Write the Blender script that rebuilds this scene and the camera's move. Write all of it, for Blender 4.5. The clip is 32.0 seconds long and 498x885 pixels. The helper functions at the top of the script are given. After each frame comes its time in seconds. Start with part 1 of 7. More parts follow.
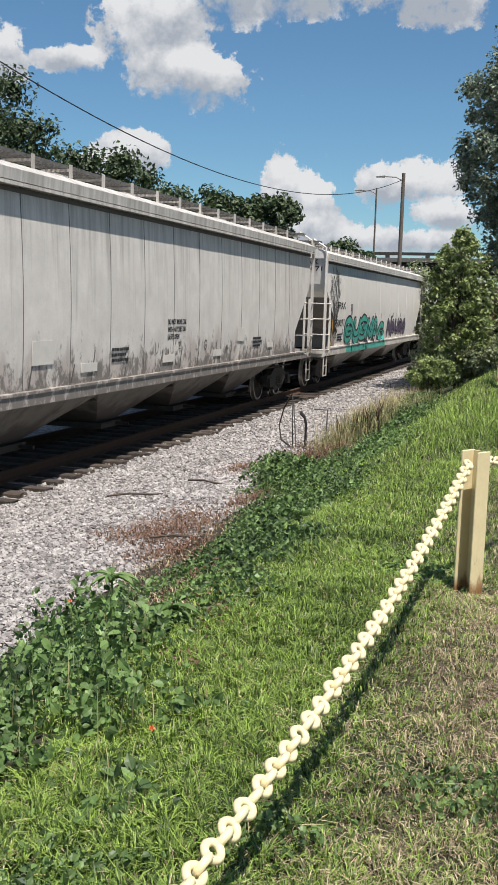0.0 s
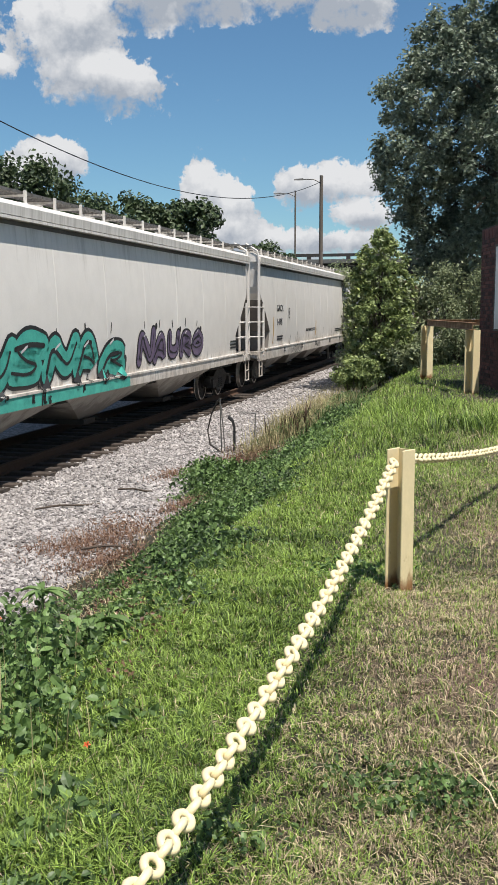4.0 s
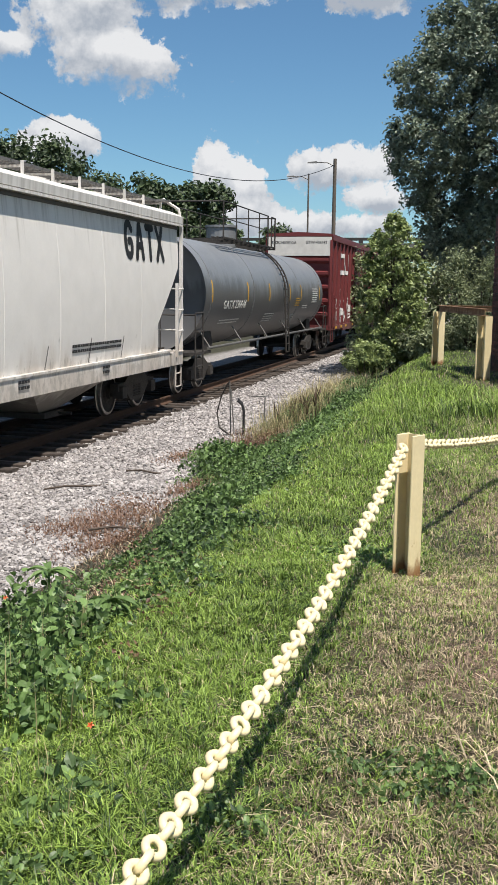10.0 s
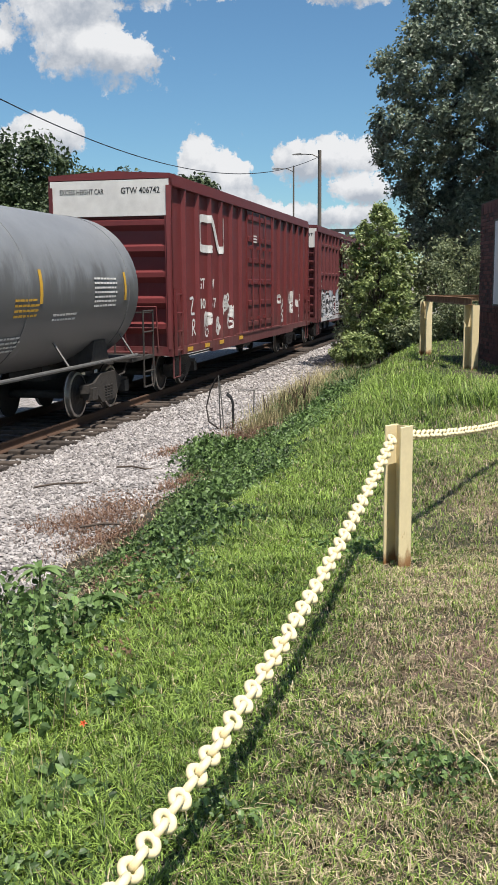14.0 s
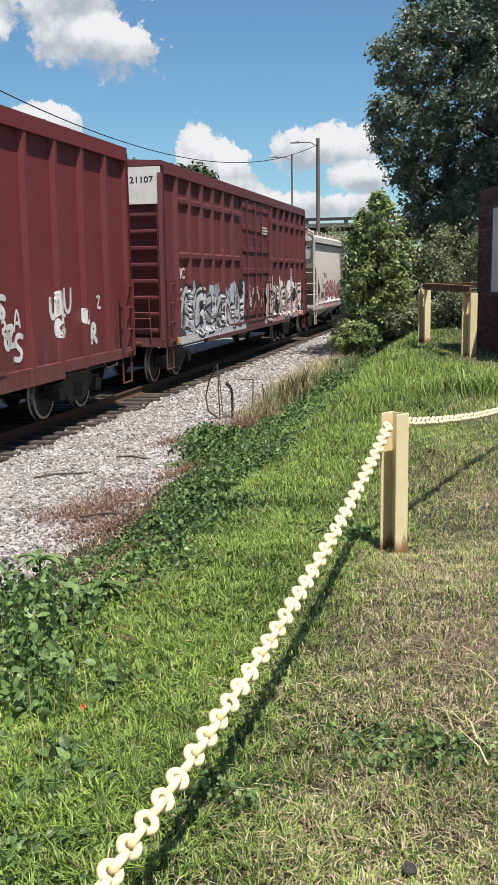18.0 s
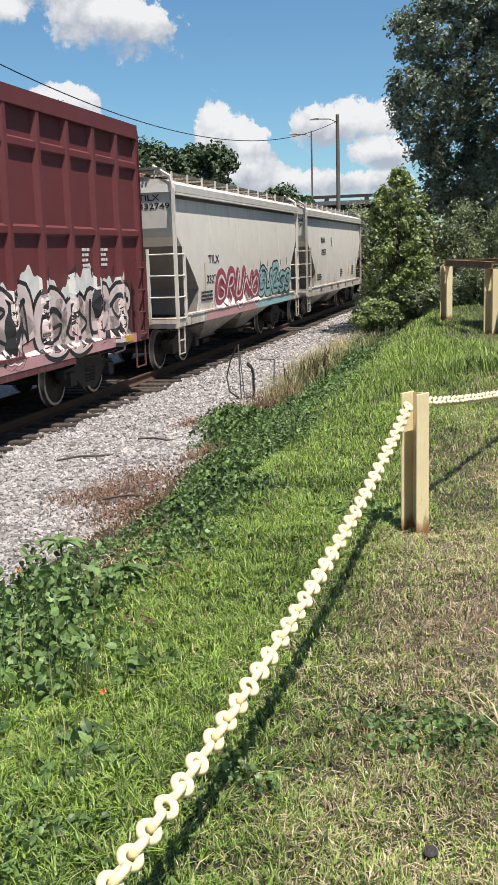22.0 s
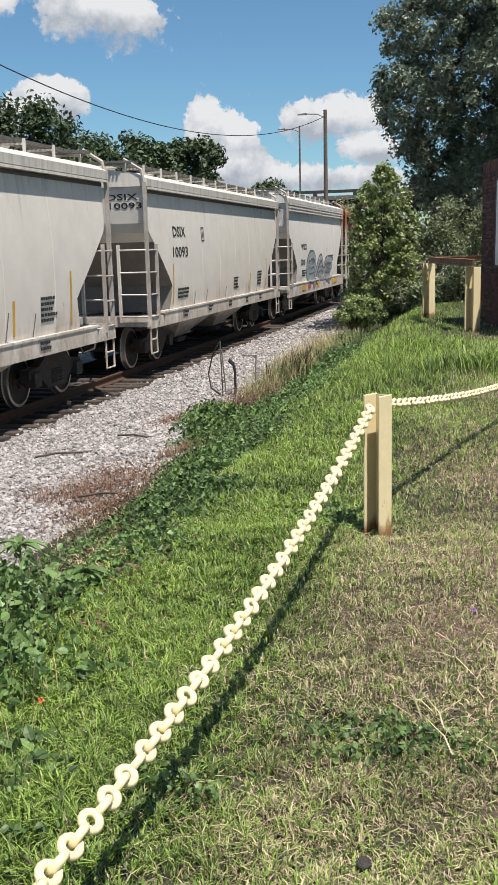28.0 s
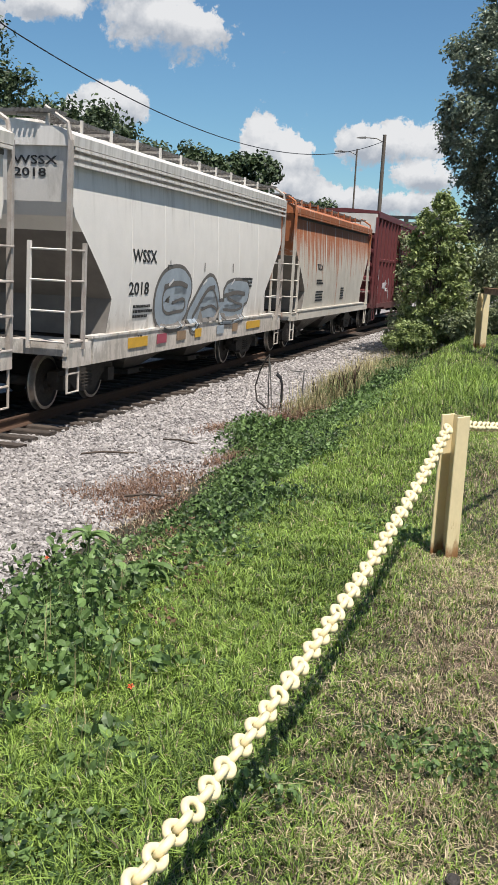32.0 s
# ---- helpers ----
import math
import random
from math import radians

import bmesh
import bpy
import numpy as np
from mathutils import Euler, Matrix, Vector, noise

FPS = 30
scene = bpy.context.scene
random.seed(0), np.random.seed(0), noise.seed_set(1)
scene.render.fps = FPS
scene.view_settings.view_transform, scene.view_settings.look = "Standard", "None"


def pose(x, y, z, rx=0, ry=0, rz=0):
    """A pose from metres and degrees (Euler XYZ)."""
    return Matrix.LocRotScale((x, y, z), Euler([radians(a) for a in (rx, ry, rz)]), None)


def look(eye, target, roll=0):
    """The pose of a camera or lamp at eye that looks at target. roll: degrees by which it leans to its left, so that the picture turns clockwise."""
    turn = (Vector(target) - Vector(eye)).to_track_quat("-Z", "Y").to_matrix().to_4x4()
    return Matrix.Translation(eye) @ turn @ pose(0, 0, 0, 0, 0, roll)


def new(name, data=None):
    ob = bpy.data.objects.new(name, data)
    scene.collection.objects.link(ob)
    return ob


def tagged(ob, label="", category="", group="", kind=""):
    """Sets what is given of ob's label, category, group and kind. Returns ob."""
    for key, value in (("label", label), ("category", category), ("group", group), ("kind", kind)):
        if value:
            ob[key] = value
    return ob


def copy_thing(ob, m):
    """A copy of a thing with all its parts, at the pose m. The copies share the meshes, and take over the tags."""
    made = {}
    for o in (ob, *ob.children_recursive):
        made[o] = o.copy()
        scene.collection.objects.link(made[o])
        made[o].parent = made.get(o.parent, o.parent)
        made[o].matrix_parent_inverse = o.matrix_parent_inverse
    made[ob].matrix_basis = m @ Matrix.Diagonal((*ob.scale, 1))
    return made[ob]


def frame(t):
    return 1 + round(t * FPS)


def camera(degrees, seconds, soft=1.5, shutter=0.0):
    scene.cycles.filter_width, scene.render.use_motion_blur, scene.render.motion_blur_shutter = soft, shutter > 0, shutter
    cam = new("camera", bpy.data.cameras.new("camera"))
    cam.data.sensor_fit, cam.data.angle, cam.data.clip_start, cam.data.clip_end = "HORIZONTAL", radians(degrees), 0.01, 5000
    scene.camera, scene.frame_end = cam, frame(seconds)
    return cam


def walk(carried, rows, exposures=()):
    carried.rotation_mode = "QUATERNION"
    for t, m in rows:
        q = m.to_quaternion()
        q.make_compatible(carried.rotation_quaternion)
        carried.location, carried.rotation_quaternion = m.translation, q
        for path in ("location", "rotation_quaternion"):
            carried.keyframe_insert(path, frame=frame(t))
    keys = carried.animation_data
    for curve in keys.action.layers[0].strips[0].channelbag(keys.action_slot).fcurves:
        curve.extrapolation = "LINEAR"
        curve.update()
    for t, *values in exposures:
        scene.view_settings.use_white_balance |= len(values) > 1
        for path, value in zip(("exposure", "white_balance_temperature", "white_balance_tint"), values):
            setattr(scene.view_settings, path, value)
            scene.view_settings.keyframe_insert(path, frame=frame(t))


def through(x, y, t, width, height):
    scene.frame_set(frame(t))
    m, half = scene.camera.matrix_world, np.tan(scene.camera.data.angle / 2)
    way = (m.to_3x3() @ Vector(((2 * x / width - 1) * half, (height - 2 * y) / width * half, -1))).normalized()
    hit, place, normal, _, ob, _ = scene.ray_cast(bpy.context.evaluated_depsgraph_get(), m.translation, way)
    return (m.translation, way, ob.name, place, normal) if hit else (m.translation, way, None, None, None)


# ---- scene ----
cam = camera(28.0, 32.0, soft=0.7)

PATH = [
    (0, (-0.023, 0.396, 1.433), (-0.633, 2.281, 1.157), 1.7),
    (0.5, (-0.015, 0.407, 1.433), (-0.648, 2.284, 1.155), 1.3),
    (1, (-0.023, 0.397, 1.431), (-0.658, 2.273, 1.153), 1.2),
    (1.5, (-0.028, 0.394, 1.427), (-0.657, 2.272, 1.149), 1.2),
    (2, (0.041, 0.378, 1.449), (-0.543, 2.27, 1.169), 0.9),
    (2.5, (0.103, 0.37, 1.482), (-0.434, 2.276, 1.201), -0.2),
    (3, (0.063, 0.376, 1.468), (-0.442, 2.292, 1.194), -0.7),
    (3.5, (-0.003, 0.397, 1.441), (-0.494, 2.317, 1.173), -0.5),
    (5.5, (-0.016, 0.409, 1.447), (-0.444, 2.345, 1.184), 1.0),
    (6, (0.004, 0.409, 1.449), (-0.419, 2.346, 1.186), 1.0),
    (6.5, (0.007, 0.402, 1.45), (-0.407, 2.34, 1.185), 0.6),
    (7, (0.002, 0.411, 1.435), (-0.411, 2.35, 1.169), 0.6),
    (7.5, (0.016, 0.397, 1.439), (-0.405, 2.334, 1.171), 0.6),
    (8, (-0.051, 0.467, 1.394), (-0.487, 2.4, 1.122), 2.3),
    (8.5, (-0.07, 0.499, 1.389), (-0.533, 2.423, 1.101), 4.9),
    (9, (-0.052, 0.485, 1.407), (-0.536, 2.404, 1.114), 3.9),
    (9.5, (-0.043, 0.459, 1.422), (-0.534, 2.374, 1.124), 1.9),
    (10, (-0.015, 0.428, 1.434), (-0.507, 2.344, 1.136), 0.7),
    (10.5, (-0.004, 0.417, 1.447), (-0.484, 2.335, 1.147), -0.0),
    (11, (-0.013, 0.421, 1.444), (-0.487, 2.341, 1.142), -0.2),
    (11.5, (-0.013, 0.42, 1.443), (-0.485, 2.34, 1.139), -0.1),
    (12, (-0.015, 0.425, 1.441), (-0.487, 2.345, 1.135), -0.1),
    (12.5, (-0.013, 0.424, 1.44), (-0.485, 2.343, 1.133), -0.1),
    (13, (-0.005, 0.431, 1.438), (-0.477, 2.35, 1.131), -0.2),
    (13.5, (0.005, 0.427, 1.443), (-0.468, 2.346, 1.133), -0.3),
    (14, (-0.005, 0.43, 1.439), (-0.478, 2.348, 1.128), -0.4),
    (14.5, (-0.009, 0.428, 1.438), (-0.482, 2.346, 1.122), -0.4),
    (16.5, (0.007, 0.41, 1.443), (-0.464, 2.326, 1.117), -0.4),
    (17, (0.011, 0.408, 1.443), (-0.461, 2.323, 1.117), -0.4),
    (17.5, (0.019, 0.391, 1.445), (-0.452, 2.307, 1.116), -0.6),
    (18, (0.02, 0.392, 1.44), (-0.453, 2.307, 1.108), -0.8),
    (18.5, (0.002, 0.417, 1.434), (-0.478, 2.327, 1.082), -0.7),
    (19, (0.002, 0.42, 1.437), (-0.491, 2.325, 1.075), -0.9),
    (19.5, (0.007, 0.408, 1.437), (-0.492, 2.31, 1.074), -1.0),
    (20, (-0.003, 0.41, 1.439), (-0.505, 2.311, 1.074), -1.0),
    (20.5, (0.023, 0.404, 1.445), (-0.48, 2.305, 1.08), -1.0),
    (21, (0.028, 0.392, 1.45), (-0.474, 2.293, 1.083), -1.4),
    (21.5, (0.024, 0.378, 1.449), (-0.478, 2.279, 1.081), -1.7),
    (22, (0.032, 0.412, 1.448), (-0.484, 2.308, 1.077), -1.7),
    (22.5, (0.026, 0.404, 1.451), (-0.525, 2.29, 1.079), -1.6),
    (23, (0.016, 0.383, 1.452), (-0.543, 2.267, 1.078), -1.6),
    (23.5, (0.015, 0.372, 1.451), (-0.544, 2.256, 1.077), -1.3),
    (24, (0.013, 0.381, 1.449), (-0.545, 2.264, 1.074), -1.3),
    (24.5, (0.019, 0.372, 1.453), (-0.54, 2.255, 1.079), -1.2),
    (26.5, (-0.041, 0.384, 1.447), (-0.588, 2.27, 1.067), -0.6),
    (27, (-0.101, 0.386, 1.433), (-0.618, 2.281, 1.053), 1.5),
    (27.5, (0.021, 0.438, 1.456), (-0.487, 2.335, 1.075), 1.6),
    (28, (0.156, 0.472, 1.475), (-0.338, 2.372, 1.093), -1.4),
    (28.5, (0.082, 0.472, 1.444), (-0.41, 2.379, 1.093), -0.6),
    (29, (-0.029, 0.504, 1.391), (-0.51, 2.415, 1.05), 1.2),
    (29.5, (-0.037, 0.516, 1.384), (-0.516, 2.428, 1.046), 2.8),
    (30, (0.035, 0.489, 1.417), (-0.446, 2.402, 1.084), 2.8),
    (30.5, (0.078, 0.502, 1.424), (-0.435, 2.406, 1.092), 2.2),
    (31, (0.009, 0.517, 1.398), (-0.535, 2.412, 1.064), 1.8),
    (31.5, (-0.063, 0.46, 1.4), (-0.609, 2.354, 1.057), 2.1),
    (32, (-0.06, 0.414, 1.423), (-0.613, 2.304, 1.072), 3.1),
]
walk(cam, [(t, look(eye, target, roll)) for t, eye, target, roll in PATH], exposures=[(0, 0.45), (7, 0.48), (12, 0.56), (18, 0.62), (21, 0.64), (24, 0.58), (28, 0.52), (32, 0.5)])

# ---- world, sun, exposure ----
SUN_DIR = Vector((0.29, -0.27, 0.92)).normalized()
sun_data = bpy.data.lights.new("sun", "SUN")
sun_data.energy, sun_data.angle, sun_data.color = 5.0, radians(0.53), (1.0, 0.935, 0.85)
sun = new("sun", sun_data)
sun.matrix_world = look((0, -20, 40), Vector((0, -20, 40)) - SUN_DIR)


def sky_world():
    """Blue sky with drifting cumulus."""
    world = bpy.data.worlds.new("sky")
    scene.world = world
    world.use_nodes = True
    nt = world.node_tree
    n, l = nt.nodes, nt.links
    n.clear()
    out = n.new("ShaderNodeOutputWorld")
    sky = n.new("ShaderNodeTexSky")
    sky.sky_type, sky.sun_disc = "NISHITA", False
    sky.sun_elevation = math.asin(SUN_DIR.z)
    sky.sun_rotation = math.atan2(SUN_DIR.x, SUN_DIR.y)
    sky.air_density, sky.dust_density, sky.ozone_density = 1.0, 0.1, 1.6
    tc = n.new("ShaderNodeTexCoord")

    def math_node(op, a, b=None, clamp=False):
        m = n.new("ShaderNodeMath")
        m.operation, m.use_clamp = op, clamp
        for i, v in enumerate((a, b)):
            if v is None:
                continue
            if isinstance(v, (int, float)):
                m.inputs[i].default_value = v
            else:
                l.new(v, m.inputs[i])
        return m.outputs[0]

    vec = tc.outputs["Generated"]
    # Cloud banks: direction, half width and half height in degrees.
    field, shade = None, None
    for yaw, el, w, h in CLOUDS:
        a, e = radians(yaw), radians(el)
        ahead = Vector((-math.sin(a) * math.cos(e), math.cos(a) * math.cos(e), math.sin(e)))
        right = Vector((math.cos(a), math.sin(a), 0))
        up = right.cross(ahead)
        dots, flat = [], []
        for axis, size in ((right, w), (up, h)):
            d = n.new("ShaderNodeVectorMath")
            d.operation = "DOT_PRODUCT"
            l.new(vec, d.inputs[0])
            d.inputs[1].default_value = axis / math.sin(radians(size))
            flat.append(d.outputs["Value"])
            dots.append(math_node("POWER", math_node("ABSOLUTE", d.outputs["Value"]), 2.0))
        d = n.new("ShaderNodeVectorMath")
        d.operation = "DOT_PRODUCT"
        l.new(vec, d.inputs[0])
        d.inputs[1].default_value = ahead
        front = math_node("GREATER_THAN", d.outputs["Value"], 0.0)
        q = math_node("MULTIPLY", math_node("SUBTRACT", 1.0, math_node("ADD", *dots)), front)
        q = math_node("MAXIMUM", q, -0.9)
        field = q if field is None else math_node("MAXIMUM", field, q)
        s = math_node("MULTIPLY", flat[1], math_node("MAXIMUM", math_node("ADD", q, 0.25), 0.0))
        shade = s if shade is None else math_node("ADD", shade, s)

    def noise_at(scale, detail, rough, offset=(0, 0, 0)):
        mp = n.new("ShaderNodeMapping")
        mp.inputs["Location"].default_value = offset
        l.new(vec, mp.inputs["Vector"])
        t = n.new("ShaderNodeTexNoise")
        t.inputs["Scale"].default_value, t.inputs["Detail"].default_value, t.inputs["Roughness"].default_value = scale, detail, rough
        l.new(mp.outputs[0], t.inputs["Vector"])
        return t.outputs["Fac"]

    fine = noise_at(34.0, 10.0, 0.66)
    puff = math_node("MULTIPLY", math_node("SUBTRACT", fine, 0.52), 3.6)
    # elsewhere the sky carries the same broken cumulus
    broad = math_node("MULTIPLY", math_node("SUBTRACT", noise_at(3.2, 3.0, 0.5), 0.74), 5.0)
    total = math_node("ADD", math_node("MAXIMUM", field, broad), puff)
    ramp = n.new("ShaderNodeMapRange")
    ramp.interpolation_type = "SMOOTHSTEP"
    l.new(total, ramp.inputs["Value"])
    ramp.inputs["From Min"].default_value = -0.06
    low = math_node("MAXIMUM", math_node("MULTIPLY", shade, -1.0), 0.0)
    l.new(math_node("ADD", math_node("MULTIPLY", math_node("MINIMUM", low, 1.0), 0.9), 0.22), ramp.inputs["From Max"])
    body = n.new("ShaderNodeValToRGB")
    lit = math_node("ADD", math_node("MULTIPLY", noise_at(30.0, 9.0, 0.62, (0.004, 0.0, -0.006)), 1.7), -0.45)
    # sunlit heads, grey flat bases
    lit = math_node("ADD", lit, math_node("MULTIPLY", math_node("MINIMUM", math_node("MAXIMUM", shade, -0.6), 0.6), 0.62))
    l.new(lit, body.inputs["Fac"])
    body.color_ramp.elements[0].position, body.color_ramp.elements[0].color = 0.12, (0.50, 0.55, 0.63, 1)
    body.color_ramp.elements[1].position, body.color_ramp.elements[1].color = 0.62, (0.97, 0.98, 1.0, 1)
    sky_bg, cloud_bg, mix = n.new("ShaderNodeBackground"), n.new("ShaderNodeBackground"), n.new("ShaderNodeMixShader")
    # the deep cyan blue of clear summer air
    air = n.new("ShaderNodeMix")
    air.data_type, air.blend_type = "RGBA", "MULTIPLY"
    air.inputs["Factor"].default_value = 1.0
    l.new(sky.outputs[0], air.inputs["A"])
    air.inputs["B"].default_value = (0.62, 0.86, 0.98, 1)
    l.new(air.outputs["Result"], sky_bg.inputs["Color"])
    sky_bg.inputs["Strength"].default_value = 0.075
    l.new(body.outputs[0], cloud_bg.inputs["Color"])
    cloud_bg.inputs["Strength"].default_value = 0.58
    l.new(ramp.outputs[0], mix.inputs[0])
    l.new(sky_bg.outputs[0], mix.inputs[1])
    l.new(cloud_bg.outputs[0], mix.inputs[2])
    l.new(mix.outputs[0], out.inputs["Surface"])


# yaw to the left of the track's direction, elevation, half width, half height
CLOUDS = [
    (23.6, 14.8, 3.5, 3.2), (20.9, 12.0, 2.6, 1.7), (22.8, 12.0, 3.0, 1.5), (14.6, 17.3, 9.5, 2.1), (8.0, 16.4, 3.2, 1.9), (19.0, 16.6, 4.0, 2.0),
    (28.3, 12.6, 2.1, 0.8), (32.4, 12.4, 1.8, 2.2), (24.9, 8.0, 2.3, 1.5), (26.2, 7.0, 2.0, 1.1), (16.2, 6.2, 1.7, 1.9), (14.5, 5.4, 1.4, 1.5),
    (14.3, 4.0, 2.9, 1.2), (10.9, 6.7, 1.6, 1.3), (8.5, 7.0, 1.9, 1.3), (7.6, 5.2, 2.1, 0.9), (9.8, 3.6, 4.0, 1.0), (19.5, 3.6, 3.6, 0.9),
]
sky_world()

# ---- materials ----


def material(name, base, rough=0.6, metal=0.0, dark=None, scale=4.0, fine=60.0, spread=0.55, bump=0.15, stretch=(1, 1, 1), island=0.0, piece=0.0, space="Object", sheen=0.0):
    """A surface whose colour wanders between base and dark at two scales, with relief."""
    m = bpy.data.materials.new(name)
    m.use_nodes = True
    n, l = m.node_tree.nodes, m.node_tree.links
    b = n["Principled BSDF"]
    b.inputs["Roughness"].default_value, b.inputs["Metallic"].default_value = rough, metal
    dark = dark or tuple(c * 0.7 for c in base)
    if space == "Object":
        v = n.new("ShaderNodeTexCoord").outputs["Object"]
    else:
        v = n.new("ShaderNodeNewGeometry").outputs["Position"]
    mp = n.new("ShaderNodeMapping")
    mp.inputs["Scale"].default_value = stretch
    l.new(v, mp.inputs["Vector"])

    def tex(s, d):
        t = n.new("ShaderNodeTexNoise")
        t.inputs["Scale"].default_value, t.inputs["Detail"].default_value, t.inputs["Roughness"].default_value = s, d, 0.6
        l.new(mp.outputs[0], t.inputs["Vector"])
        return t.outputs["Fac"]

    big, small = tex(scale, 5.0), tex(fine, 4.0)
    add = n.new("ShaderNodeMath")
    add.operation = "MULTIPLY_ADD"
    l.new(small, add.inputs[0])
    add.inputs[1].default_value = 0.45
    l.new(big, add.inputs[2])
    fac = add.outputs[0]
    for amount, source in ((island, "Random Per Island"), (piece, "Random")):
        if amount:
            r = n.new("ShaderNodeNewGeometry" if source != "Random" else "ShaderNodeObjectInfo").outputs[source]
            k = n.new("ShaderNodeMath")
            k.operation = "MULTIPLY_ADD"
            l.new(r, k.inputs[0])
            k.inputs[1].default_value = amount
            l.new(fac, k.inputs[2])
            fac = k.outputs[0]
    shift = 0.725 + 0.5 * (island + piece)
    mr = n.new("ShaderNodeMapRange")
    l.new(fac, mr.inputs["Value"])
    mr.inputs["From Min"].default_value, mr.inputs["From Max"].default_value = shift - spread / 2, shift + spread / 2
    mix = n.new("ShaderNodeMix")
    mix.data_type = "RGBA"
    l.new(mr.outputs[0], mix.inputs["Factor"])
    mix.inputs["A"].default_value, mix.inputs["B"].default_value = (*dark, 1), (*base, 1)
    l.new(mix.outputs["Result"], b.inputs["Base Color"])
    if bump:
        bp = n.new("ShaderNodeBump")
        bp.inputs["Strength"].default_value, bp.inputs["Distance"].default_value = bump, 0.02
        l.new(small, bp.inputs["Height"])
        l.new(bp.outputs[0], b.inputs["Normal"])
    return m


def layered(name, base, over, low, high, scale, stretch=(1, 1, 1), rough=0.6, noise_amount=0.6, axis=2, grime=0.25):
    """Paint with rust, dirt or a darker tone that grows between two heights of the thing, in streaks."""
    m = material(name, base, rough, scale=2.0, fine=35.0, bump=0.08, dark=tuple(c * (1 - grime) for c in base))
    n, l = m.node_tree.nodes, m.node_tree.links
    b = n["Principled BSDF"]
    old = b.inputs["Base Color"].links[0].from_socket
    tc = n.new("ShaderNodeTexCoord")
    sep = n.new("ShaderNodeSeparateXYZ")
    l.new(tc.outputs["Object"], sep.inputs[0])
    mp = n.new("ShaderNodeMapping")
    mp.inputs["Scale"].default_value = stretch
    l.new(tc.outputs["Object"], mp.inputs["Vector"])
    t = n.new("ShaderNodeTexNoise")
    t.inputs["Scale"].default_value, t.inputs["Detail"].default_value, t.inputs["Roughness"].default_value = scale, 8.0, 0.65
    l.new(mp.outputs[0], t.inputs["Vector"])
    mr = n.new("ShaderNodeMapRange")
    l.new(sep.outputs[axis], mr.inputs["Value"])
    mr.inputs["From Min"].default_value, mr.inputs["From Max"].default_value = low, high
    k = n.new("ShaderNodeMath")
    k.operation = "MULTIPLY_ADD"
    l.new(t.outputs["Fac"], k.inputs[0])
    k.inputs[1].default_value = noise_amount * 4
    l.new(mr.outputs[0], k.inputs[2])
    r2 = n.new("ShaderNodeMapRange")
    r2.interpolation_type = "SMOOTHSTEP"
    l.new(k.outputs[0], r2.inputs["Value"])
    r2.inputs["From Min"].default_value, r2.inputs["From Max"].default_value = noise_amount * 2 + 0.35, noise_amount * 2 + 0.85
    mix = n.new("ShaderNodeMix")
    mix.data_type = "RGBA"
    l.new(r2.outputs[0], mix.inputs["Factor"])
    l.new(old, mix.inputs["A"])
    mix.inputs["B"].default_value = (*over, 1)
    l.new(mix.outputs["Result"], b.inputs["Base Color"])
    return m


def weathered(m, colour, scale, stretch, low, high, amount, edge=0.12, ramp=0.35, axis=2):
    """Adds grime in spots or runs, denser between two heights."""
    n, l = m.node_tree.nodes, m.node_tree.links
    b = n["Principled BSDF"]
    old = b.inputs["Base Color"].links[0].from_socket
    tc, sep, mp = n.new("ShaderNodeTexCoord"), n.new("ShaderNodeSeparateXYZ"), n.new("ShaderNodeMapping")
    l.new(tc.outputs["Object"], sep.inputs[0])
    l.new(tc.outputs["Object"], mp.inputs["Vector"])
    mp.inputs["Scale"].default_value = stretch
    t = n.new("ShaderNodeTexNoise")
    t.inputs["Scale"].default_value, t.inputs["Detail"].default_value, t.inputs["Roughness"].default_value = scale, 9.0, 0.72
    l.new(mp.outputs[0], t.inputs["Vector"])
    mr = n.new("ShaderNodeMapRange")
    l.new(sep.outputs[axis], mr.inputs["Value"])
    mr.inputs["From Min"].default_value, mr.inputs["From Max"].default_value = low, high
    mr.inputs["To Min"].default_value, mr.inputs["To Max"].default_value = 0.0, ramp
    k = n.new("ShaderNodeMath")
    k.operation = "ADD"
    l.new(t.outputs["Fac"], k.inputs[0])
    l.new(mr.outputs[0], k.inputs[1])
    r = n.new("ShaderNodeMapRange")
    r.interpolation_type = "SMOOTHSTEP"
    l.new(k.outputs[0], r.inputs["Value"])
    r.inputs["From Min"].default_value, r.inputs["From Max"].default_value = 0.80 - edge, 0.80 + edge
    r.inputs["To Max"].default_value = amount
    mix = n.new("ShaderNodeMix")
    mix.data_type = "RGBA"
    l.new(r.outputs[0], mix.inputs["Factor"])
    l.new(old, mix.inputs["A"])
    mix.inputs["B"].default_value = (*colour, 1)
    l.new(mix.outputs["Result"], b.inputs["Base Color"])
    return m


HOPPER_GREY = layered("weathered grey paint", (0.69, 0.655, 0.615), (0.45, 0.40, 0.37), 2.4, 1.0, 2.2, (1, 0.9, 0.35), 0.55, 0.5)
HOPPER_WHITE = layered("white hopper paint", (0.73, 0.70, 0.66), (0.51, 0.46, 0.41), 2.2, 0.7, 1.6, (1, 0.8, 0.25), 0.5, 0.4, grime=0.12)
HOPPER_CREAM = layered("cream hopper paint", (0.67, 0.63, 0.57), (0.47, 0.41, 0.355), 2.2, 0.7, 1.8, (1, 0.8, 0.22), 0.5, 0.45, grime=0.15)
HOPPER_RUST = layered("rusting white paint", (0.58, 0.545, 0.48), (0.36, 0.12, 0.045), 1.9, 3.9, 2.0, (1, 2.6, 0.14), 0.7, 0.95)
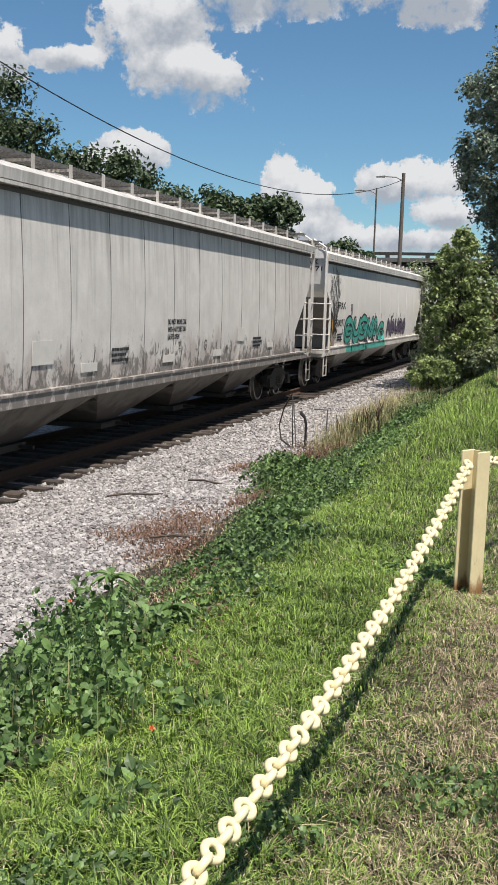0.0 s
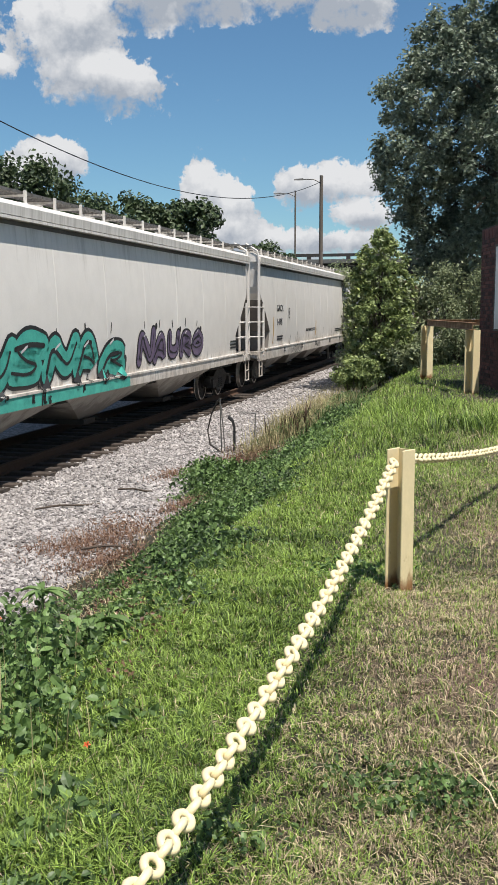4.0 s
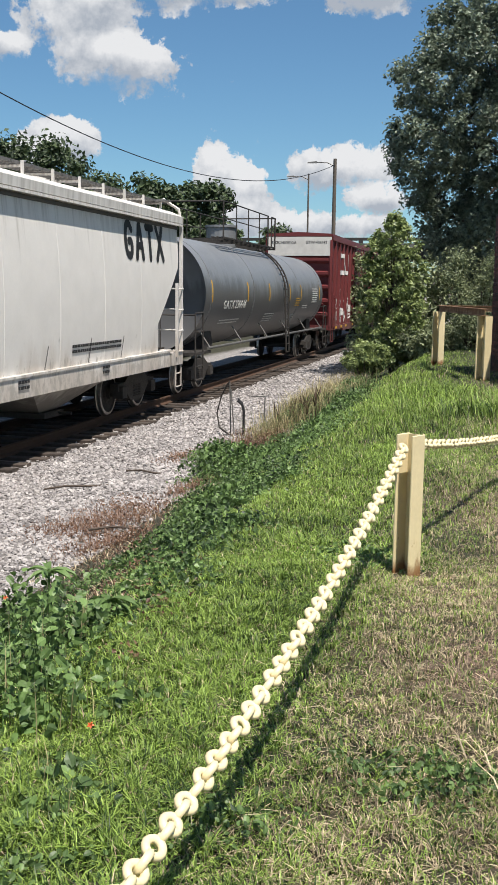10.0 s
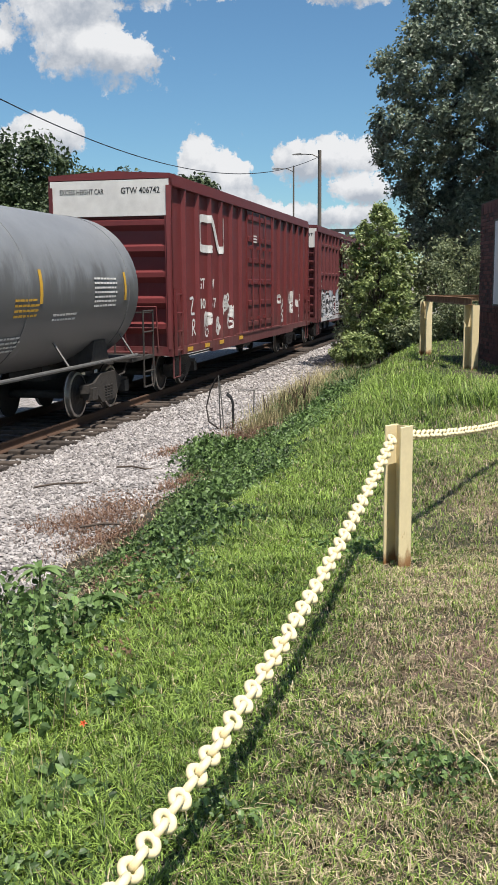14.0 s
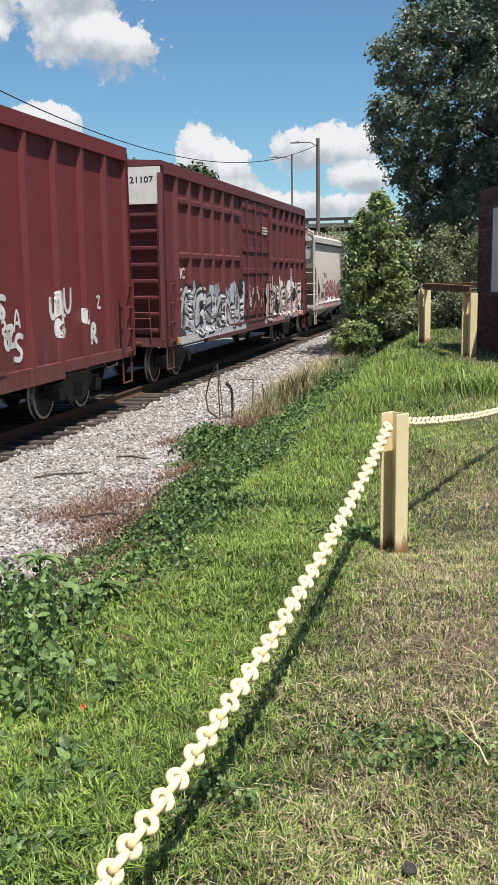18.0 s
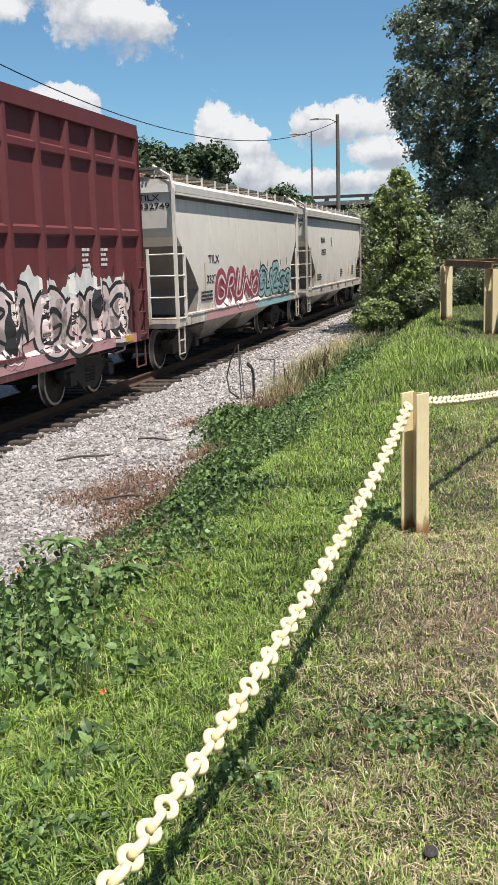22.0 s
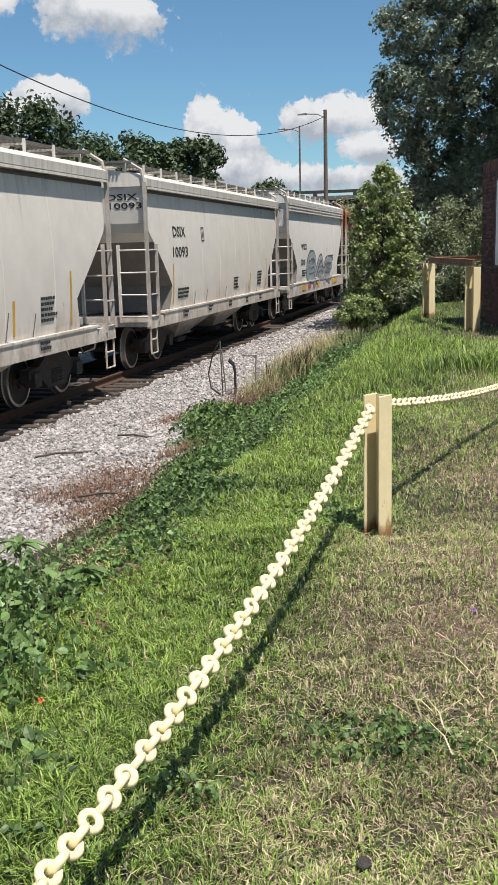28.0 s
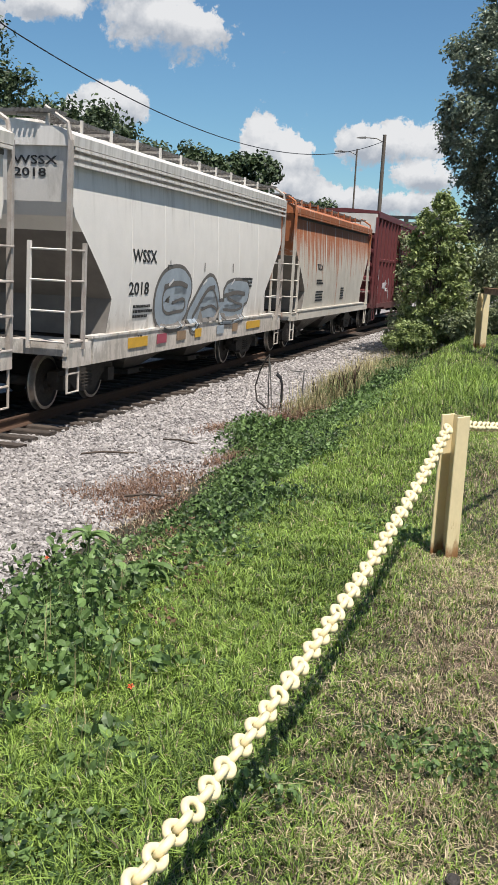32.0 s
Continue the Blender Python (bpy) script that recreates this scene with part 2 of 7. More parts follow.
ROOF_RUST = layered("roof paint with rust", (0.68, 0.65, 0.60), (0.34, 0.17, 0.085), 3.7, 4.75, 2.0, (1, 0.7, 3), 0.65, 0.35)
BOX_RED = layered("oxide red paint", (0.155, 0.025, 0.026), (0.10, 0.022, 0.022), 2.6, 0.8, 1.8, (1, 1, 0.3), 0.55, 0.5)
BOX_BROWN = layered("faded oxide red paint", (0.135, 0.029, 0.032), (0.09, 0.025, 0.027), 2.6, 0.8, 1.8, (1, 1, 0.3), 0.6, 0.5)
SPRAY_SILVER = material("silver grey spray paint", (0.50, 0.50, 0.52), 0.6, 0.0, bump=0.03, dark=(0.36, 0.36, 0.38))
SPRAY_RED = material("crimson spray paint", (0.36, 0.07, 0.105), 0.5, bump=0.03)
SPRAY_PINK = material("pink spray paint", (0.55, 0.30, 0.31), 0.5, bump=0.03)
SPRAY_BLUSH = material("pale blush spray paint", (0.66, 0.56, 0.53), 0.5, bump=0.03, dark=(0.52, 0.40, 0.39))
SPRAY_TEAL = material("pale teal spray paint", (0.30, 0.52, 0.52), 0.5, bump=0.03)
SPRAY_GREEN = material("sea green spray paint", (0.09, 0.50, 0.40), 0.5, bump=0.03, dark=(0.03, 0.24, 0.2))
SPRAY_PURPLE = material("grey purple spray paint", (0.16, 0.12, 0.2), 0.5, bump=0.03)
SPRAY_BLUE = material("grey blue spray paint", (0.33, 0.38, 0.43), 0.5, bump=0.03)
SPRAY_BROWN = material("tan spray paint", (0.28, 0.19, 0.12), 0.5, bump=0.03)
weathered(HOPPER_GREY, (0.10, 0.09, 0.08), 5.0, (1, 1, 0.7), 2.5, 1.2, 0.8, 0.06, 0.37)
weathered(HOPPER_GREY, (0.27, 0.25, 0.225), 2.0, (1, 2.6, 0.12), 1.0, 4.2, 0.75, 0.15, 0.30)
for m in (HOPPER_WHITE, HOPPER_CREAM):
    weathered(m, (0.22, 0.20, 0.17), 5.0, (1, 1.2, 0.5), 2.2, 1.1, 0.55, 0.07, 0.29)
    weathered(m, (0.30, 0.275, 0.235), 2.4, (1, 2.6, 0.1), 2.6, 4.1, 0.6, 0.14, 0.27)
for m in (BOX_RED, BOX_BROWN):
    weathered(m, (0.20, 0.13, 0.115), 3.0, (1, 2.2, 0.16), 3.4, 1.0, 0.5, 0.15, 0.22)
# bay paint: grime, with the shade below the side sills painted in
BAY_GRIME_SHADE = layered("grimy hopper bottom paint", (0.20, 0.185, 0.165), (0.075, 0.066, 0.058), 1.25, 0.4, 2.5, (1, 1, 0.5), 0.75, 0.5, grime=0.3)
BAY_PALE = layered("dusty pale hopper bottom paint", (0.47, 0.44, 0.40), (0.22, 0.20, 0.18), 1.25, 0.4, 2.5, (1, 1, 0.5), 0.7, 0.5, grime=0.25)
# dark tone of dirty seams, also of the shadow strip under roof edges
SEAM_AND_SHADE = material("dirty weld seam", (0.13, 0.12, 0.11), 0.8)
# tank grey grows darker in streaks from the upper flank downwards
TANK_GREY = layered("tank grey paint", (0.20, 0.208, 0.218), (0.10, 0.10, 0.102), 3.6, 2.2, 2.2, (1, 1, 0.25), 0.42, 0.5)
RAIL_GREY = material("grimy grey ladder paint", (0.46, 0.43, 0.40), 0.6, scale=4, bump=0.08, dark=(0.26, 0.22, 0.19))
END_PAINT = material("white end panel", (0.72, 0.70, 0.66), 0.55, scale=3, bump=0.05, dark=(0.55, 0.53, 0.5))
# slope sheet grey, darkened to carry the shade under the car ends
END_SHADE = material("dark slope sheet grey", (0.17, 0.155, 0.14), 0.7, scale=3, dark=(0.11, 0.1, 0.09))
STEEL_DARK = material("grimy running gear steel", (0.055, 0.048, 0.042), 0.75, 0.2, dark=(0.025, 0.022, 0.02), scale=9, bump=0.3)
WHEEL_STEEL = material("polished wheel rim steel", (0.55, 0.53, 0.50), 0.35, 0.8, dark=(0.30, 0.27, 0.24), scale=8)
RAIL_SIDE = material("rusty rail steel", (0.10, 0.06, 0.04), 0.7, 0.4, dark=(0.08, 0.045, 0.03), scale=12)
GRATING = material("galvanised running board", (0.20, 0.195, 0.185), 0.6, 0.5, scale=6, dark=(0.11, 0.105, 0.1))
BLACK_PAINT = material("black stencil paint", (0.022, 0.022, 0.024), 0.6, bump=0.03)
WHITE_PAINT = material("white stencil paint", (0.72, 0.71, 0.69), 0.6, bump=0.03, dark=(0.5, 0.49, 0.47))
YELLOW_MARK = material("yellow reflector", (0.62, 0.36, 0.04), 0.5, bump=0.02)
POST_YELLOW = layered("cream yellow post paint", (0.76, 0.64, 0.38), (0.20, 0.085, 0.03), 0.16, -0.02, 14.0, (1, 1, 0.6), 0.55, 0.3, grime=0.2)
weathered(POST_YELLOW, (0.36, 0.22, 0.09), 9.0, (1, 1, 0.25), 0.9, -0.1, 0.6, 0.10, 0.22)
weathered(POST_YELLOW, (0.30, 0.17, 0.07), 22.0, (1, 1, 0.5), 0.5, -0.1, 0.8, 0.05, 0.30)
# beam paint: rust and wear, darkened overall for the beams' shaded near side
BEAM_AGED_SHADED = layered("worn yellow beam paint", (0.45, 0.34, 0.18), (0.17, 0.09, 0.045), 0.4, 1.4, 6.0, (1, 1, 1), 0.7, 0.4, grime=0.35)
CHAIN_YELLOW = material("cream yellow plastic chain", (0.80, 0.70, 0.44), 0.42, scale=9, fine=50, bump=0.05, dark=(0.68, 0.57, 0.33))
STONE = material("ballast stone", (0.49, 0.46, 0.445), 0.9, scale=2, fine=30, spread=1.0, bump=0.25, island=0.7, dark=(0.10, 0.09, 0.088))
TIE_WOOD = material("creosoted tie", (0.085, 0.064, 0.05), 0.9, scale=6, fine=40, dark=(0.028, 0.023, 0.02), piece=0.3, bump=0.4)
BRICK = material("dark red brick", (0.17, 0.068, 0.056), 0.9, scale=5, fine=40, piece=0.5, dark=(0.035, 0.018, 0.017), bump=0.4)
MORTAR = material("dark mortar", (0.06, 0.045, 0.04), 0.95, scale=8)
CONCRETE = material("overpass concrete", (0.17, 0.17, 0.165), 0.9, scale=0.6, fine=8, dark=(0.10, 0.10, 0.095))
GIRDER = material("dark weathered bridge steel", (0.05, 0.047, 0.043), 0.8, scale=1.5, fine=12, dark=(0.028, 0.026, 0.025))
POLE_WOOD = material("weathered pole wood", (0.15, 0.125, 0.10), 0.9, scale=3, fine=20, stretch=(4, 4, 0.4), dark=(0.08, 0.07, 0.06))
CABLE = material("black cable", (0.02, 0.02, 0.022), 0.6, bump=0)
BARK = material("bark", (0.11, 0.085, 0.065), 0.95, scale=4, fine=20, dark=(0.04, 0.03, 0.025), bump=0.6)
SIGN_WHITE = material("white sign board", (0.86, 0.87, 0.88), 0.4, scale=2, bump=0.02, dark=(0.62, 0.64, 0.67))
SIGN_BLUE = material("faded blue lettering", (0.20, 0.27, 0.42), 0.5, bump=0)


def leaf_material(name, base, dark, through=0.35, rough=0.5, spread=0.75):
    m = material(name, base, rough, scale=0.7, fine=6, spread=spread, bump=0.0, island=0.7, dark=dark, space="World")
    n, l = m.node_tree.nodes, m.node_tree.links
    b = n["Principled BSDF"]
    tr, mx = n.new("ShaderNodeBsdfTranslucent"), n.new("ShaderNodeMixShader")
    l.new(b.inputs["Base Color"].links[0].from_socket, tr.inputs["Color"])
    mx.inputs[0].default_value = through
    l.new(b.outputs[0], mx.inputs[1])
    l.new(tr.outputs[0], mx.inputs[2])
    l.new(mx.outputs[0], n["Material Output"].inputs["Surface"])
    return m


OAK_LEAF = leaf_material("oak leaf", (0.29, 0.35, 0.245), (0.04, 0.06, 0.044), 0.3, 0.42, 1.0)
SHRUB_LEAF = leaf_material("privet leaf", (0.38, 0.45, 0.17), (0.05, 0.085, 0.025), 0.3, 0.42, 0.9)
HEDGE_LEAF = leaf_material("hedge leaf", (0.30, 0.34, 0.18), (0.10, 0.13, 0.065), 0.3)
FAR_LEAF = leaf_material("far tree leaf", (0.10, 0.145, 0.06), (0.022, 0.038, 0.018), 0.2, 0.6)
WEED_LEAF = leaf_material("weed leaf", (0.185, 0.295, 0.09), (0.012, 0.032, 0.009), 0.25, 0.5, 0.75)
RED_WEED = leaf_material("dying red weed", (0.30, 0.175, 0.11), (0.11, 0.06, 0.042), 0.3)
DRY_STALK = leaf_material("dry grass stalk", (0.58, 0.50, 0.27), (0.15, 0.135, 0.06), 0.3)
THATCH = leaf_material("dead brown thatch", (0.40, 0.27, 0.20), (0.13, 0.085, 0.065), 0.15)
SEED_HEAD = leaf_material("dark seed head", (0.12, 0.075, 0.045), (0.05, 0.03, 0.02), 0.2)
LAWN_BLADE = leaf_material("lawn grass blade", (0.38, 0.53, 0.11), (0.02, 0.05, 0.008), 0.3, 0.5, 0.7)
STRAW_BLADE = leaf_material("dry lawn blade", (0.74, 0.61, 0.41), (0.12, 0.088, 0.055), 0.28, 0.55, 0.7)

# ---- mesh helpers ----
RAIL_Z, TRACK_X, SPEED, TURN = -1.14, -8.8, 5.40, 0.75
TURN_TAN = math.tan(radians(TURN))


def part(name, bm, mat, parent=None, label="", smooth=False):
    """One mesh object from a bmesh, under a thing or a part."""
    me = bpy.data.meshes.new(name)
    bm.to_mesh(me)
    bm.free()
    return part_of(name, me, mat, parent, label, smooth)


def part_of(name, me, mat, parent=None, label="", smooth=False):
    if mat and not me.materials:
        me.materials.append(mat)
    if smooth:
        me.polygons.foreach_set("use_smooth", [True] * len(me.polygons))
        me.set_sharp_from_angle(angle=radians(35))
    ob = new(name, me)
    if parent is not None:
        ob.parent = parent
    if label:
        ob["label"] = label
    return ob


def raw(name, verts, faces, mat, parent=None, label="", smooth=False):
    me = bpy.data.meshes.new(name)
    me.from_pydata(verts, [], faces)
    me.update()
    return part_of(name, me, mat, parent, label, smooth)


def box(bm, x0, x1, y0, y1, z0, z1):
    v = [bm.verts.new((x, y, z)) for z in (z0, z1) for y in (y0, y1) for x in (x0, x1)]
    for a, b, c, d in ((0, 2, 3, 1), (4, 5, 7, 6), (0, 1, 5, 4), (2, 6, 7, 3), (0, 4, 6, 2), (1, 3, 7, 5)):
        bm.faces.new((v[a], v[b], v[c], v[d]))
    return v


def boxes(*rows):
    bm = bmesh.new()
    for r in rows:
        box(bm, *r)
    return bm


def bevelled(bm, width=0.01, segments=1):
    bmesh.ops.bevel(bm, geom=list(bm.edges), offset=width, segments=segments, affect="EDGES", clamp_overlap=True)
    return bm


def tube(bm, p, q, r, n=8, r2=None):
    p, q = Vector(p), Vector(q)
    way = (q - p).normalized()
    side = way.orthogonal().normalized()
    other = way.cross(side)
    rings = []
    for c, rr in ((p, r), (q, r if r2 is None else r2)):
        rings.append([bm.verts.new(c + rr * (math.cos(k * math.tau / n) * side + math.sin(k * math.tau / n) * other)) for k in range(n)])
    for k in range(n):
        bm.faces.new((rings[0][k], rings[0][(k + 1) % n], rings[1][(k + 1) % n], rings[1][k]))
    bm.faces.new(rings[0][::-1])
    bm.faces.new(rings[1])


def pipe(bm, points, r, n=8):
    """A tube through points, with mitred bends."""
    pts = [Vector(p) for p in points]
    rings, side = [], None
    for i, p in enumerate(pts):
        way = ((pts[min(i + 1, len(pts) - 1)] - p).normalized() + (p - pts[max(i - 1, 0)]).normalized()).normalized()
        side = way.orthogonal().normalized() if side is None else (side - side.dot(way) * way).normalized()
        other = way.cross(side)
        rings.append([bm.verts.new(p + r * (math.cos(k * math.tau / n) * side + math.sin(k * math.tau / n) * other)) for k in range(n)])
    for a, b in zip(rings, rings[1:]):
        for k in range(n):
            bm.faces.new((a[k], a[(k + 1) % n], b[(k + 1) % n], b[k]))
    bm.faces.new(rings[0][::-1])
    bm.faces.new(rings[-1])
    return bm


def loft(bm, rings, caps=True):
    vs = [[bm.verts.new(p) for p in ring] for ring in rings]
    n = len(vs[0])
    for a, b in zip(vs, vs[1:]):
        for k in range(n):
            bm.faces.new((a[k], a[(k + 1) % n], b[(k + 1) % n], b[k]))
    if caps:
        bm.faces.new(vs[0][::-1])
        bm.faces.new(vs[-1])
    return bm


def extruded(bm, outline, axis, a, b):
    """A flat outline (pairs) pushed from a to b along an axis."""
    def at(p, d):
        return {"x": (d, p[0], p[1]), "y": (p[0], d, p[1]), "z": (p[0], p[1], d)}[axis]
    return loft(bm, [[at(p, a) for p in outline], [at(p, b) for p in outline]])


def writing(name, words, size, mat, parent, m, width=None, label="", bold=0.012):
    """Letters of the built-in font as a thin mesh, at a pose in its thing's space."""
    cu = bpy.data.curves.new(name, "FONT")
    cu.body, cu.size, cu.extrude, cu.resolution_u, cu.offset = words, size, 0.002, 2, size * bold
    cu.align_x, cu.align_y = "LEFT", "BOTTOM_BASELINE"
    tmp = bpy.data.objects.new(name, cu)
    me = bpy.data.meshes.new_from_object(tmp)
    bpy.data.objects.remove(tmp)
    me.name = name
    if width:
        w = max(v.co.x for v in me.vertices)
        me.transform(Matrix.Diagonal((width / w, 1, 1, 1)))
    if callable(m):
        for v in me.vertices:
            v.co = m(v.co.x, v.co.y, v.co.z)
    else:
        me.transform(m)
    return part_of(name, me, mat, parent, label)


def side_of(car, y, z, eps=0.008):
    """Lays a flat thing on a car's near side, which may bulge or carry posts; its x runs along the track, away from the camera."""
    shape = SIDES[car.name]
    return lambda u, v, w: Vector((shape(y + u, z + v) + eps + w, y + u, z + v))


SIDES = {}
GLYPHS = (
    ((0.95, 0.8), (0.6, 1.0), (0.15, 0.9), (0.0, 0.45), (0.2, 0.05), (0.7, 0.0), (0.95, 0.2), (0.9, 0.48), (0.5, 0.45)),
    ((0.05, 0.0), (0.1, 0.95), (0.6, 1.0), (0.85, 0.75), (0.6, 0.5), (0.2, 0.48), (0.95, 0.0)),
    ((0.05, 1.0), (0.05, 0.3), (0.3, 0.0), (0.7, 0.05), (0.9, 0.35), (0.95, 1.0)),
    ((0.0, 0.0), (0.08, 1.0), (0.45, 0.5), (0.85, 0.02), (0.95, 1.0)),
    ((0.9, 0.9), (0.45, 1.0), (0.1, 0.75), (0.4, 0.5), (0.85, 0.3), (0.6, 0.0), (0.0, 0.08)),
    ((0.5, 1.0), (0.1, 0.8), (0.0, 0.35), (0.35, 0.0), (0.8, 0.15), (0.95, 0.6), (0.5, 1.0)),
    ((0.0, 0.92), (0.9, 1.0), (0.45, 0.5), (0.1, 0.03), (1.0, 0.05)),
    ((0.05, 0.0), (0.4, 1.0), (0.65, 0.95), (0.95, 0.0), (0.75, 0.38), (0.25, 0.36)),
)


def stroke(bm, pts, half, place_at, lift):
    """A flat brush stroke with round ends through smoothed points."""
    p = [Vector(q) for q in pts]
    for _ in range(2):
        q = [p[0]]
        for a, b in zip(p, p[1:]):
            q += [a.lerp(b, 0.25), a.lerp(b, 0.75)]
        p = q + [p[-1]]
    dense = [p[0]]
    for a, b in zip(p, p[1:]):
        n = max(1, int((b - a).length / 0.03))
        dense += [a.lerp(b, (k + 1) / n) for k in range(n)]
    rows = []
    for i, c in enumerate(dense):
        way = (dense[min(i + 1, len(dense) - 1)] - dense[max(i - 1, 0)])
        way = way.normalized() if way.length > 1e-6 else Vector((1, 0))
        side = Vector((-way.y, way.x)) * half
        rows.append([bm.verts.new(place_at(*(c + side * f), lift)) for f in (-1, -0.75, -0.5, -0.25, 0, 0.25, 0.5, 0.75, 1)])
    for a, b in zip(rows, rows[1:]):
        for k in range(8):
            bm.faces.new((a[k], b[k], b[k + 1], a[k + 1]))
    for c in (dense[0], dense[-1]):
        hub = bm.verts.new(place_at(c.x, c.y, lift))
        rim = [bm.verts.new(place_at(c.x + half * math.cos(t * math.tau / 12), c.y + half * math.sin(t * math.tau / 12), lift)) for t in range(12)]
        for k in range(12):
            bm.faces.new((hub, rim[k], rim[(k + 1) % 12]))


def sprayed_ground(car, put, width, low, high, mat, rng):
    """A patch of paint with a ragged cloudy upper edge, laid over posts and panels."""
    nx, nz = int(width / 0.045), 16
    f = [rng.uniform(0, 6) for _ in range(3)]
    bm = bmesh.new()
    rows = []
    for i in range(nx + 1):
        u = width * i / nx
        top = high * (0.86 + 0.09 * math.sin(u * 3.1 + f[0]) + 0.06 * math.sin(u * 7.7 + f[1]) + 0.03 * math.sin(u * 21 + f[2])) * min(1, 0.35 + 3 * min(u, width - u))
        rows.append([bm.verts.new(put(u, low + (max(top, low + 0.05) - low) * j / nz, 0.0)) for j in range(nz + 1)])
    for p, q in zip(rows, rows[1:]):
        for j in range(nz):
            bm.faces.new((p[j], q[j], q[j + 1], p[j + 1]))
    part("spray_cloud", bm, mat, car, "sprayed background patch")


def spray_piece(car, y, z, width, height, glyphs, fill, line, seed, glow=None, fat=0.2, slant=0.12, base=None):
    """A row of fat sprayed shapes with an outline and loose drips, laid on the side of a car."""
    rng = random.Random(seed)
    put = side_of(car, y, z, 0.004)
    wide = width / len(glyphs)
    if glow:
        sprayed_ground(car, put, width, 0.0, height * 1.15, glow, rng)
    if base:
        sprayed_ground(car, side_of(car, y, z, 0.0055), width, 0.0, height * 0.5, base, rng)
    for i, g in enumerate(glyphs):
        x0, w, h = i * wide, wide * rng.uniform(0.85, 1.15), height * rng.uniform(0.75, 1.08)
        lift, lean = height * rng.uniform(-0.06, 0.08), slant + rng.uniform(-0.12, 0.16)
        half = fat * min(wide, height) * 0.5

        def bent(j):
            return [(x0 + wide * 0.06 + px * w * 0.86 + lean * py * h + rng.uniform(-j, j) * w, lift + half + py * (h - 2 * half) + rng.uniform(-j, j) * h) for px, py in GLYPHS[g]]

        pts, a = bent(0.05), (x0 + wide * 0.4, height * 0.8)
        inner = bent(0.07)
        spur = [pts[-1], (pts[-1][0] + wide * rng.uniform(0.1, 0.35), pts[-1][1] + height * rng.uniform(-0.05, 0.22))]
        rows = (("spray_outline", pts, half * 1.32, line, 0.006), ("spray_outline", spur, half * 0.5, line, 0.0065), ("spray_fill", pts, half, fill, 0.011), ("spray_line", inner, half * 0.13, line, 0.015), ("spray_line", inner[:3], half * 0.2, line, 0.016),
                ("spray_shine", [(a[0] - half * 0.4, a[1] - half * 0.3), (a[0] + half * 0.5, a[1] + half * 0.1)], half * 0.1, WHITE_PAINT, 0.018), ("spray_drip", [(a[0], height * 0.98), (a[0] + rng.uniform(-0.06, 0.06), height * rng.uniform(1.05, 1.2))], rng.uniform(0.012, 0.035), line, 0.003))
        for name, ps, r, m, up in rows:
            bm = bmesh.new()
            stroke(bm, ps, r, put, up)
            part(name, bm, m, car)


def scribble(car, y, z, width, height, count, mat, seed, thick=0.018):
    """Loose sprayed tags that nobody can read."""
    rng = random.Random(seed)
    put = side_of(car, y, z, 0.006)
    for k in range(count):
        cx, cy = rng.uniform(0, width), rng.uniform(0, height)
        g = GLYPHS[rng.randrange(len(GLYPHS))]
        s = rng.uniform(0.6, 1.2) * min(0.45, height * 0.5)
        bm = bmesh.new()
        stroke(bm, [(cx + px * s * 0.8, cy + py * s) for px, py in g], thick * rng.uniform(0.6, 1.4), put, 0.002)
        part("sprayed_tag", bm, mat, car, "loose sprayed tag")


def tag_line(car, y, z, width, height, count, mat, seed, thick):
    """One running sprayed tag, each loop joined to the next."""
    rng, bm = random.Random(seed), bmesh.new()
    pts = []
    for k in range(count):
        w = width / count
        pts += [((k + 0.2 + 0.75 * px) * w, py * height * rng.uniform(0.8, 1.1)) for px, py in GLYPHS[rng.randrange(len(GLYPHS))]]
    stroke(bm, pts, thick, side_of(car, y, z, 0.004), 0.001)
    part("sprayed_tag", bm, mat, car, "running black sprayed tag")


def on_end(x, y, z):
    """The pose of a flat thing on a car's near end."""
    return Matrix(((1, 0, 0, x), (0, 0, -1, y), (0, 1, 0, z), (0, 0, 0, 1)))


def end_of(length, eave, x, z):
    """Lays a flat thing on a hopper's slightly leaning top end sheet."""
    return lambda u, v, w: Vector((x + u, -length / 2 + 0.094 + 0.10 * max(0.0, eave - z - v) / (0.34 * (eave - 1.22)) - w, z + v))


def flat_bars(name, rows, mat, parent, m):
    """Writing too small to read: bars of x, y, width, height."""
    bm = bmesh.new()
    for x, y, w, h in rows:
        box(bm, x, x + w, y, y + h, 0, 0.006)
    for v in bm.verts:
        v.co = m(*v.co)
    return part(name, bm, mat, parent)


# ---- ground ----
PROFILE = ((-400, -1.2), (-30, -1.5), (-14, -1.6), (-11.2, -1.36), (-6.9, -1.36), (-5.2, -1.24), (-4.0, -1.1), (-3.2, -0.82), (-1.9, -0.12), (-1.2, -0.01), (0, 0.0), (400, 0.1))
PX, PZ = [p[0] for p in PROFILE], [p[1] for p in PROFILE]


def ground_z(x, y):
    base = np.interp(x + TURN_TAN * (min(y, 90) - 18), PX, PZ)
    lump = 0.03 * math.sin(x * 2.1 + y * 0.7) * math.sin(y * 1.3 + 0.6) * (1 if x > -4 else 0.6)
    return float(base) + lump * (0.4 if -11.2 < x < -6.9 else 1.0)


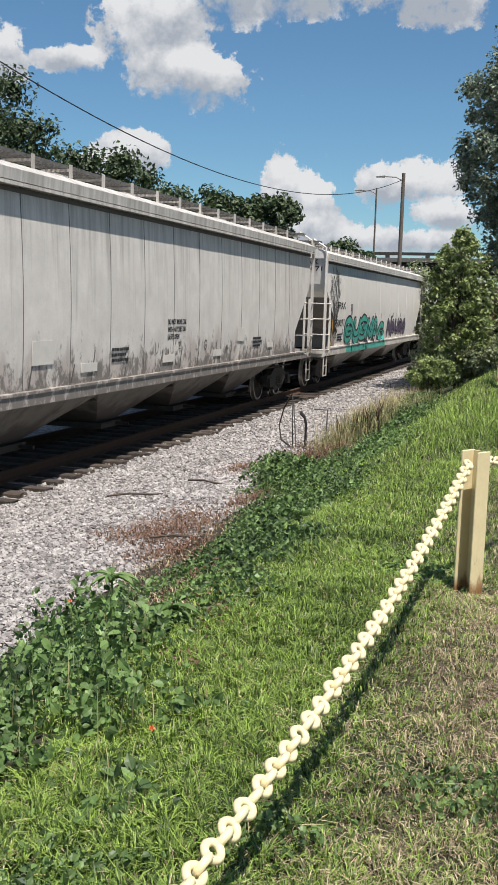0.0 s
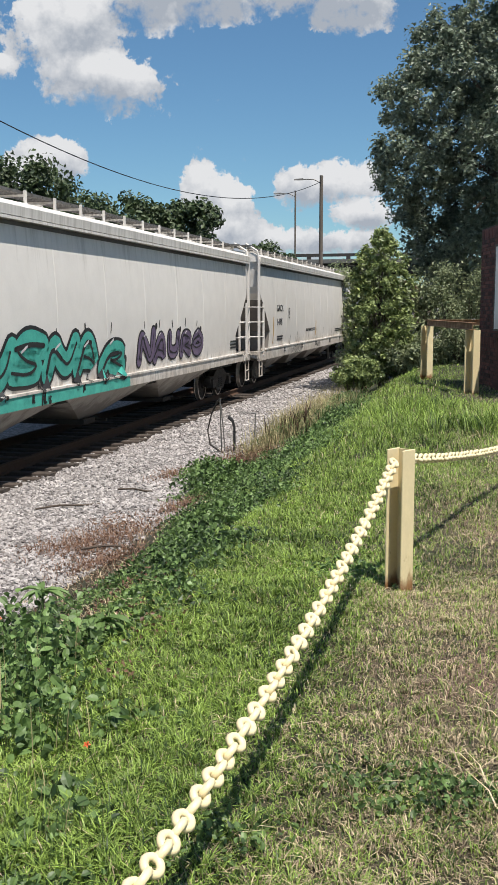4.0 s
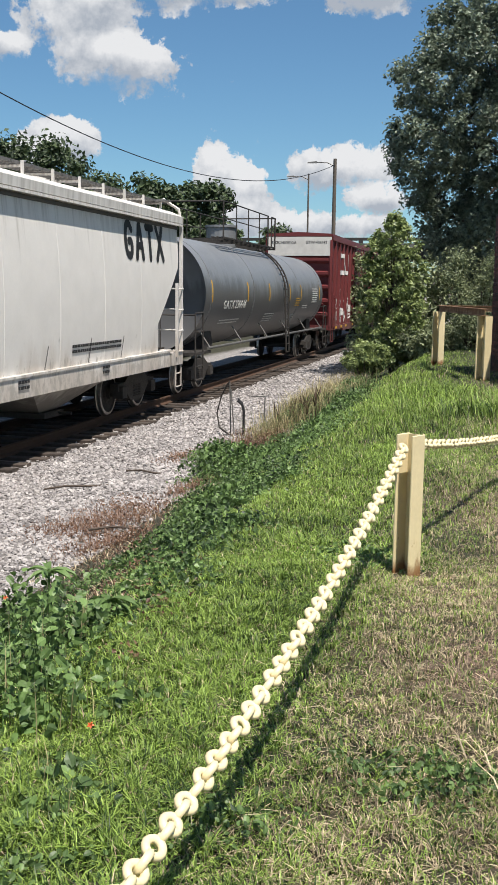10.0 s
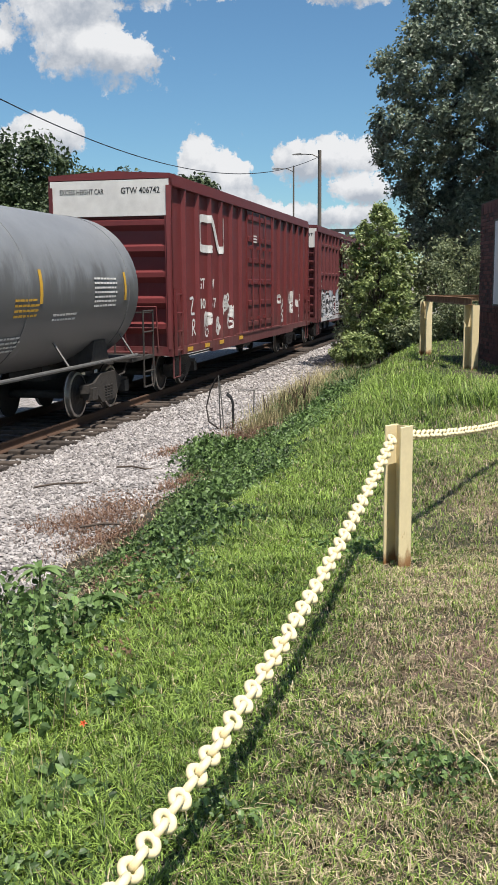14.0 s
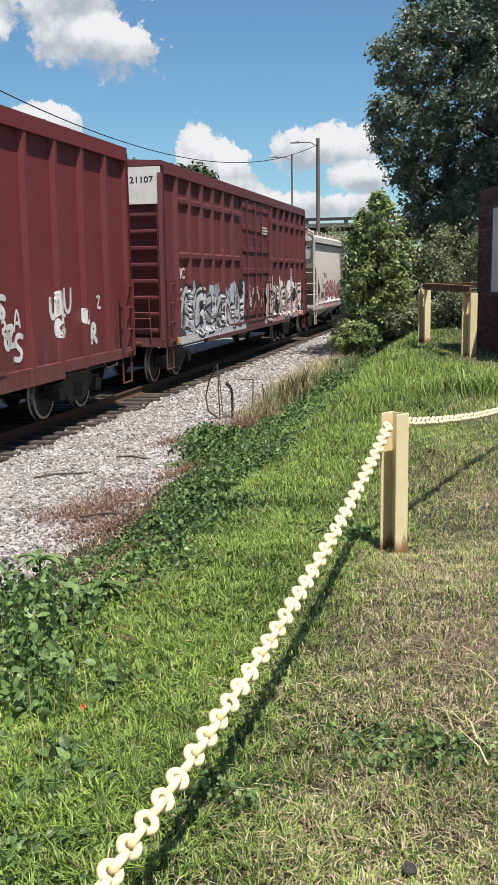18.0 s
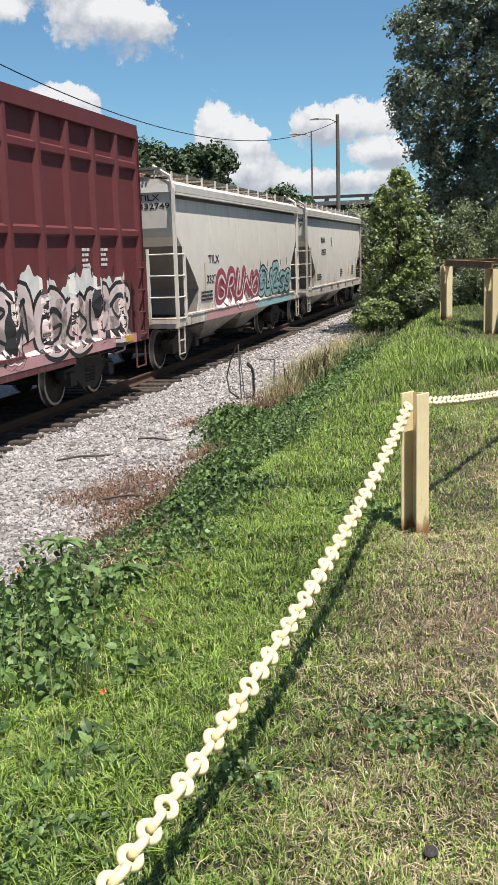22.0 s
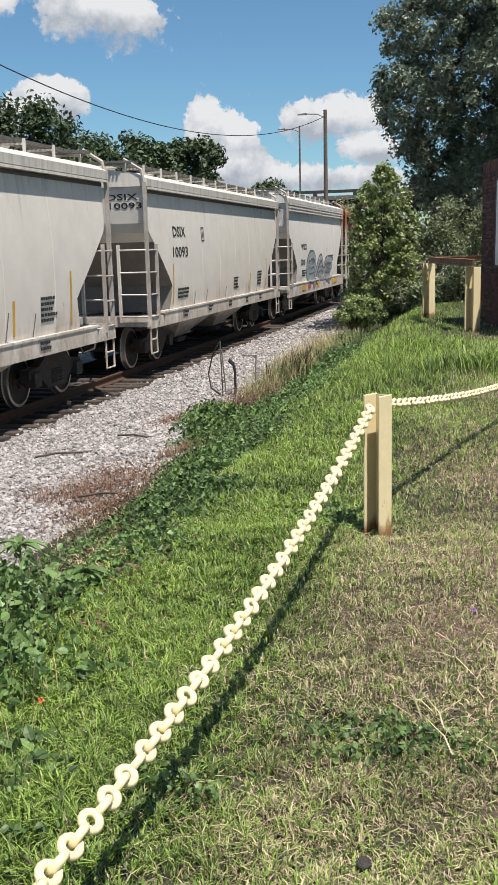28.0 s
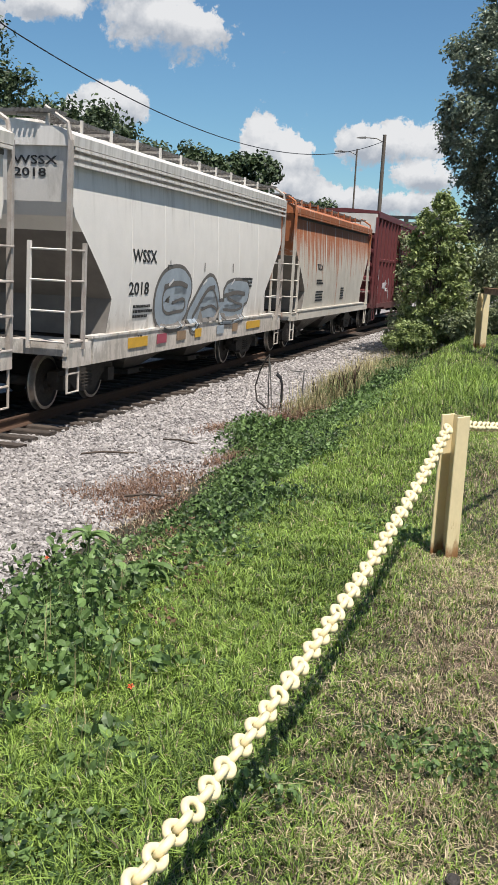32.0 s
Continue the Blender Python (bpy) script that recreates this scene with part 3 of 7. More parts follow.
def build_ground():
    xs = [-400, -200, -100, -60, -40, -25, -18] + [-14 + 0.25 * i for i in range(68)] + [4, 6, 10, 20, 40, 100, 200, 400]
    ys = [-300, -100, -40, -15, -6] + [-3 + 0.3 * i for i in range(150)] + [45, 50, 58, 70, 90, 120, 180, 300, 700, 1500]
    verts = [(x, y, ground_z(x, y)) for y in ys for x in xs]
    w = len(xs)
    faces = [(j * w + i, j * w + i + 1, (j + 1) * w + i + 1, (j + 1) * w + i) for j in range(len(ys) - 1) for i in range(w - 1)]
    return tagged(raw("ground", verts, faces, GROUND, smooth=True), "lawn and bank sloping down to pale railway ballast", "ground", kind="structure")


def ground_material():
    """Ballast by the track, soil and thatch under the weeds and the lawn, by place."""
    m = material("ground", (0.034, 0.036, 0.016), 0.95, scale=1.6, fine=45, spread=0.8, bump=0.5, dark=(0.026, 0.023, 0.012), space="World")
    n, l = m.node_tree.nodes, m.node_tree.links
    b = n["Principled BSDF"]
    soil = b.inputs["Base Color"].links[0].from_socket
    g = n.new("ShaderNodeNewGeometry")
    sep = n.new("ShaderNodeSeparateXYZ")
    l.new(g.outputs["Position"], sep.inputs[0])

    def noise_of(scale, detail=4.0):
        t = n.new("ShaderNodeTexNoise")
        t.inputs["Scale"].default_value, t.inputs["Detail"].default_value = scale, detail
        l.new(g.outputs["Position"], t.inputs["Vector"])
        return t.outputs["Fac"]

    def blend(lo, hi, wander, scale, a, colour):
        k = n.new("ShaderNodeMath")
        k.operation = "MULTIPLY_ADD"
        l.new(noise_of(scale), k.inputs[0])
        k.inputs[1].default_value = wander
        l.new(sep.outputs[0], k.inputs[2])
        r = n.new("ShaderNodeMapRange")
        l.new(k.outputs[0], r.inputs["Value"])
        r.inputs["From Min"].default_value, r.inputs["From Max"].default_value = lo + wander / 2, hi + wander / 2
        mix = n.new("ShaderNodeMix")
        mix.data_type = "RGBA"
        l.new(r.outputs[0], mix.inputs["Factor"])
        l.new(a, mix.inputs["A"])
        if isinstance(colour, tuple):
            mix.inputs["B"].default_value = (*colour, 1)
        else:
            l.new(colour, mix.inputs["B"])
        return mix.outputs["Result"]

    stones = n.new("ShaderNodeTexVoronoi")
    stones.inputs["Scale"].default_value = 17.0
    l.new(g.outputs["Position"], stones.inputs["Vector"])
    grey = n.new("ShaderNodeMix")
    grey.data_type = "RGBA"
    rs = n.new("ShaderNodeSeparateColor")
    l.new(stones.outputs["Color"], rs.inputs[0])
    l.new(rs.outputs[0], grey.inputs["Factor"])
    grey.inputs["A"].default_value, grey.inputs["B"].default_value = (0.12, 0.11, 0.105, 1), (0.36, 0.34, 0.33, 1)
    dry = n.new("ShaderNodeMapRange")
    l.new(noise_of(0.9, 6.0), dry.inputs["Value"])
    dry.inputs["From Min"].default_value, dry.inputs["From Max"].default_value = 0.45, 0.6
    thatch = n.new("ShaderNodeMix")
    thatch.data_type = "RGBA"
    l.new(dry.outputs[0], thatch.inputs["Factor"])
    l.new(soil, thatch.inputs["A"])
    thatch.inputs["B"].default_value = (0.125, 0.088, 0.062, 1)
    lawn = blend(-0.7, -0.2, 0.8, 0.8, soil, thatch.outputs["Result"])
    edge = blend(-4.6, -3.9, 1.6, 1.2, grey.outputs["Result"], lawn)
    far = blend(-14.2, -13.0, 0.8, 0.6, soil, edge)
    l.new(far, b.inputs["Base Color"])
    bump = n["Bump"]
    bump.inputs["Distance"].default_value = 0.04
    return m


GROUND = ground_material()
build_ground()


# ---- track ----
def build_track():
    track = tagged(new("railway_track"), "single railway track with rusty rails on dark wooden ties", "railway track", kind="structure")
    outline = ((-0.075, -0.17), (0.075, -0.17), (0.07, -0.155), (0.012, -0.13), (0.012, -0.04), (0.036, -0.03), (0.036, -0.004), (0.03, 0), (-0.03, 0), (-0.036, -0.004), (-0.036, -0.03), (-0.012, -0.04), (-0.012, -0.13), (-0.07, -0.155))
    for side in (-1, 1):
        bm = extruded(bmesh.new(), [(side * 0.755 + u, RAIL_Z + v) for u, v in outline], "y", -80, 240)
        part("rail", bm, RAIL_SIDE, track)
    rng = random.Random(4)
    kinds = []
    for k in range(6):
        bm = boxes((-1.37, 1.37, -0.115, 0.115, -0.36, -0.165))
        bevelled(bm, 0.012)
        for v in bm.verts:
            v.co += Vector((rng.uniform(-0.02, 0.02), rng.uniform(-0.008, 0.008), rng.uniform(-0.006, 0.006)))
        me = bpy.data.meshes.new("tie")
        bm.to_mesh(me)
        bm.free()
        kinds.append(me)
    for i in range(150):
        y = -24 + i * 0.53
        tie = part_of("tie", rng.choice(kinds), TIE_WOOD, track)
        tie.matrix_basis = pose(rng.uniform(0.04, 0.26), y + rng.uniform(-0.03, 0.03), RAIL_Z + rng.uniform(-0.01, 0.015), 0, 0, rng.uniform(-1.5, 1.5))
    track.matrix_basis = pose(TRACK_X, 18, 0, 0, 0, TURN)
    return track


build_track()

# ---- running gear, shared by all cars ----
WHEELSETS = []


def lathe(bm, profile, n=24, axis_x=True):
    """Profile of (x, r) turned about the x axis."""
    loft(bm, [[(x, r * math.cos(k * math.tau / n), r * math.sin(k * math.tau / n)) for k in range(n)] for x, r in profile])
    return bm


def gear_meshes():
    bm = bmesh.new()
    for s in (-1, 1):
        prof = [(0.66, 0.02), (0.66, 0.40), (0.68, 0.48), (0.705, 0.48), (0.72, 0.457), (0.80, 0.45), (0.805, 0.40), (0.775, 0.37), (0.765, 0.2), (0.80, 0.13), (0.86, 0.12), (0.86, 0.08), (1.0, 0.07), (1.0, 0.01)]
        lathe(bm, [(s * x, r) for x, r in prof], 28)
    tube(bm, (-0.7, 0, 0), (0.7, 0, 0), 0.085, 12)
    for k in range(6):
        a = k * math.tau / 6
        for s in (-1, 1):
            tube(bm, (s * 0.99, 0.05 * math.cos(a), 0.05 * math.sin(a)), (s * 1.015, 0.05 * math.cos(a), 0.05 * math.sin(a)), 0.012, 5)
    bmesh.ops.recalc_face_normals(bm, faces=bm.faces)
    wheels = bpy.data.meshes.new("wheelset")
    bm.to_mesh(wheels)
    bm.free()
    wheels.materials.append(STEEL_DARK)
    wheels.materials.append(WHEEL_STEEL)
    for f in wheels.polygons:
        if 0.405 < math.hypot(f.center.y, f.center.z) < 0.485 and abs(f.center.x) > 0.7:
            f.material_index = 1
    wheels.polygons.foreach_set("use_smooth", [True] * len(wheels.polygons))
    wheels.set_sharp_from_angle(angle=radians(30))
    bm = bmesh.new()
    top = [(-1.12, 0.50), (-1.10, 0.66), (-0.72, 0.68), (-0.40, 0.84), (0.40, 0.84), (0.72, 0.68), (1.10, 0.66), (1.12, 0.50), (0.70, 0.52), (0.36, 0.26), (-0.36, 0.26), (-0.70, 0.52)]
    extruded(bm, top, "x", 0.92, 1.10)
    for y in (-0.16, 0, 0.16):
        for k in range(5):
            tube(bm, (1.06, y, 0.34 + k * 0.055), (1.06, y, 0.365 + k * 0.055), 0.075, 10)
    for y in (-0.89, 0.89):
        box(bm, 0.95, 1.17, y - 0.13, y + 0.13, 0.36, 0.60)
    bmesh.ops.recalc_face_normals(bm, faces=bm.faces)
    frame_me = bpy.data.meshes.new("side_frame")
    bm.to_mesh(frame_me)
    bm.free()
    frame_me.materials.append(STEEL_DARK)
    bm = boxes((-1.05, 1.05, -0.2, 0.2, 0.42, 0.76), (-0.35, 0.35, -0.35, 0.35, 0.76, 0.9), (-0.9, 0.9, -0.62, -0.5, 0.38, 0.5), (-0.9, 0.9, 0.5, 0.62, 0.38, 0.5))
    bolster = bpy.data.meshes.new("truck")
    bevelled(bm, 0.02)
    bm.to_mesh(bm and bolster)
    bm.free()
    bolster.materials.append(STEEL_DARK)
    return wheels, frame_me, bolster


WHEEL_ME, FRAME_ME, BOLSTER_ME = gear_meshes()


def add_truck(car, y):
    truck = part_of("truck", BOLSTER_ME, None, car)
    truck.matrix_basis = pose(0, y, 0)
    for s in (1, -1):
        f = part_of("side_frame", FRAME_ME, None, truck)
        f.matrix_basis = pose(0, 0, 0, 0, 0, 0 if s > 0 else 180)
    for d in (-0.89, 0.89):
        w = part_of("wheelset", WHEEL_ME, None, truck)
        w.matrix_basis = pose(0, d, 0.457)
        WHEELSETS.append((w, d))


def add_coupler(car, y, way):
    bm = bmesh.new()
    box(bm, -0.09, 0.09, min(y, y + way * 0.55), max(y, y + way * 0.55), 0.80, 0.98)
    box(bm, -0.17, 0.17, min(y + way * 0.5, y + way * 0.8), max(y + way * 0.5, y + way * 0.8), 0.76, 1.02)
    bevelled(bm, 0.025)
    pipe(bm, [(0.3, y, 0.85), (0.34, y + way * 0.3, 0.55), (0.25, y + way * 0.7, 0.5), (0.2, y + way * 0.85, 0.72)], 0.025, 6)
    part("coupler", bm, STEEL_DARK, car)


def ladder_mesh(bm, p, across, out, z0, z1, w, rungs, r=0.017, stiles=(True, True)):
    """Stiles and rungs; across and out are unit vectors on the level."""
    p, a, o = Vector(p), Vector(across), Vector(out)
    for on, d in zip(stiles, (0, w)):
        if on:
            q = p + a * d
            c = q + o * 0.05
            e = a * 0.028 + o * 0.0
            bm_box = [c - e - o * 0.03, c + e - o * 0.03, c + e + o * 0.03, c - e + o * 0.03]
            loft(bm, [[v + Vector((0, 0, z)) for v in bm_box] for z in (z0, z1)])
    for k in range(rungs):
        z = z0 + 0.12 + k * (z1 - z0 - 0.24) / max(1, rungs - 1)
        tube(bm, p + o * 0.05 + Vector((0, 0, z)), p + a * w + o * 0.05 + Vector((0, 0, z)), r, 6)


# ---- cars ----
def car_base(name, label, category="railway car"):
    return tagged(new(name), label, category, "freight cars of the passing train")


def hopper_car(L, paint, roof_paint, label, bays=3, eave=4.0, cut=1.7, bulge=0.09, seams=9, sill=None, lips=1, dark_seams=False, deep=0.3, bay_paint=None, rails=None):
    """A covered hopper: lofted body with sloping ends, roof with hatches and running boards, bays, sills, ladders, trucks."""
    car = car_base("covered_hopper_car", label)
    H = L / 2
    z0, peak, board = 1.22, eave + 0.36, eave + 0.50
    levels = []
    for k in range(15):
        u = k / 14
        z = z0 + (eave - z0) * u
        w = 1.46 + bulge * math.sin(math.pi * min(1, 0.15 + u * 0.9)) + 0.02
        drop = (eave - z) / (eave - z0)
        if drop < 0.34:
            e = 0.10 + 0.10 * drop / 0.34
        elif drop < 0.78:
            e = 0.20 + (cut - 0.20) * (drop - 0.34) / 0.44
        else:
            e = cut - 0.15 * (drop - 0.78) / 0.22
        levels.append((z, w, H - e))
    bm = bmesh.new()
    rings = []
    for z, w, e in levels:
        rings.append([(w, -e, z), (w, e, z), (-w, e, z), (-w, -e, z)])
    loft(bm, rings)
    bm.normal_update()
    # shade of the end recess, painted on the sloping sheets
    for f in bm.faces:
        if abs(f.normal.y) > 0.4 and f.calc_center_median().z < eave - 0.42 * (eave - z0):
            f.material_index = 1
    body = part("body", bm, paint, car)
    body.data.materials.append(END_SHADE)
    zz, ww = [q[0] for q in levels], [q[1] for q in levels]
    SIDES[car.name] = lambda y, z: 1.603 if z < 1.23 else 1.625 if z < 1.285 else float(np.interp(z, zz, ww))
    # weld seams of the side sheets
    for k in range(1, seams):
        bm = bmesh.new()
        y = -H + cut + 0.0 + (L - 2 * cut) * (k - 0.5) / (seams - 1) if seams > 1 else 0
        pts = [(w + 0.001, y, z) for z, w, e in levels]
        loft(bm, [[(x - 0.01, y - 0.012, z), (x + 0.003, y - 0.007, z), (x + 0.003, y + 0.007, z), (x - 0.01, y + 0.012, z)] for x, _, z in pts])
        part("side_seam", bm, SEAM_AND_SHADE if dark_seams else paint, car)
    # roof: fascia lips and slopes
    wt = levels[-1][1]
    bm = bmesh.new()
    extruded(bm, [(-wt - 0.13, eave - 0.03), (wt + 0.13, eave - 0.03), (wt + 0.14, eave + 0.12), (wt - 0.12, eave + 0.24), (0.55, peak), (-0.55, peak), (-wt + 0.12, eave + 0.24), (-wt - 0.14, eave + 0.12)], "y", -H + 0.06, H - 0.06)
    part("roof", bm, roof_paint, car)
    for k in range(lips):
        for s in (-1, 1):
            x = s * (wt + 0.09)
            part("roof_lip", boxes((min(x, x + s * 0.05), max(x, x + s * 0.05), -H + 0.1, H - 0.1, eave - 0.09 - 0.11 * k, eave - 0.045 - 0.11 * k)), roof_paint, car)
    # dark strip standing in for the shadow under the roof fascia
    for s in (-1, 1):
        x0, x1 = sorted((s * (wt - 0.02), s * (wt + 0.018)))
        part("roof_joint", boxes((x0, x1, -H + 0.12, H - 0.12, eave - 0.16 if lips == 1 else eave - 0.045, eave - 0.092 if lips == 1 else eave - 0.031)), SEAM_AND_SHADE, car)
    # hatches
    for k in range(max(3, int(L / 2.6))):
        y = -H + 1.6 + k * (L - 3.2) / (max(3, int(L / 2.6)) - 1)
        bm = bmesh.new()
        tube(bm, (0, y, peak - 0.02), (0, y, peak + 0.13), 0.32, 18)
        tube(bm, (0, y, peak + 0.13), (0, y, peak + 0.17), 0.36, 18)
        box(bm, -0.4, 0.4, y - 0.03, y + 0.03, peak + 0.17, peak + 0.2)
        part("hatch", bm, roof_paint, car)
    # running boards on posts along both edges, and across the ends
    bm = bmesh.new()
    for s in (-1, 1):
        for i in range(6):
            x = s * (0.62 + 0.085 * i)
            box(bm, x - 0.018, x + 0.018, -H - 0.05, H + 0.05, board - 0.05, board)
    for e in (-1, 1):
        for i in range(5):
            y = e * (H - 0.02 - 0.09 * i)
            box(bm, -1.3, 1.3, y - 0.018, y + 0.018, board - 0.052, board - 0.004)
    nb = int(L / 1.15)
    for i in range(nb * 3 + 1):
        y = -H + L * i / (nb * 3)
        for s in (-1, 1):
            box(bm, min(s * 0.6, s * 1.09), max(s * 0.6, s * 1.09), y - 0.01, y + 0.01, board - 0.055, board - 0.012)
    part("running_board", bm, GRATING, car, "grey steel grating running boards")
    for i in range(nb + 1):
        y = -H + 0.15 + (L - 0.3) * i / nb
        for s in (-1, 1):
            bm = bmesh.new()
            x = s * 1.1
            box(bm, x - 0.012, x + 0.022, y - 0.03, y + 0.03, eave + 0.2, board + 0.01)
            box(bm, min(x, s * 0.6), max(x, s * 0.6), y - 0.02, y + 0.02, board - 0.095, board - 0.055)
            part("board_post", bm, paint, car)
    # side sills and centre sill
    for s in (-1, 1):
        bm = bmesh.new()
        x0, x1 = (1.50, 1.60) if s > 0 else (-1.60, -1.50)
        box(bm, x0, x1, -H + cut * 0.55, H - cut * 0.55, 1.28 - deep, 1.24)
        box(bm, x0 - 0.06 if s > 0 else x0 - 0.02, x1 + 0.02 if s > 0 else x1 + 0.06, -H + cut * 0.5, H - cut * 0.5, 1.24, 1.28)
        part("side_sill", bm, sill or paint, car)
        for e in (-1, 1):
            bm = bmesh.new()
            ya, yb = sorted((e * (H - 0.02), e * (H - cut * 0.5)))
            box(bm, x0, x1, ya, yb, 1.28 - deep, 1.2)
            part("end_sill_step", bm, sill or paint, car)
    bm = boxes((-0.3, 0.3, -H + 0.1, H - 0.1, 0.82, 1.2))
    part("centre_sill", bm, STEEL_DARK, car)
    for e in (-1, 1):
        bm = bmesh.new()
        ya, yb = sorted((e * H, e * (H - 0.12)))
        box(bm, -1.58, 1.58, ya, yb, 1.0, 1.22)
        box(bm, -1.5, 1.5, min(e * (H - 0.12), e * (H - 1.3)), max(e * (H - 0.12), e * (H - 1.3)), 1.14, 1.18)
        part("end_platform", bm, sill or paint, car)
        for s in (-1, 1):
            # corner post that bends in to the running board, with rungs on the side and on the end
            bm = bmesh.new()
            x = s * 1.56
            box(bm, x - 0.036, x + 0.036, e * (H - 0.04) - 0.036, e * (H - 0.04) + 0.036, 1.2, eave + 0.05)
            pipe(bm, [(x, e * (H - 0.04), eave), (s * 1.5, e * (H - 0.04), eave + 0.3), (s * 1.12, e * (H - 0.04), board + 0.03)], 0.036, 6)
            part("corner_post", bm, rails or paint, car)
            bm = bmesh.new()
            ladder_mesh(bm, (x + s * 0.0, e * (H - 0.04), 0), (0, -e, 0), (s, 0, 0), 1.1, 2.75, 0.46, 4, stiles=(False, True))
            part("side_ladder", bm, rails or paint, car)
            bm = bmesh.new()
            ladder_mesh(bm, (x, e * (H - 0.0), 0), (-s, 0, 0), (0, e, 0), 1.1, 2.75, 0.62, 4, stiles=(False, True))
            part("end_ladder", bm, paint, car)
            bm = bmesh.new()
            ys, yt = e * (H - 0.06), e * (H - 0.46)
            pipe(bm, [(x, ys, 1.05), (x, ys, 0.42), (x, yt, 0.42), (x, yt, 1.05)], 0.022, 6)
            tube(bm, (x, ys, 0.72), (x, yt, 0.72), 0.018, 6)
            part("stirrup_step", bm, paint, car)
        add_coupler(car, e * (H - 0.1), e)
        add_truck(car, e * (H - 1.75))
    # discharge bays
    room = L - 2 * (cut + 1.35)
    for k in range(bays):
        y = -room / 2 + room * (k + 0.5) / bays
        half = room / bays / 2 * 0.98
        bm = bmesh.new()
        loft(bm, [[(1.44, y - half, 1.22), (1.44, y + half, 1.22), (-1.44, y + half, 1.22), (-1.44, y - half, 1.22)],
                  [(1.3, y - half, 1.0), (1.3, y + half, 1.0), (-1.3, y + half, 1.0), (-1.3, y - half, 1.0)],
                  [(0.62, y - 0.36, 0.36), (0.62, y + 0.36, 0.36), (-0.62, y + 0.36, 0.36), (-0.62, y - 0.36, 0.36)]][::-1])
        bay = part("hopper_bay", bm, bay_paint or BAY_GRIME_SHADE, car)
        bm = boxes((-0.75, 0.75, y - 0.42, y + 0.42, 0.26, 0.36))
        tube(bm, (-1.0, y + 0.2, 0.31), (1.0, y + 0.2, 0.31), 0.03, 8)
        part("outlet_gate", bm, STEEL_DARK, bay)
    # brake rigging
    bm = bmesh.new()
    tube(bm, (0.75, -H + 1.0, 1.0), (0.75, -H + 1.5, 1.0), 0.13, 12)
    tube(bm, (1.15, -H + 0.6, 0.9), (1.15, H - 0.6, 0.9), 0.022, 6)
    part("brake_gear", bm, STEEL_DARK, car)
    return car


def box_car(L, paint, label, H=5.17, posts=12, rails=(), door=(0.38, 0.62), door_paint=None, end_ribs=8):
    """A high boxcar: sheathed sides with posts, ribbed ends with a white top panel, doors, ladders."""
    car = car_base("boxcar", label)
    h = L / 2
    zs, w = 0.93, 1.40
    bm = boxes((-w, w, -h + 0.12, h - 0.12, 1.05, H - 0.12))
    part("body", bm, paint, car)
    d_lo, d_hi = -h + L * door[0], -h + L * door[1]

    def side_shape(y, z):
        if z < 1.12 or z > H - 0.3:
            return w + 0.11
        if d_lo < y < d_hi:
            return w + 0.088
        k = round((y + h - 0.06) / ((L - 0.12) / posts))
        off = abs(y - (-h + 0.06 + (L - 0.12) * k / posts))
        up = 0.10 if off < 0.05 else 0.10 * max(0.0, (0.085 - off) / 0.035)
        for zr in rails:
            up = max(up, 0.07 if abs(z - zr) < 0.06 else 0.0)
        return w + up

    SIDES[car.name] = side_shape
    bm = bmesh.new()
    extruded(bm, [(-w - 0.09, H - 0.14), (w + 0.09, H - 0.14), (w + 0.09, H - 0.03), (0.0, H + 0.05), (-w - 0.09, H - 0.03)], "y", -h, h)
    part("roof", bm, paint, car)
    for s in (-1, 1):
        bm = bmesh.new()
        x0, x1 = sorted((s * w, s * (w + 0.11)))
        box(bm, x0, x1, -h + 0.02, h - 0.02, zs, 1.12)
        # fish-belly below the doors
        box(bm, x0, x1, -h * 0.62, h * 0.62, zs - 0.1, zs + 0.001)
        part("side_sill", bm, paint, car)
        bm = bmesh.new()
        box(bm, x0, x1 + 0.0, -h + 0.02, h - 0.02, H - 0.30, H - 0.135)
        part("top_chord", bm, paint, car)
        d0, d1 = -h + L * door[0], -h + L * door[1]
        gap = L / posts
        for k in range(posts + 1):
            y = -h + 0.06 + (L - 0.12) * k / posts
            if d0 - 0.1 < y < d1 + 0.1:
                continue
            bm = bmesh.new()
            q = w + (0.10 if 0 < k < posts else 0.11)
            ring = [(s * w, y - 0.085), (s * q, y - 0.05), (s * q, y + 0.05), (s * w, y + 0.085)]
            extruded(bm, ring if s > 0 else ring[::-1], "z", 1.1, H - 0.3)
            part("side_post", bm, paint, car)
        for z in rails:
            for a, b in ((-h + gap, d0 - 0.1), (d1 + 0.1, h - 0.05)):
                bm = bmesh.new()
                ring = [(s * w, z - 0.09), (s * (w + 0.07), z - 0.05), (s * (w + 0.07), z + 0.05), (s * w, z + 0.09)]
                extruded(bm, ring[::-1] if s > 0 else ring, "y", a, b)
                part("side_rail", bm, paint, car)
        # a pair of doors with tracks, locking bars and hardware
        for a, b in ((d0, (d0 + d1) / 2 - 0.02), ((d0 + d1) / 2 + 0.02, d1)):
            bm = bmesh.new()
            box(bm, *sorted((s * w, s * (w + 0.05))), a, b, 1.14, H - 0.32)
            dr = part("door", bm, door_paint or paint, car)
            for k in range(6):
                z = 1.3 + k * (H - 1.9) / 5
                part("door_rib", bevelled(boxes((*sorted((s * (w + 0.049), s * (w + 0.085))), a + 0.06, b - 0.06, z, z + 0.16)), 0.012), door_paint or paint, dr)
            bm = bmesh.new()
            for f in (0.25, 0.8):
                y = a + (b - a) * f
                tube(bm, (s * (w + 0.12), y, 1.15), (s * (w + 0.12), y, H - 0.35), 0.022, 6)
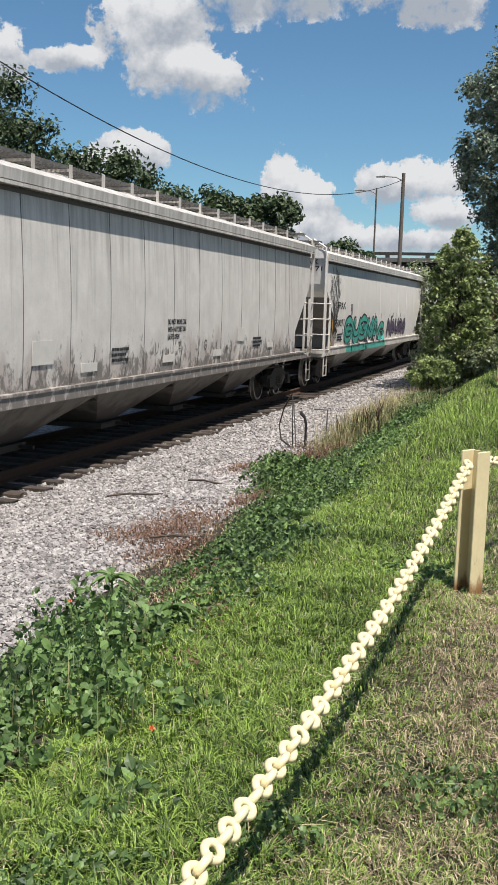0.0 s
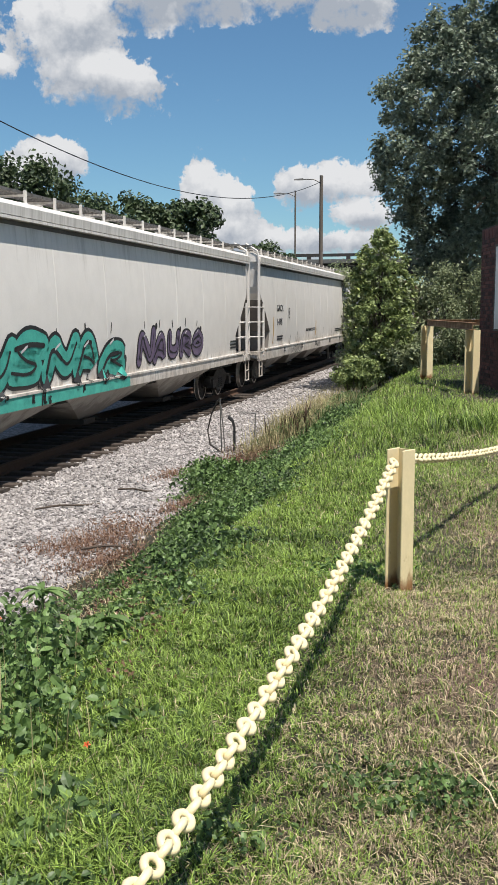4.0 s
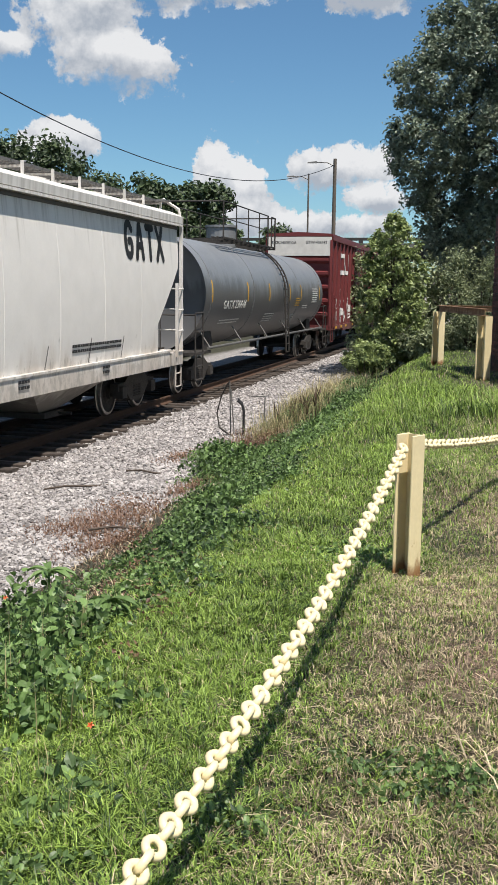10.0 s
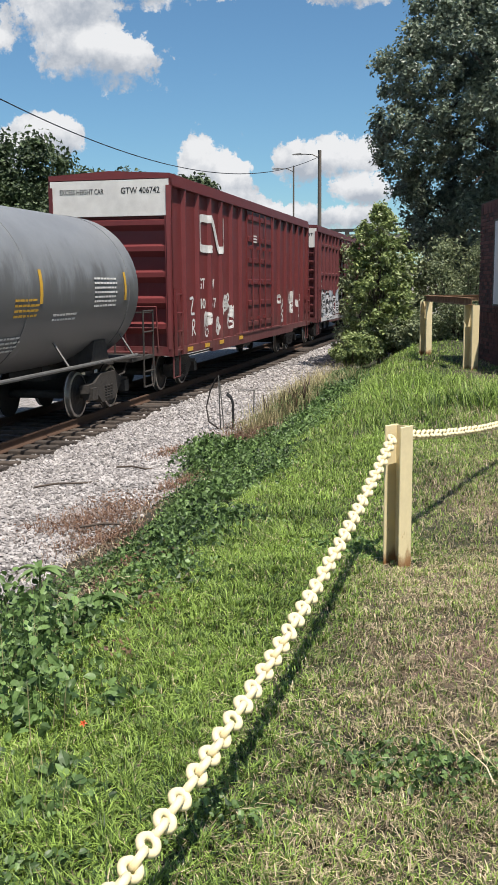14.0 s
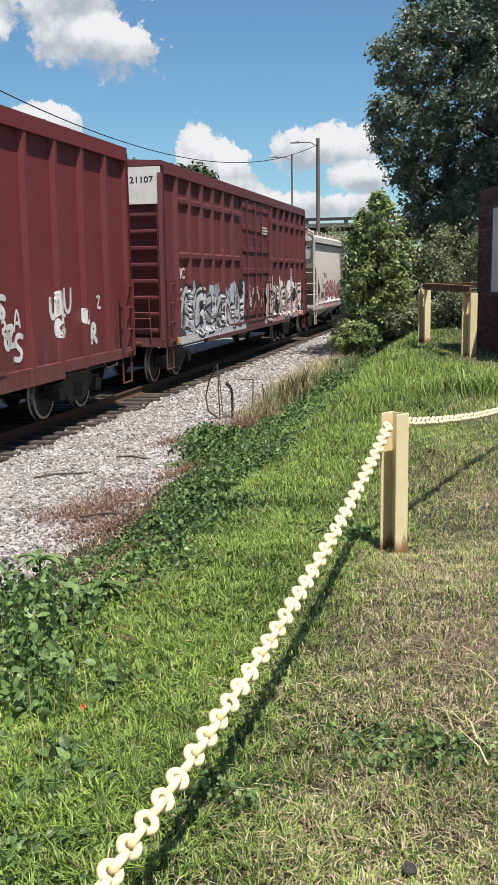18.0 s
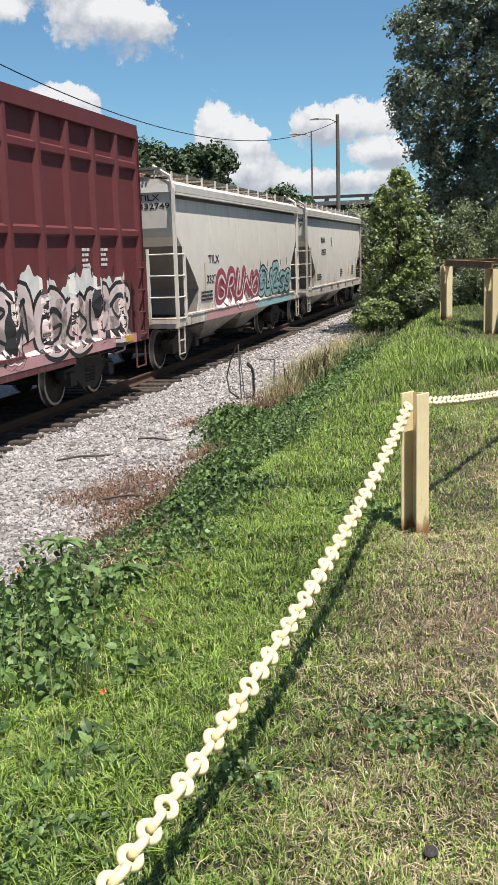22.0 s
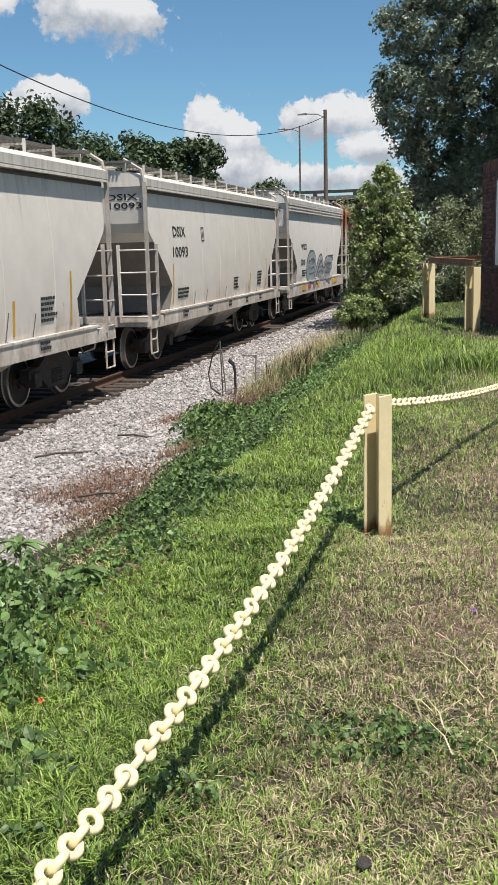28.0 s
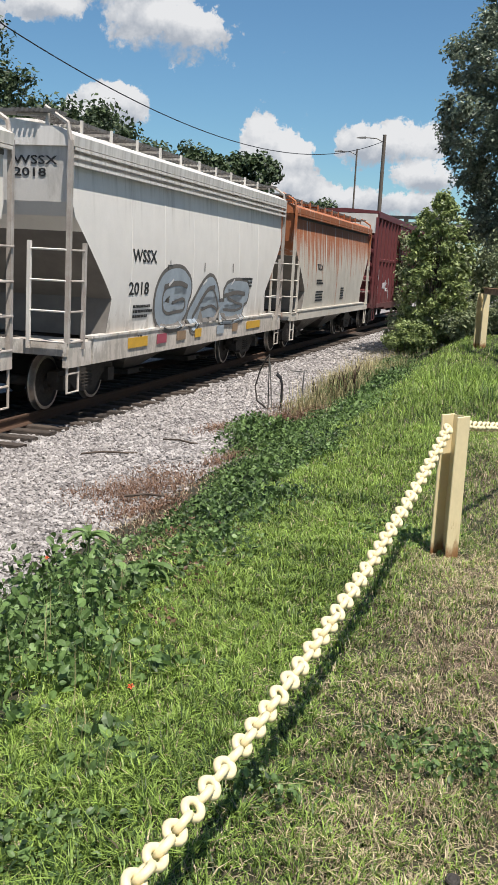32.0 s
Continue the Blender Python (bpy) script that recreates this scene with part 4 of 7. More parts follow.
                for z in (1.5, 2.6, 3.7):
                    box(bm, *sorted((s * (w + 0.05), s * (w + 0.14))), y - 0.06, y + 0.06, z, z + 0.1)
            part("locking_bar", bm, door_paint or paint, dr)
        bm = boxes((*sorted((s * w, s * (w + 0.13))), d0 - 1.4, d1 + 1.4, 1.11, 1.16))
        part("door_track", bm, paint, car)
    for e in (-1, 1):
        bm = bmesh.new()
        ye = e * (h - 0.12)
        n = end_ribs
        z_low, z_top = 1.15, H - 1.02
        pitch = (z_top - z_low) / n
        for k in range(n):
            z = z_low + k * pitch
            if n > 6:
                prof = [(ye, z + 0.02), (ye + e * 0.13, z + pitch * 0.42), (ye + e * 0.13, z + pitch * 0.56), (ye, z + pitch * 0.62)]
            else:
                prof = [(ye, z + pitch - 0.30), (ye + e * 0.13, z + pitch - 0.17), (ye + e * 0.13, z + pitch - 0.06), (ye, z + pitch - 0.01)]
            extruded(bm, prof, "x", -w + 0.06, w - 0.06)
        bmesh.ops.recalc_face_normals(bm, faces=bm.faces)
        part("end_rib", bm, paint, car)
        for s in (-1, 1):
            part("corner_post", boxes((*sorted((s * (w - 0.05), s * (w + 0.11))), *sorted((ye, e * h)), zs, H - 1.0)), paint, car)
            part("upper_corner", boxes((*sorted((s * (w - 0.08), s * (w + 0.11))), *sorted((ye, e * (h - 0.02))), H - 1.0, H - 0.14)), paint, car)
        bm = boxes((-w - 0.06, w + 0.06, *sorted((ye, ye + e * 0.125)), H - 0.98, H - 0.16))
        part("end_panel", bm, END_PAINT, car, "white painted top of the car end")
        bm = boxes((-w, w, *sorted((ye, e * (h + 0.02))), 0.95, 1.16))
        part("end_sill", bm, paint, car)
        # crossover platform, hand rails
        bm = boxes((-0.9, 0.9, *sorted((e * (h + 0.02), e * (h + 0.3))), 1.02, 1.06))
        pipe(bm, [(0.35, e * (h + 0.03), 1.1), (0.35, e * (h + 0.14), 2.1), (1.15, e * (h + 0.14), 2.1), (1.15, e * (h + 0.03), 1.1)], 0.02, 6)
        tube(bm, (0.35, e * (h + 0.1), 1.6), (1.15, e * (h + 0.1), 1.6), 0.017, 6)
        part("crossover_platform", bm, paint, car)
        for s in (-1, 1):
            bm = bmesh.new()
            ladder_mesh(bm, (s * (w + 0.1), e * (h - 0.12), 0), (0, -e, 0), (s, 0, 0), 0.95, 2.5, 0.5, 4)
            part("side_ladder", bm, paint, car)
            bm = bmesh.new()
            x, ya, yb = s * (w + 0.08), e * (h - 0.1), e * (h - 0.6)
            pipe(bm, [(x, ya, 0.98), (x, ya, 0.42), (x, yb, 0.42), (x, yb, 0.98)], 0.022, 6)
            part("stirrup_step", bm, paint, car)
        add_coupler(car, e * (h - 0.1), e)
        add_truck(car, e * (h - 2.1))
    bm = boxes((-0.35, 0.35, -h + 0.2, h - 0.2, 0.75, 1.06))
    tube(bm, (0.95, -0.6, 0.75), (0.95, 0.4, 0.75), 0.17, 12)
    tube(bm, (1.2, -h + 1, 0.82), (1.2, h - 1, 0.82), 0.02, 6)
    part("underframe", bm, STEEL_DARK, car)
    return car


def tank_car(L, paint, label):
    """A tank car: domed shell on a frame, with manway, top platform, ladder, end platforms and rails."""
    car = car_base("tank_car", label)
    H, R, zc = L / 2, 1.5, 2.52
    half = H - 1.0
    rings = []
    for u in [i / 8 for i in range(9)]:
        a = u * math.pi / 2
        rings.append((-half - 0.0 + 0.55 * (1 - math.sin(a)), R * max(0.02, math.sqrt(max(0, 1 - (1 - math.sin(a)) ** 2)))))
    prof = rings + [(-y, r) for y, r in rings[::-1]]
    n = 48
    bm = bmesh.new()
    loft(bm, [[(r * math.sin(k * math.tau / n), y, zc + r * math.cos(k * math.tau / n)) for k in range(n)] for y, r in prof])
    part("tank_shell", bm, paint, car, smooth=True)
    for y in (-half + 0.55, -half * 0.4, half * 0.4, half - 0.55):
        bm = bmesh.new()
        loft(bm, [[(rr * math.sin(k * math.tau / n), y + d, zc + rr * math.cos(k * math.tau / n)) for k in range(n)] for d, rr in ((-0.02, R - 0.005), (-0.015, R + 0.012), (0.015, R + 0.012), (0.02, R - 0.005))])
        part("girth_weld", bm, paint, car, smooth=True)
    # manway and valve housing with the long platform round it
    mid, run = -1.9, 3.4
    bm = bmesh.new()
    tube(bm, (0, mid, zc + R - 0.05), (0, mid, zc + R + 0.55), 0.48, 20)
    tube(bm, (0, mid, zc + R + 0.55), (0, mid, zc + R + 0.62), 0.52, 20)
    tube(bm, (0, mid + 1.2, zc + R - 0.05), (0, mid + 1.2, zc + R + 0.3), 0.22, 16)
    part("manway", bm, paint, car)
    bm = bmesh.new()
    zt = zc + R + 0.06
    for i in range(14):
        x = -0.98 + 0.15 * i
        if abs(x) > 0.55:
            box(bm, x - 0.03, x + 0.03, mid - run, mid + run, zt, zt + 0.04)
    for k in range(7):
        y = mid - run + 2 * run * k / 6
        box(bm, -1.02, 1.02, y - 0.03, y + 0.03, zt - 0.06, zt + 0.0)
    plat = part("top_platform", bm, STEEL_DARK, car)
    bm = bmesh.new()
    for s in (-1, 1):
        for a, b in ((mid - run, mid + run - 1.1), (mid + run - 0.55, mid + run)) if s > 0 else ((mid - run, mid + run),):
            pipe(bm, [(s * 1.0, a, zt), (s * 1.0, a, zt + 1.02), (s * 1.0, b, zt + 1.02), (s * 1.0, b, zt)], 0.026, 6)
            tube(bm, (s * 1.0, a, zt + 0.55), (s * 1.0, b, zt + 0.55), 0.018, 6)
        for k in range(1, 4):
            y = mid - run + 2 * run * k / 4.6
            tube(bm, (s * 1.0, y, zt), (s * 1.0, y, zt + 1.02), 0.02, 6)
    for e in (-1, 1):
        pipe(bm, [(-1.0, mid + e * run, zt + 1.02), (1.0, mid + e * run, zt + 1.02)], 0.022, 6)
    part("safety_railing", bm, STEEL_DARK, plat)
    for s in (-1, 1):
        bm = bmesh.new()
        def arc(y, rr):
            return [(s * rr * math.sin(a), y, zc + rr * math.cos(a)) for a in [radians(d) for d in range(20, 92, 8)]] + [(s * rr, y, zc - 0.6), (s * (rr + 0.05), y, 0.55)]
        for y in (0.63, 1.11):
            pipe(bm, arc(y, R + 0.1), 0.03, 6)
        path = arc(0.87, R + 0.1)
        total = [Vector(path[0])]
        for p, q in zip(path, path[1:]):
            steps = max(1, round((Vector(q) - Vector(p)).length / 0.3))
            for k in range(1, steps + 1):
                total.append(Vector(p).lerp(Vector(q), k / steps))
        for p in total:
            tube(bm, p + Vector((0, -0.24, 0)), p + Vector((0, 0.24, 0)), 0.016, 6)
        part("side_ladder", bm, STEEL_DARK, car)
        bm = bmesh.new()
        x = s * 1.5
        tube(bm, (x, -half + 0.2, 1.15), (x, half - 0.2, 1.15), 0.035, 8)
        for k in range(6):
            y = -half + 0.4 + k * (2 * half - 0.8) / 5
            tube(bm, (x, y, 1.15), (s * 1.2, y, 1.6), 0.022, 6)
        part("side_handrail", bm, GRATING, car)
    for e in (-1, 1):
        bm = boxes((-1.5, 1.5, *sorted((e * (H - 1.5), e * (H - 0.05))), 1.02, 1.09), (-0.35, 0.35, *sorted((e * (H - 3.4), e * (H - 0.1))), 0.78, 1.15))
        part("end_platform", bm, STEEL_DARK, car)
        bm = bmesh.new()
        loft(bm, [[(x, e * (H - 2.9), 1.05), (x, e * (H - 1.9), 1.05), (x, e * (H - 2.1), zc - 1.0), (x, e * (H - 2.7), zc - 1.0)] for x in (-1.15, 1.15)])
        bmesh.ops.recalc_face_normals(bm, faces=bm.faces)
        part("tank_saddle", bm, STEEL_DARK, car)
        for s in (-1, 1):
            bm = bmesh.new()
            x = s * 1.5
            y0, y1 = e * (H - 0.1), e * (H - 0.75)
            pipe(bm, [(x, y0, 0.42), (x, y0, 2.05), (x, y1, 2.05), (x, y1, 0.42)], 0.022, 6)
            tube(bm, (x, y0, 1.6), (x, y1, 1.6), 0.017, 6)
            pipe(bm, [(x, y0, 0.42), (x, y1, 0.42)], 0.02, 6)
            tube(bm, (x, y0, 0.75), (x, y1, 0.75), 0.017, 6)
            pipe(bm, [(x, y0, 2.0), (s * 0.6, y0, 2.0), (s * 0.6, y0, 1.1)], 0.02, 6)
            part("end_handrail", bm, STEEL_DARK, car)
        add_coupler(car, e * (H - 0.1), e)
        add_truck(car, e * (H - 1.85))
    return car


# each car with its middle along the train at the clip's start
CARS = []


def place(car, y0, y1):
    CARS.append((car, (y0 + y1) / 2))


def mark(car, words, y, z, width, size, mat=BLACK_PAINT, name="lettering"):
    """Words on the near side: y from the car's middle, z above the rail."""
    writing(name, words, size, mat, car, side_of(car, y, z), width)


def small_print(car, y, z, mat, seed, lines=4, wide=0.5, name="small_print"):
    rng = random.Random(seed)
    rows = []
    for k in range(lines):
        x = 0.0
        while x < wide * rng.uniform(0.75, 1.0):
            w = rng.uniform(0.04, 0.12)
            rows.append((x, k * 0.09, w, 0.05))
            x += w + 0.025
    tagged(flat_bars(name, rows, mat, car, side_of(car, y, z)), kind="stuff")


def stripe(car, y, z0, z1, mat=YELLOW_MARK, wide=0.08):
    n = 4
    bm = bmesh.new()
    put = side_of(car, y, z0)
    for k in range(n):
        box(bm, 0, wide, (z1 - z0) * k / n, (z1 - z0) * (k + 1) / n, 0, 0.003)
    for v in bm.verts:
        v.co = put(*v.co)
    part("reflector", bm, mat, car)


def panel(car, y, z, w, h, mat, name="plate"):
    if mat is BLACK_PAINT:
        e = 0.022
        bm = boxes((0, w, 0, e, 0, 0.005), (0, w, h - e, h, 0, 0.005), (0, e, e, h - e, 0, 0.005), (w - e, w, e, h - e, 0, 0.005), (w * 0.4, w * 0.55, h * 0.3, h * 0.7, 0, 0.005))
    else:
        bm = boxes((0, w, 0, h, 0, 0.012))
    put = side_of(car, y, z)
    for v in bm.verts:
        v.co = put(*v.co)
    part(name, bm, mat, car)


def sill_text(car, L, seed):
    rng = random.Random(seed)
    for k in range(5):
        small_print(car, -L * 0.32 + k * L * 0.15 + rng.uniform(-0.3, 0.3), 1.06, BLACK_PAINT, seed * 7 + k, 2, rng.uniform(0.25, 0.5), "sill_print")


def streaks(car, L, seed, mat, count=8):
    """Short dark grime runs above the side sill."""
    rng = random.Random(seed)
    for k in range(count):
        y = -L / 2 + 2.4 + (L - 4.8) * (k + rng.uniform(0.2, 0.8)) / count
        put = side_of(car, y, 1.3, 0.003)
        bm = bmesh.new()
        h = rng.uniform(0.25, 0.5)
        stroke(bm, [(0, 0), (0.05, h * 0.5), (0.1, h)], 0.018, put, 0.001)
        part("grime_run", bm, mat, car)


# grey hopper with many seams
LA = 20.0
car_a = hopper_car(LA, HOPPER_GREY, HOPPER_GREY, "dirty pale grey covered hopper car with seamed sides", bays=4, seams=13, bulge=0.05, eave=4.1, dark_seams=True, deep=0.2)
place(car_a, 8.65, 28.65)
for y, z, w, h in ((-6.0, 1.62, 0.6, 0.34), (3.2, 1.72, 0.5, 0.3), (-4.5, 1.44, 0.55, 0.14), (-1.2, 1.44, 0.55, 0.14), (1.6, 1.44, 0.5, 0.14), (5.6, 1.5, 0.5, 0.12)):
    panel(car_a, y, z, w, h, ROOF_RUST, "vent_plate")
for k, (y, z) in enumerate(((4.4, 1.55), (-3.4, 1.55))):
    small_print(car_a, y, z, BLACK_PAINT, k, 3, 0.7)
mark(car_a, "DO NOT MOVE CAR\nWITH HATCHES OR\nGATES OPEN", -1.0, 1.86, 0.95, 0.14)
streaks(car_a, LA, 3, SEAM_AND_SHADE, 14)
scribble(car_a, -1.6, 1.35, 4.2, 0.35, 7, SEAM_AND_SHADE, 5, 0.01)
# white hopper with green and purple paint
LB = 21.6
car_b = hopper_car(LB, HOPPER_WHITE, HOPPER_WHITE, "white covered hopper car with green and purple spray paint", bays=3, seams=9, eave=4.02, deep=0.25, bay_paint=BAY_PALE)
place(car_b, 30.3, 51.9)
mark(car_b, "FPAX", -9.0, 2.48, 1.2, 0.32)
mark(car_b, "950071", -9.45, 1.92, 1.5, 0.32)
stripe(car_b, -9.75, 1.35, 2.15)
spray_piece(car_b, -7.8, 1.3, 7.6, 0.85, (0, 2, 4, 3, 7, 1), SPRAY_GREEN, BLACK_PAINT, 1, None, 0.5)
spray_piece(car_b, 0.6, 1.4, 5.0, 0.8, (3, 7, 2, 1, 5), SPRAY_PURPLE, BLACK_PAINT, 2, None, 0.34)
bm = boxes((1.602, 1.606, -7.6, 0.0, 1.03, 1.235))
part("sill_spray", bm, SPRAY_GREEN, car_b, "sea green sprayed sill")
rng_b, put_b, bm = random.Random(3), side_of(car_b, -9.3, 1.6, 0.006), bmesh.new()
for k in range(120):
    a = rng_b.uniform(-0.55, 0.5)
    r0 = rng_b.uniform(0.3, 1.85) * (1 - 0.3 * abs(a))
    ln, b = rng_b.uniform(0.16, 0.42), a + rng_b.uniform(-0.5, 0.5)
    x, z = math.sin(a) * r0, math.cos(a) * r0 * 1.1
    stroke(bm, [(x, z), (x + 0.5 * ln * math.sin(b) + rng_b.uniform(-0.05, 0.05), z + 0.5 * ln * math.cos(b)), (x + ln * math.sin(b), z + ln * math.cos(b))], rng_b.uniform(0.009, 0.02), put_b, 0.001 * (k % 5))
tagged(part("sprayed_tag", bm, BLACK_PAINT, car_b, "bush of thin black sprayed strokes"), kind="stuff")
scribble(car_b, -7.4, 1.0, 6.6, 0.3, 16, BLACK_PAINT, 6, 0.02)
scribble(car_b, -9.5, 1.35, 1.4, 0.4, 6, BLACK_PAINT, 4, 0.015)
for k, y in enumerate((-8.9, 8.5)):
    small_print(car_b, y, 1.45, BLACK_PAINT, 10 + k, 3, 0.8)
panel(car_b, -6.9, 2.3, 0.24, 0.34, BLACK_PAINT)
writing("end_lettering", "FPAX\n950071", 0.2, BLACK_PAINT, car_b, end_of(LB, 4.02, 0.6, 3.62), 0.8)
# clean white hopper
LC = 23.1
car_c = hopper_car(LC, HOPPER_WHITE, HOPPER_WHITE, "clean white covered hopper car with black lettering", bays=4, seams=11, eave=4.1, deep=0.36, bay_paint=BAY_PALE)
place(car_c, 53.3, 76.4)
mark(car_c, "GACX", -8.7, 2.5, 1.15, 0.32)
mark(car_c, "1495", -8.7, 2.02, 0.95, 0.32)
for k, paths in enumerate(((GLYPHS[0],), (((0.0, 0.0), (0.45, 1.0), (0.6, 1.0), (0.95, 0.0)), ((0.25, 0.35), (0.75, 0.35))), (((0.0, 0.95), (1.0, 0.95)), ((0.5, 0.9), (0.5, 0.0))), (((0.0, 1.0), (1.0, 0.0)), ((0.0, 0.0), (1.0, 1.0))))):
    bm = bmesh.new()
    put = side_of(car_c, 8.0 + 0.62 * k, 3.24)
    for path in paths:
        stroke(bm, [(px * 0.38 + 0.06, py * 0.66) for px, py in path], 0.078, put, 0.0)
    part("company_mark", bm, BLACK_PAINT, car_c, "large black painted mark")
mark(car_c, "DO NOT HAMMER SIDES OF CAR", -2.75, 1.68, 2.3, 0.17)
stripe(car_c, -0.35, 1.45, 2.1)
stripe(car_c, -9.3, 1.4, 2.3)
streaks(car_c, LC, 6, SEAM_AND_SHADE, 9)
sill_text(car_c, LC, 4)
tag_line(car_c, -6.2, 0.95, 2.2, 0.27, 6, BLACK_PAINT, 8, 0.016)
tag_line(car_c, -0.3, 0.98, 0.9, 0.2, 4, BLACK_PAINT, 9, 0.014)
small_print(car_c, -8.6, 1.5, BLACK_PAINT, 22, 2, 1.0)
small_print(car_c, 5.4, 1.5, BLACK_PAINT, 21, 2, 2.4)
panel(car_c, -6.55, 2.25, 0.24, 0.36, BLACK_PAINT)
# tank car
LD = 19.5
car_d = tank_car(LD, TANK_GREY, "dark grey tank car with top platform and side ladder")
place(car_d, 77.6, 97.1)


def on_shell(y, z0):
    """Lays a flat thing on the tank's near flank, from the height z0 upwards."""
    a0 = math.asin((z0 - 2.52) / 1.5)
    return lambda u, v, w: Vector(((1.508 + w) * math.cos(a0 + v / 1.5), y + u, 2.52 + (1.508 + w) * math.sin(a0 + v / 1.5)))


for y in (-8.2, -4.35, -1.45, 1.85, 3.9, 7.9):
    bm = bmesh.new()
    put = on_shell(y, 2.3)
    for k in range(4):
        box(bm, 0, 0.11, 0.14 * k, 0.14 * (k + 1), 0, 0.003)
    for v in bm.verts:
        v.co = put(*v.co)
    part("reflector", bm, YELLOW_MARK, car_d)
for k, (y, z, w, n, m) in enumerate(((3.0, 2.1, 0.8, 4, YELLOW_MARK), (6.3, 2.2, 1.1, 7, WHITE_PAINT), (-1.6, 1.65, 1.3, 4, WHITE_PAINT), (-6.9, 1.72, 2.0, 2, WHITE_PAINT), (4.5, 2.0, 0.9, 2, WHITE_PAINT), (2.4, 1.55, 1.1, 4, WHITE_PAINT))):
    rng_d = random.Random(k)
    rows = []
    for i in range(n):
        x = 0.0
        while x < w:
            ww_ = rng_d.uniform(0.05, 0.15)
            rows.append((x, i * 0.085, ww_, 0.035 if n > 1 else 0.2))
            x += ww_ + 0.04
    tagged(flat_bars("stencil_print", rows, m, car_d, on_shell(y, z)), kind="stuff")
writing("lettering", "GATX 230646", 0.32, WHITE_PAINT, car_d, on_shell(-6.95, 2.12), 2.5)
# red boxcar with the railway's mark
LE = 18.9
car_e = box_car(LE, BOX_RED, "tall oxide red boxcar with white end panel and logo", posts=16, door=(0.423, 0.617), end_ribs=5)
place(car_e, 98.45, 117.35)
put = side_of(car_e, -6.85, 3.45, 0.025)
bm = bmesh.new()
stroke(bm, [(0.98, 0.08), (0.2, 0.08), (0.08, 0.14), (0.08, 0.76), (0.2, 0.86), (1.05, 0.86)], 0.1, put, 0.0)
stroke(bm, [(1.05, 0.86), (1.14, 0.84), (1.16, 0.3), (1.17, 0.84), (1.4, 0.86), (1.75, 0.4), (1.98, 0.08), (2.22, 0.1), (2.3, 0.3), (2.3, 0.95)], 0.1, put, 0.0)
part("railway_logo", bm, WHITE_PAINT, car_e, "white ribbon shaped logo")
for words, y, z, w in (("GT", -6.85, 2.5, 0.6), ("W", -5.7, 2.5, 0.4), ("40", -6.85, 1.98, 0.65), ("67", -5.72, 1.98, 0.6), ("42", -4.6, 1.98, 0.6)):
    mark(car_e, words, y, z, w, 0.38, WHITE_PAINT)
writing("end_lettering", "EXCESS HEIGHT CAR", 0.17, BLACK_PAINT, car_e, on_end(-1.22, -LE / 2 - 0.008, 4.7), 1.1)
writing("end_lettering", "GTW 406742", 0.2, BLACK_PAINT, car_e, on_end(0.3, -LE / 2 - 0.008, 4.7), 0.95)
scribble(car_e, -7.8, 1.2, 4.4, 0.75, 17, WHITE_PAINT, 9, 0.045)
scribble(car_e, 3.0, 1.25, 4.8, 0.75, 15, WHITE_PAINT, 10, 0.04)
for k, y in enumerate((-8.3, -6.7, -5.2, -2.9)):
    panel(car_e, y, 0.98, 0.45, 0.1, YELLOW_MARK, "reflector")
small_print(car_e, -0.8, 3.9, WHITE_PAINT, 31, 3, 0.5)
# boxcar with panelled sides
LF = 18.9
car_f = box_car(LF, BOX_BROWN, "tall oxide red boxcar, panelled sides, silver spray paint", posts=17, rails=(3.05, 4.35), door=(0.417, 0.634))
place(car_f, 119.6, 138.5)
for words, y, z, w in (("IC", -7.95, 2.5, 0.42), ("21", -7.95, 2.0, 0.5), ("10", -6.98, 1.98, 0.5), ("7", -5.85, 1.98, 0.25)):
    mark(car_f, words, y, z, w, 0.38, WHITE_PAINT)
writing("end_lettering", "IC 21107", 0.2, BLACK_PAINT, car_f, on_end(0.45, -LF / 2 - 0.008, 4.66), 0.85)
spray_piece(car_f, -8.0, 0.98, 6.4, 1.25, (7, 0, 4, 7, 3, 2), SPRAY_SILVER, BLACK_PAINT, 5, SPRAY_BLUE, 0.42, 0.1)
spray_piece(car_f, 1.6, 1.0, 7.0, 1.3, (6, 1, 7, 0, 5, 2, 4), SPRAY_BLUSH, BLACK_PAINT, 6, WHITE_PAINT, 0.5, 0.1, SPRAY_PINK)
for y0, y1, m in ((1.4, 8.9, SPRAY_PINK), (-8.7, -1.4, SPRAY_SILVER)):
    part("sill_spray", boxes((1.512, 1.518, y0, y1, 0.94, 1.11)), m, car_f, "sprayed side sill")
small_print(car_f, 1.0, 3.88, WHITE_PAINT, 41, 3, 1.0)
small_print(car_f, 6.6, 2.45, WHITE_PAINT, 42, 4, 0.3)
small_print(car_f, 7.4, 2.45, WHITE_PAINT, 43, 4, 0.3)
scribble(car_f, -1.0, 1.4, 3.2, 0.6, 12, WHITE_PAINT, 11, 0.02)
for y in (-8.8, 8.2):
    panel(car_f, y, 0.98, 0.4, 0.12, YELLOW_MARK, "reflector")
# cream hopper with rusty roof edge
LG = 13.6
car_g = hopper_car(LG, HOPPER_CREAM, ROOF_RUST, "cream hopper car, rusty roof edge, red and teal spray", bays=2, seams=5, eave=4.0, deep=0.25, bay_paint=BAY_PALE)
place(car_g, 140.35, 153.95)
mark(car_g, "TILX", -4.25, 2.4, 0.95, 0.27)
mark(car_g, "332749", -4.45, 1.92, 1.25, 0.27)
stripe(car_g, -4.62, 1.5, 2.4, YELLOW_MARK, 0.05)
spray_piece(car_g, -3.65, 1.25, 4.5, 1.0, (0, 1, 2, 3, 5), SPRAY_RED, WHITE_PAINT, 12, None, 0.46, 0.1)
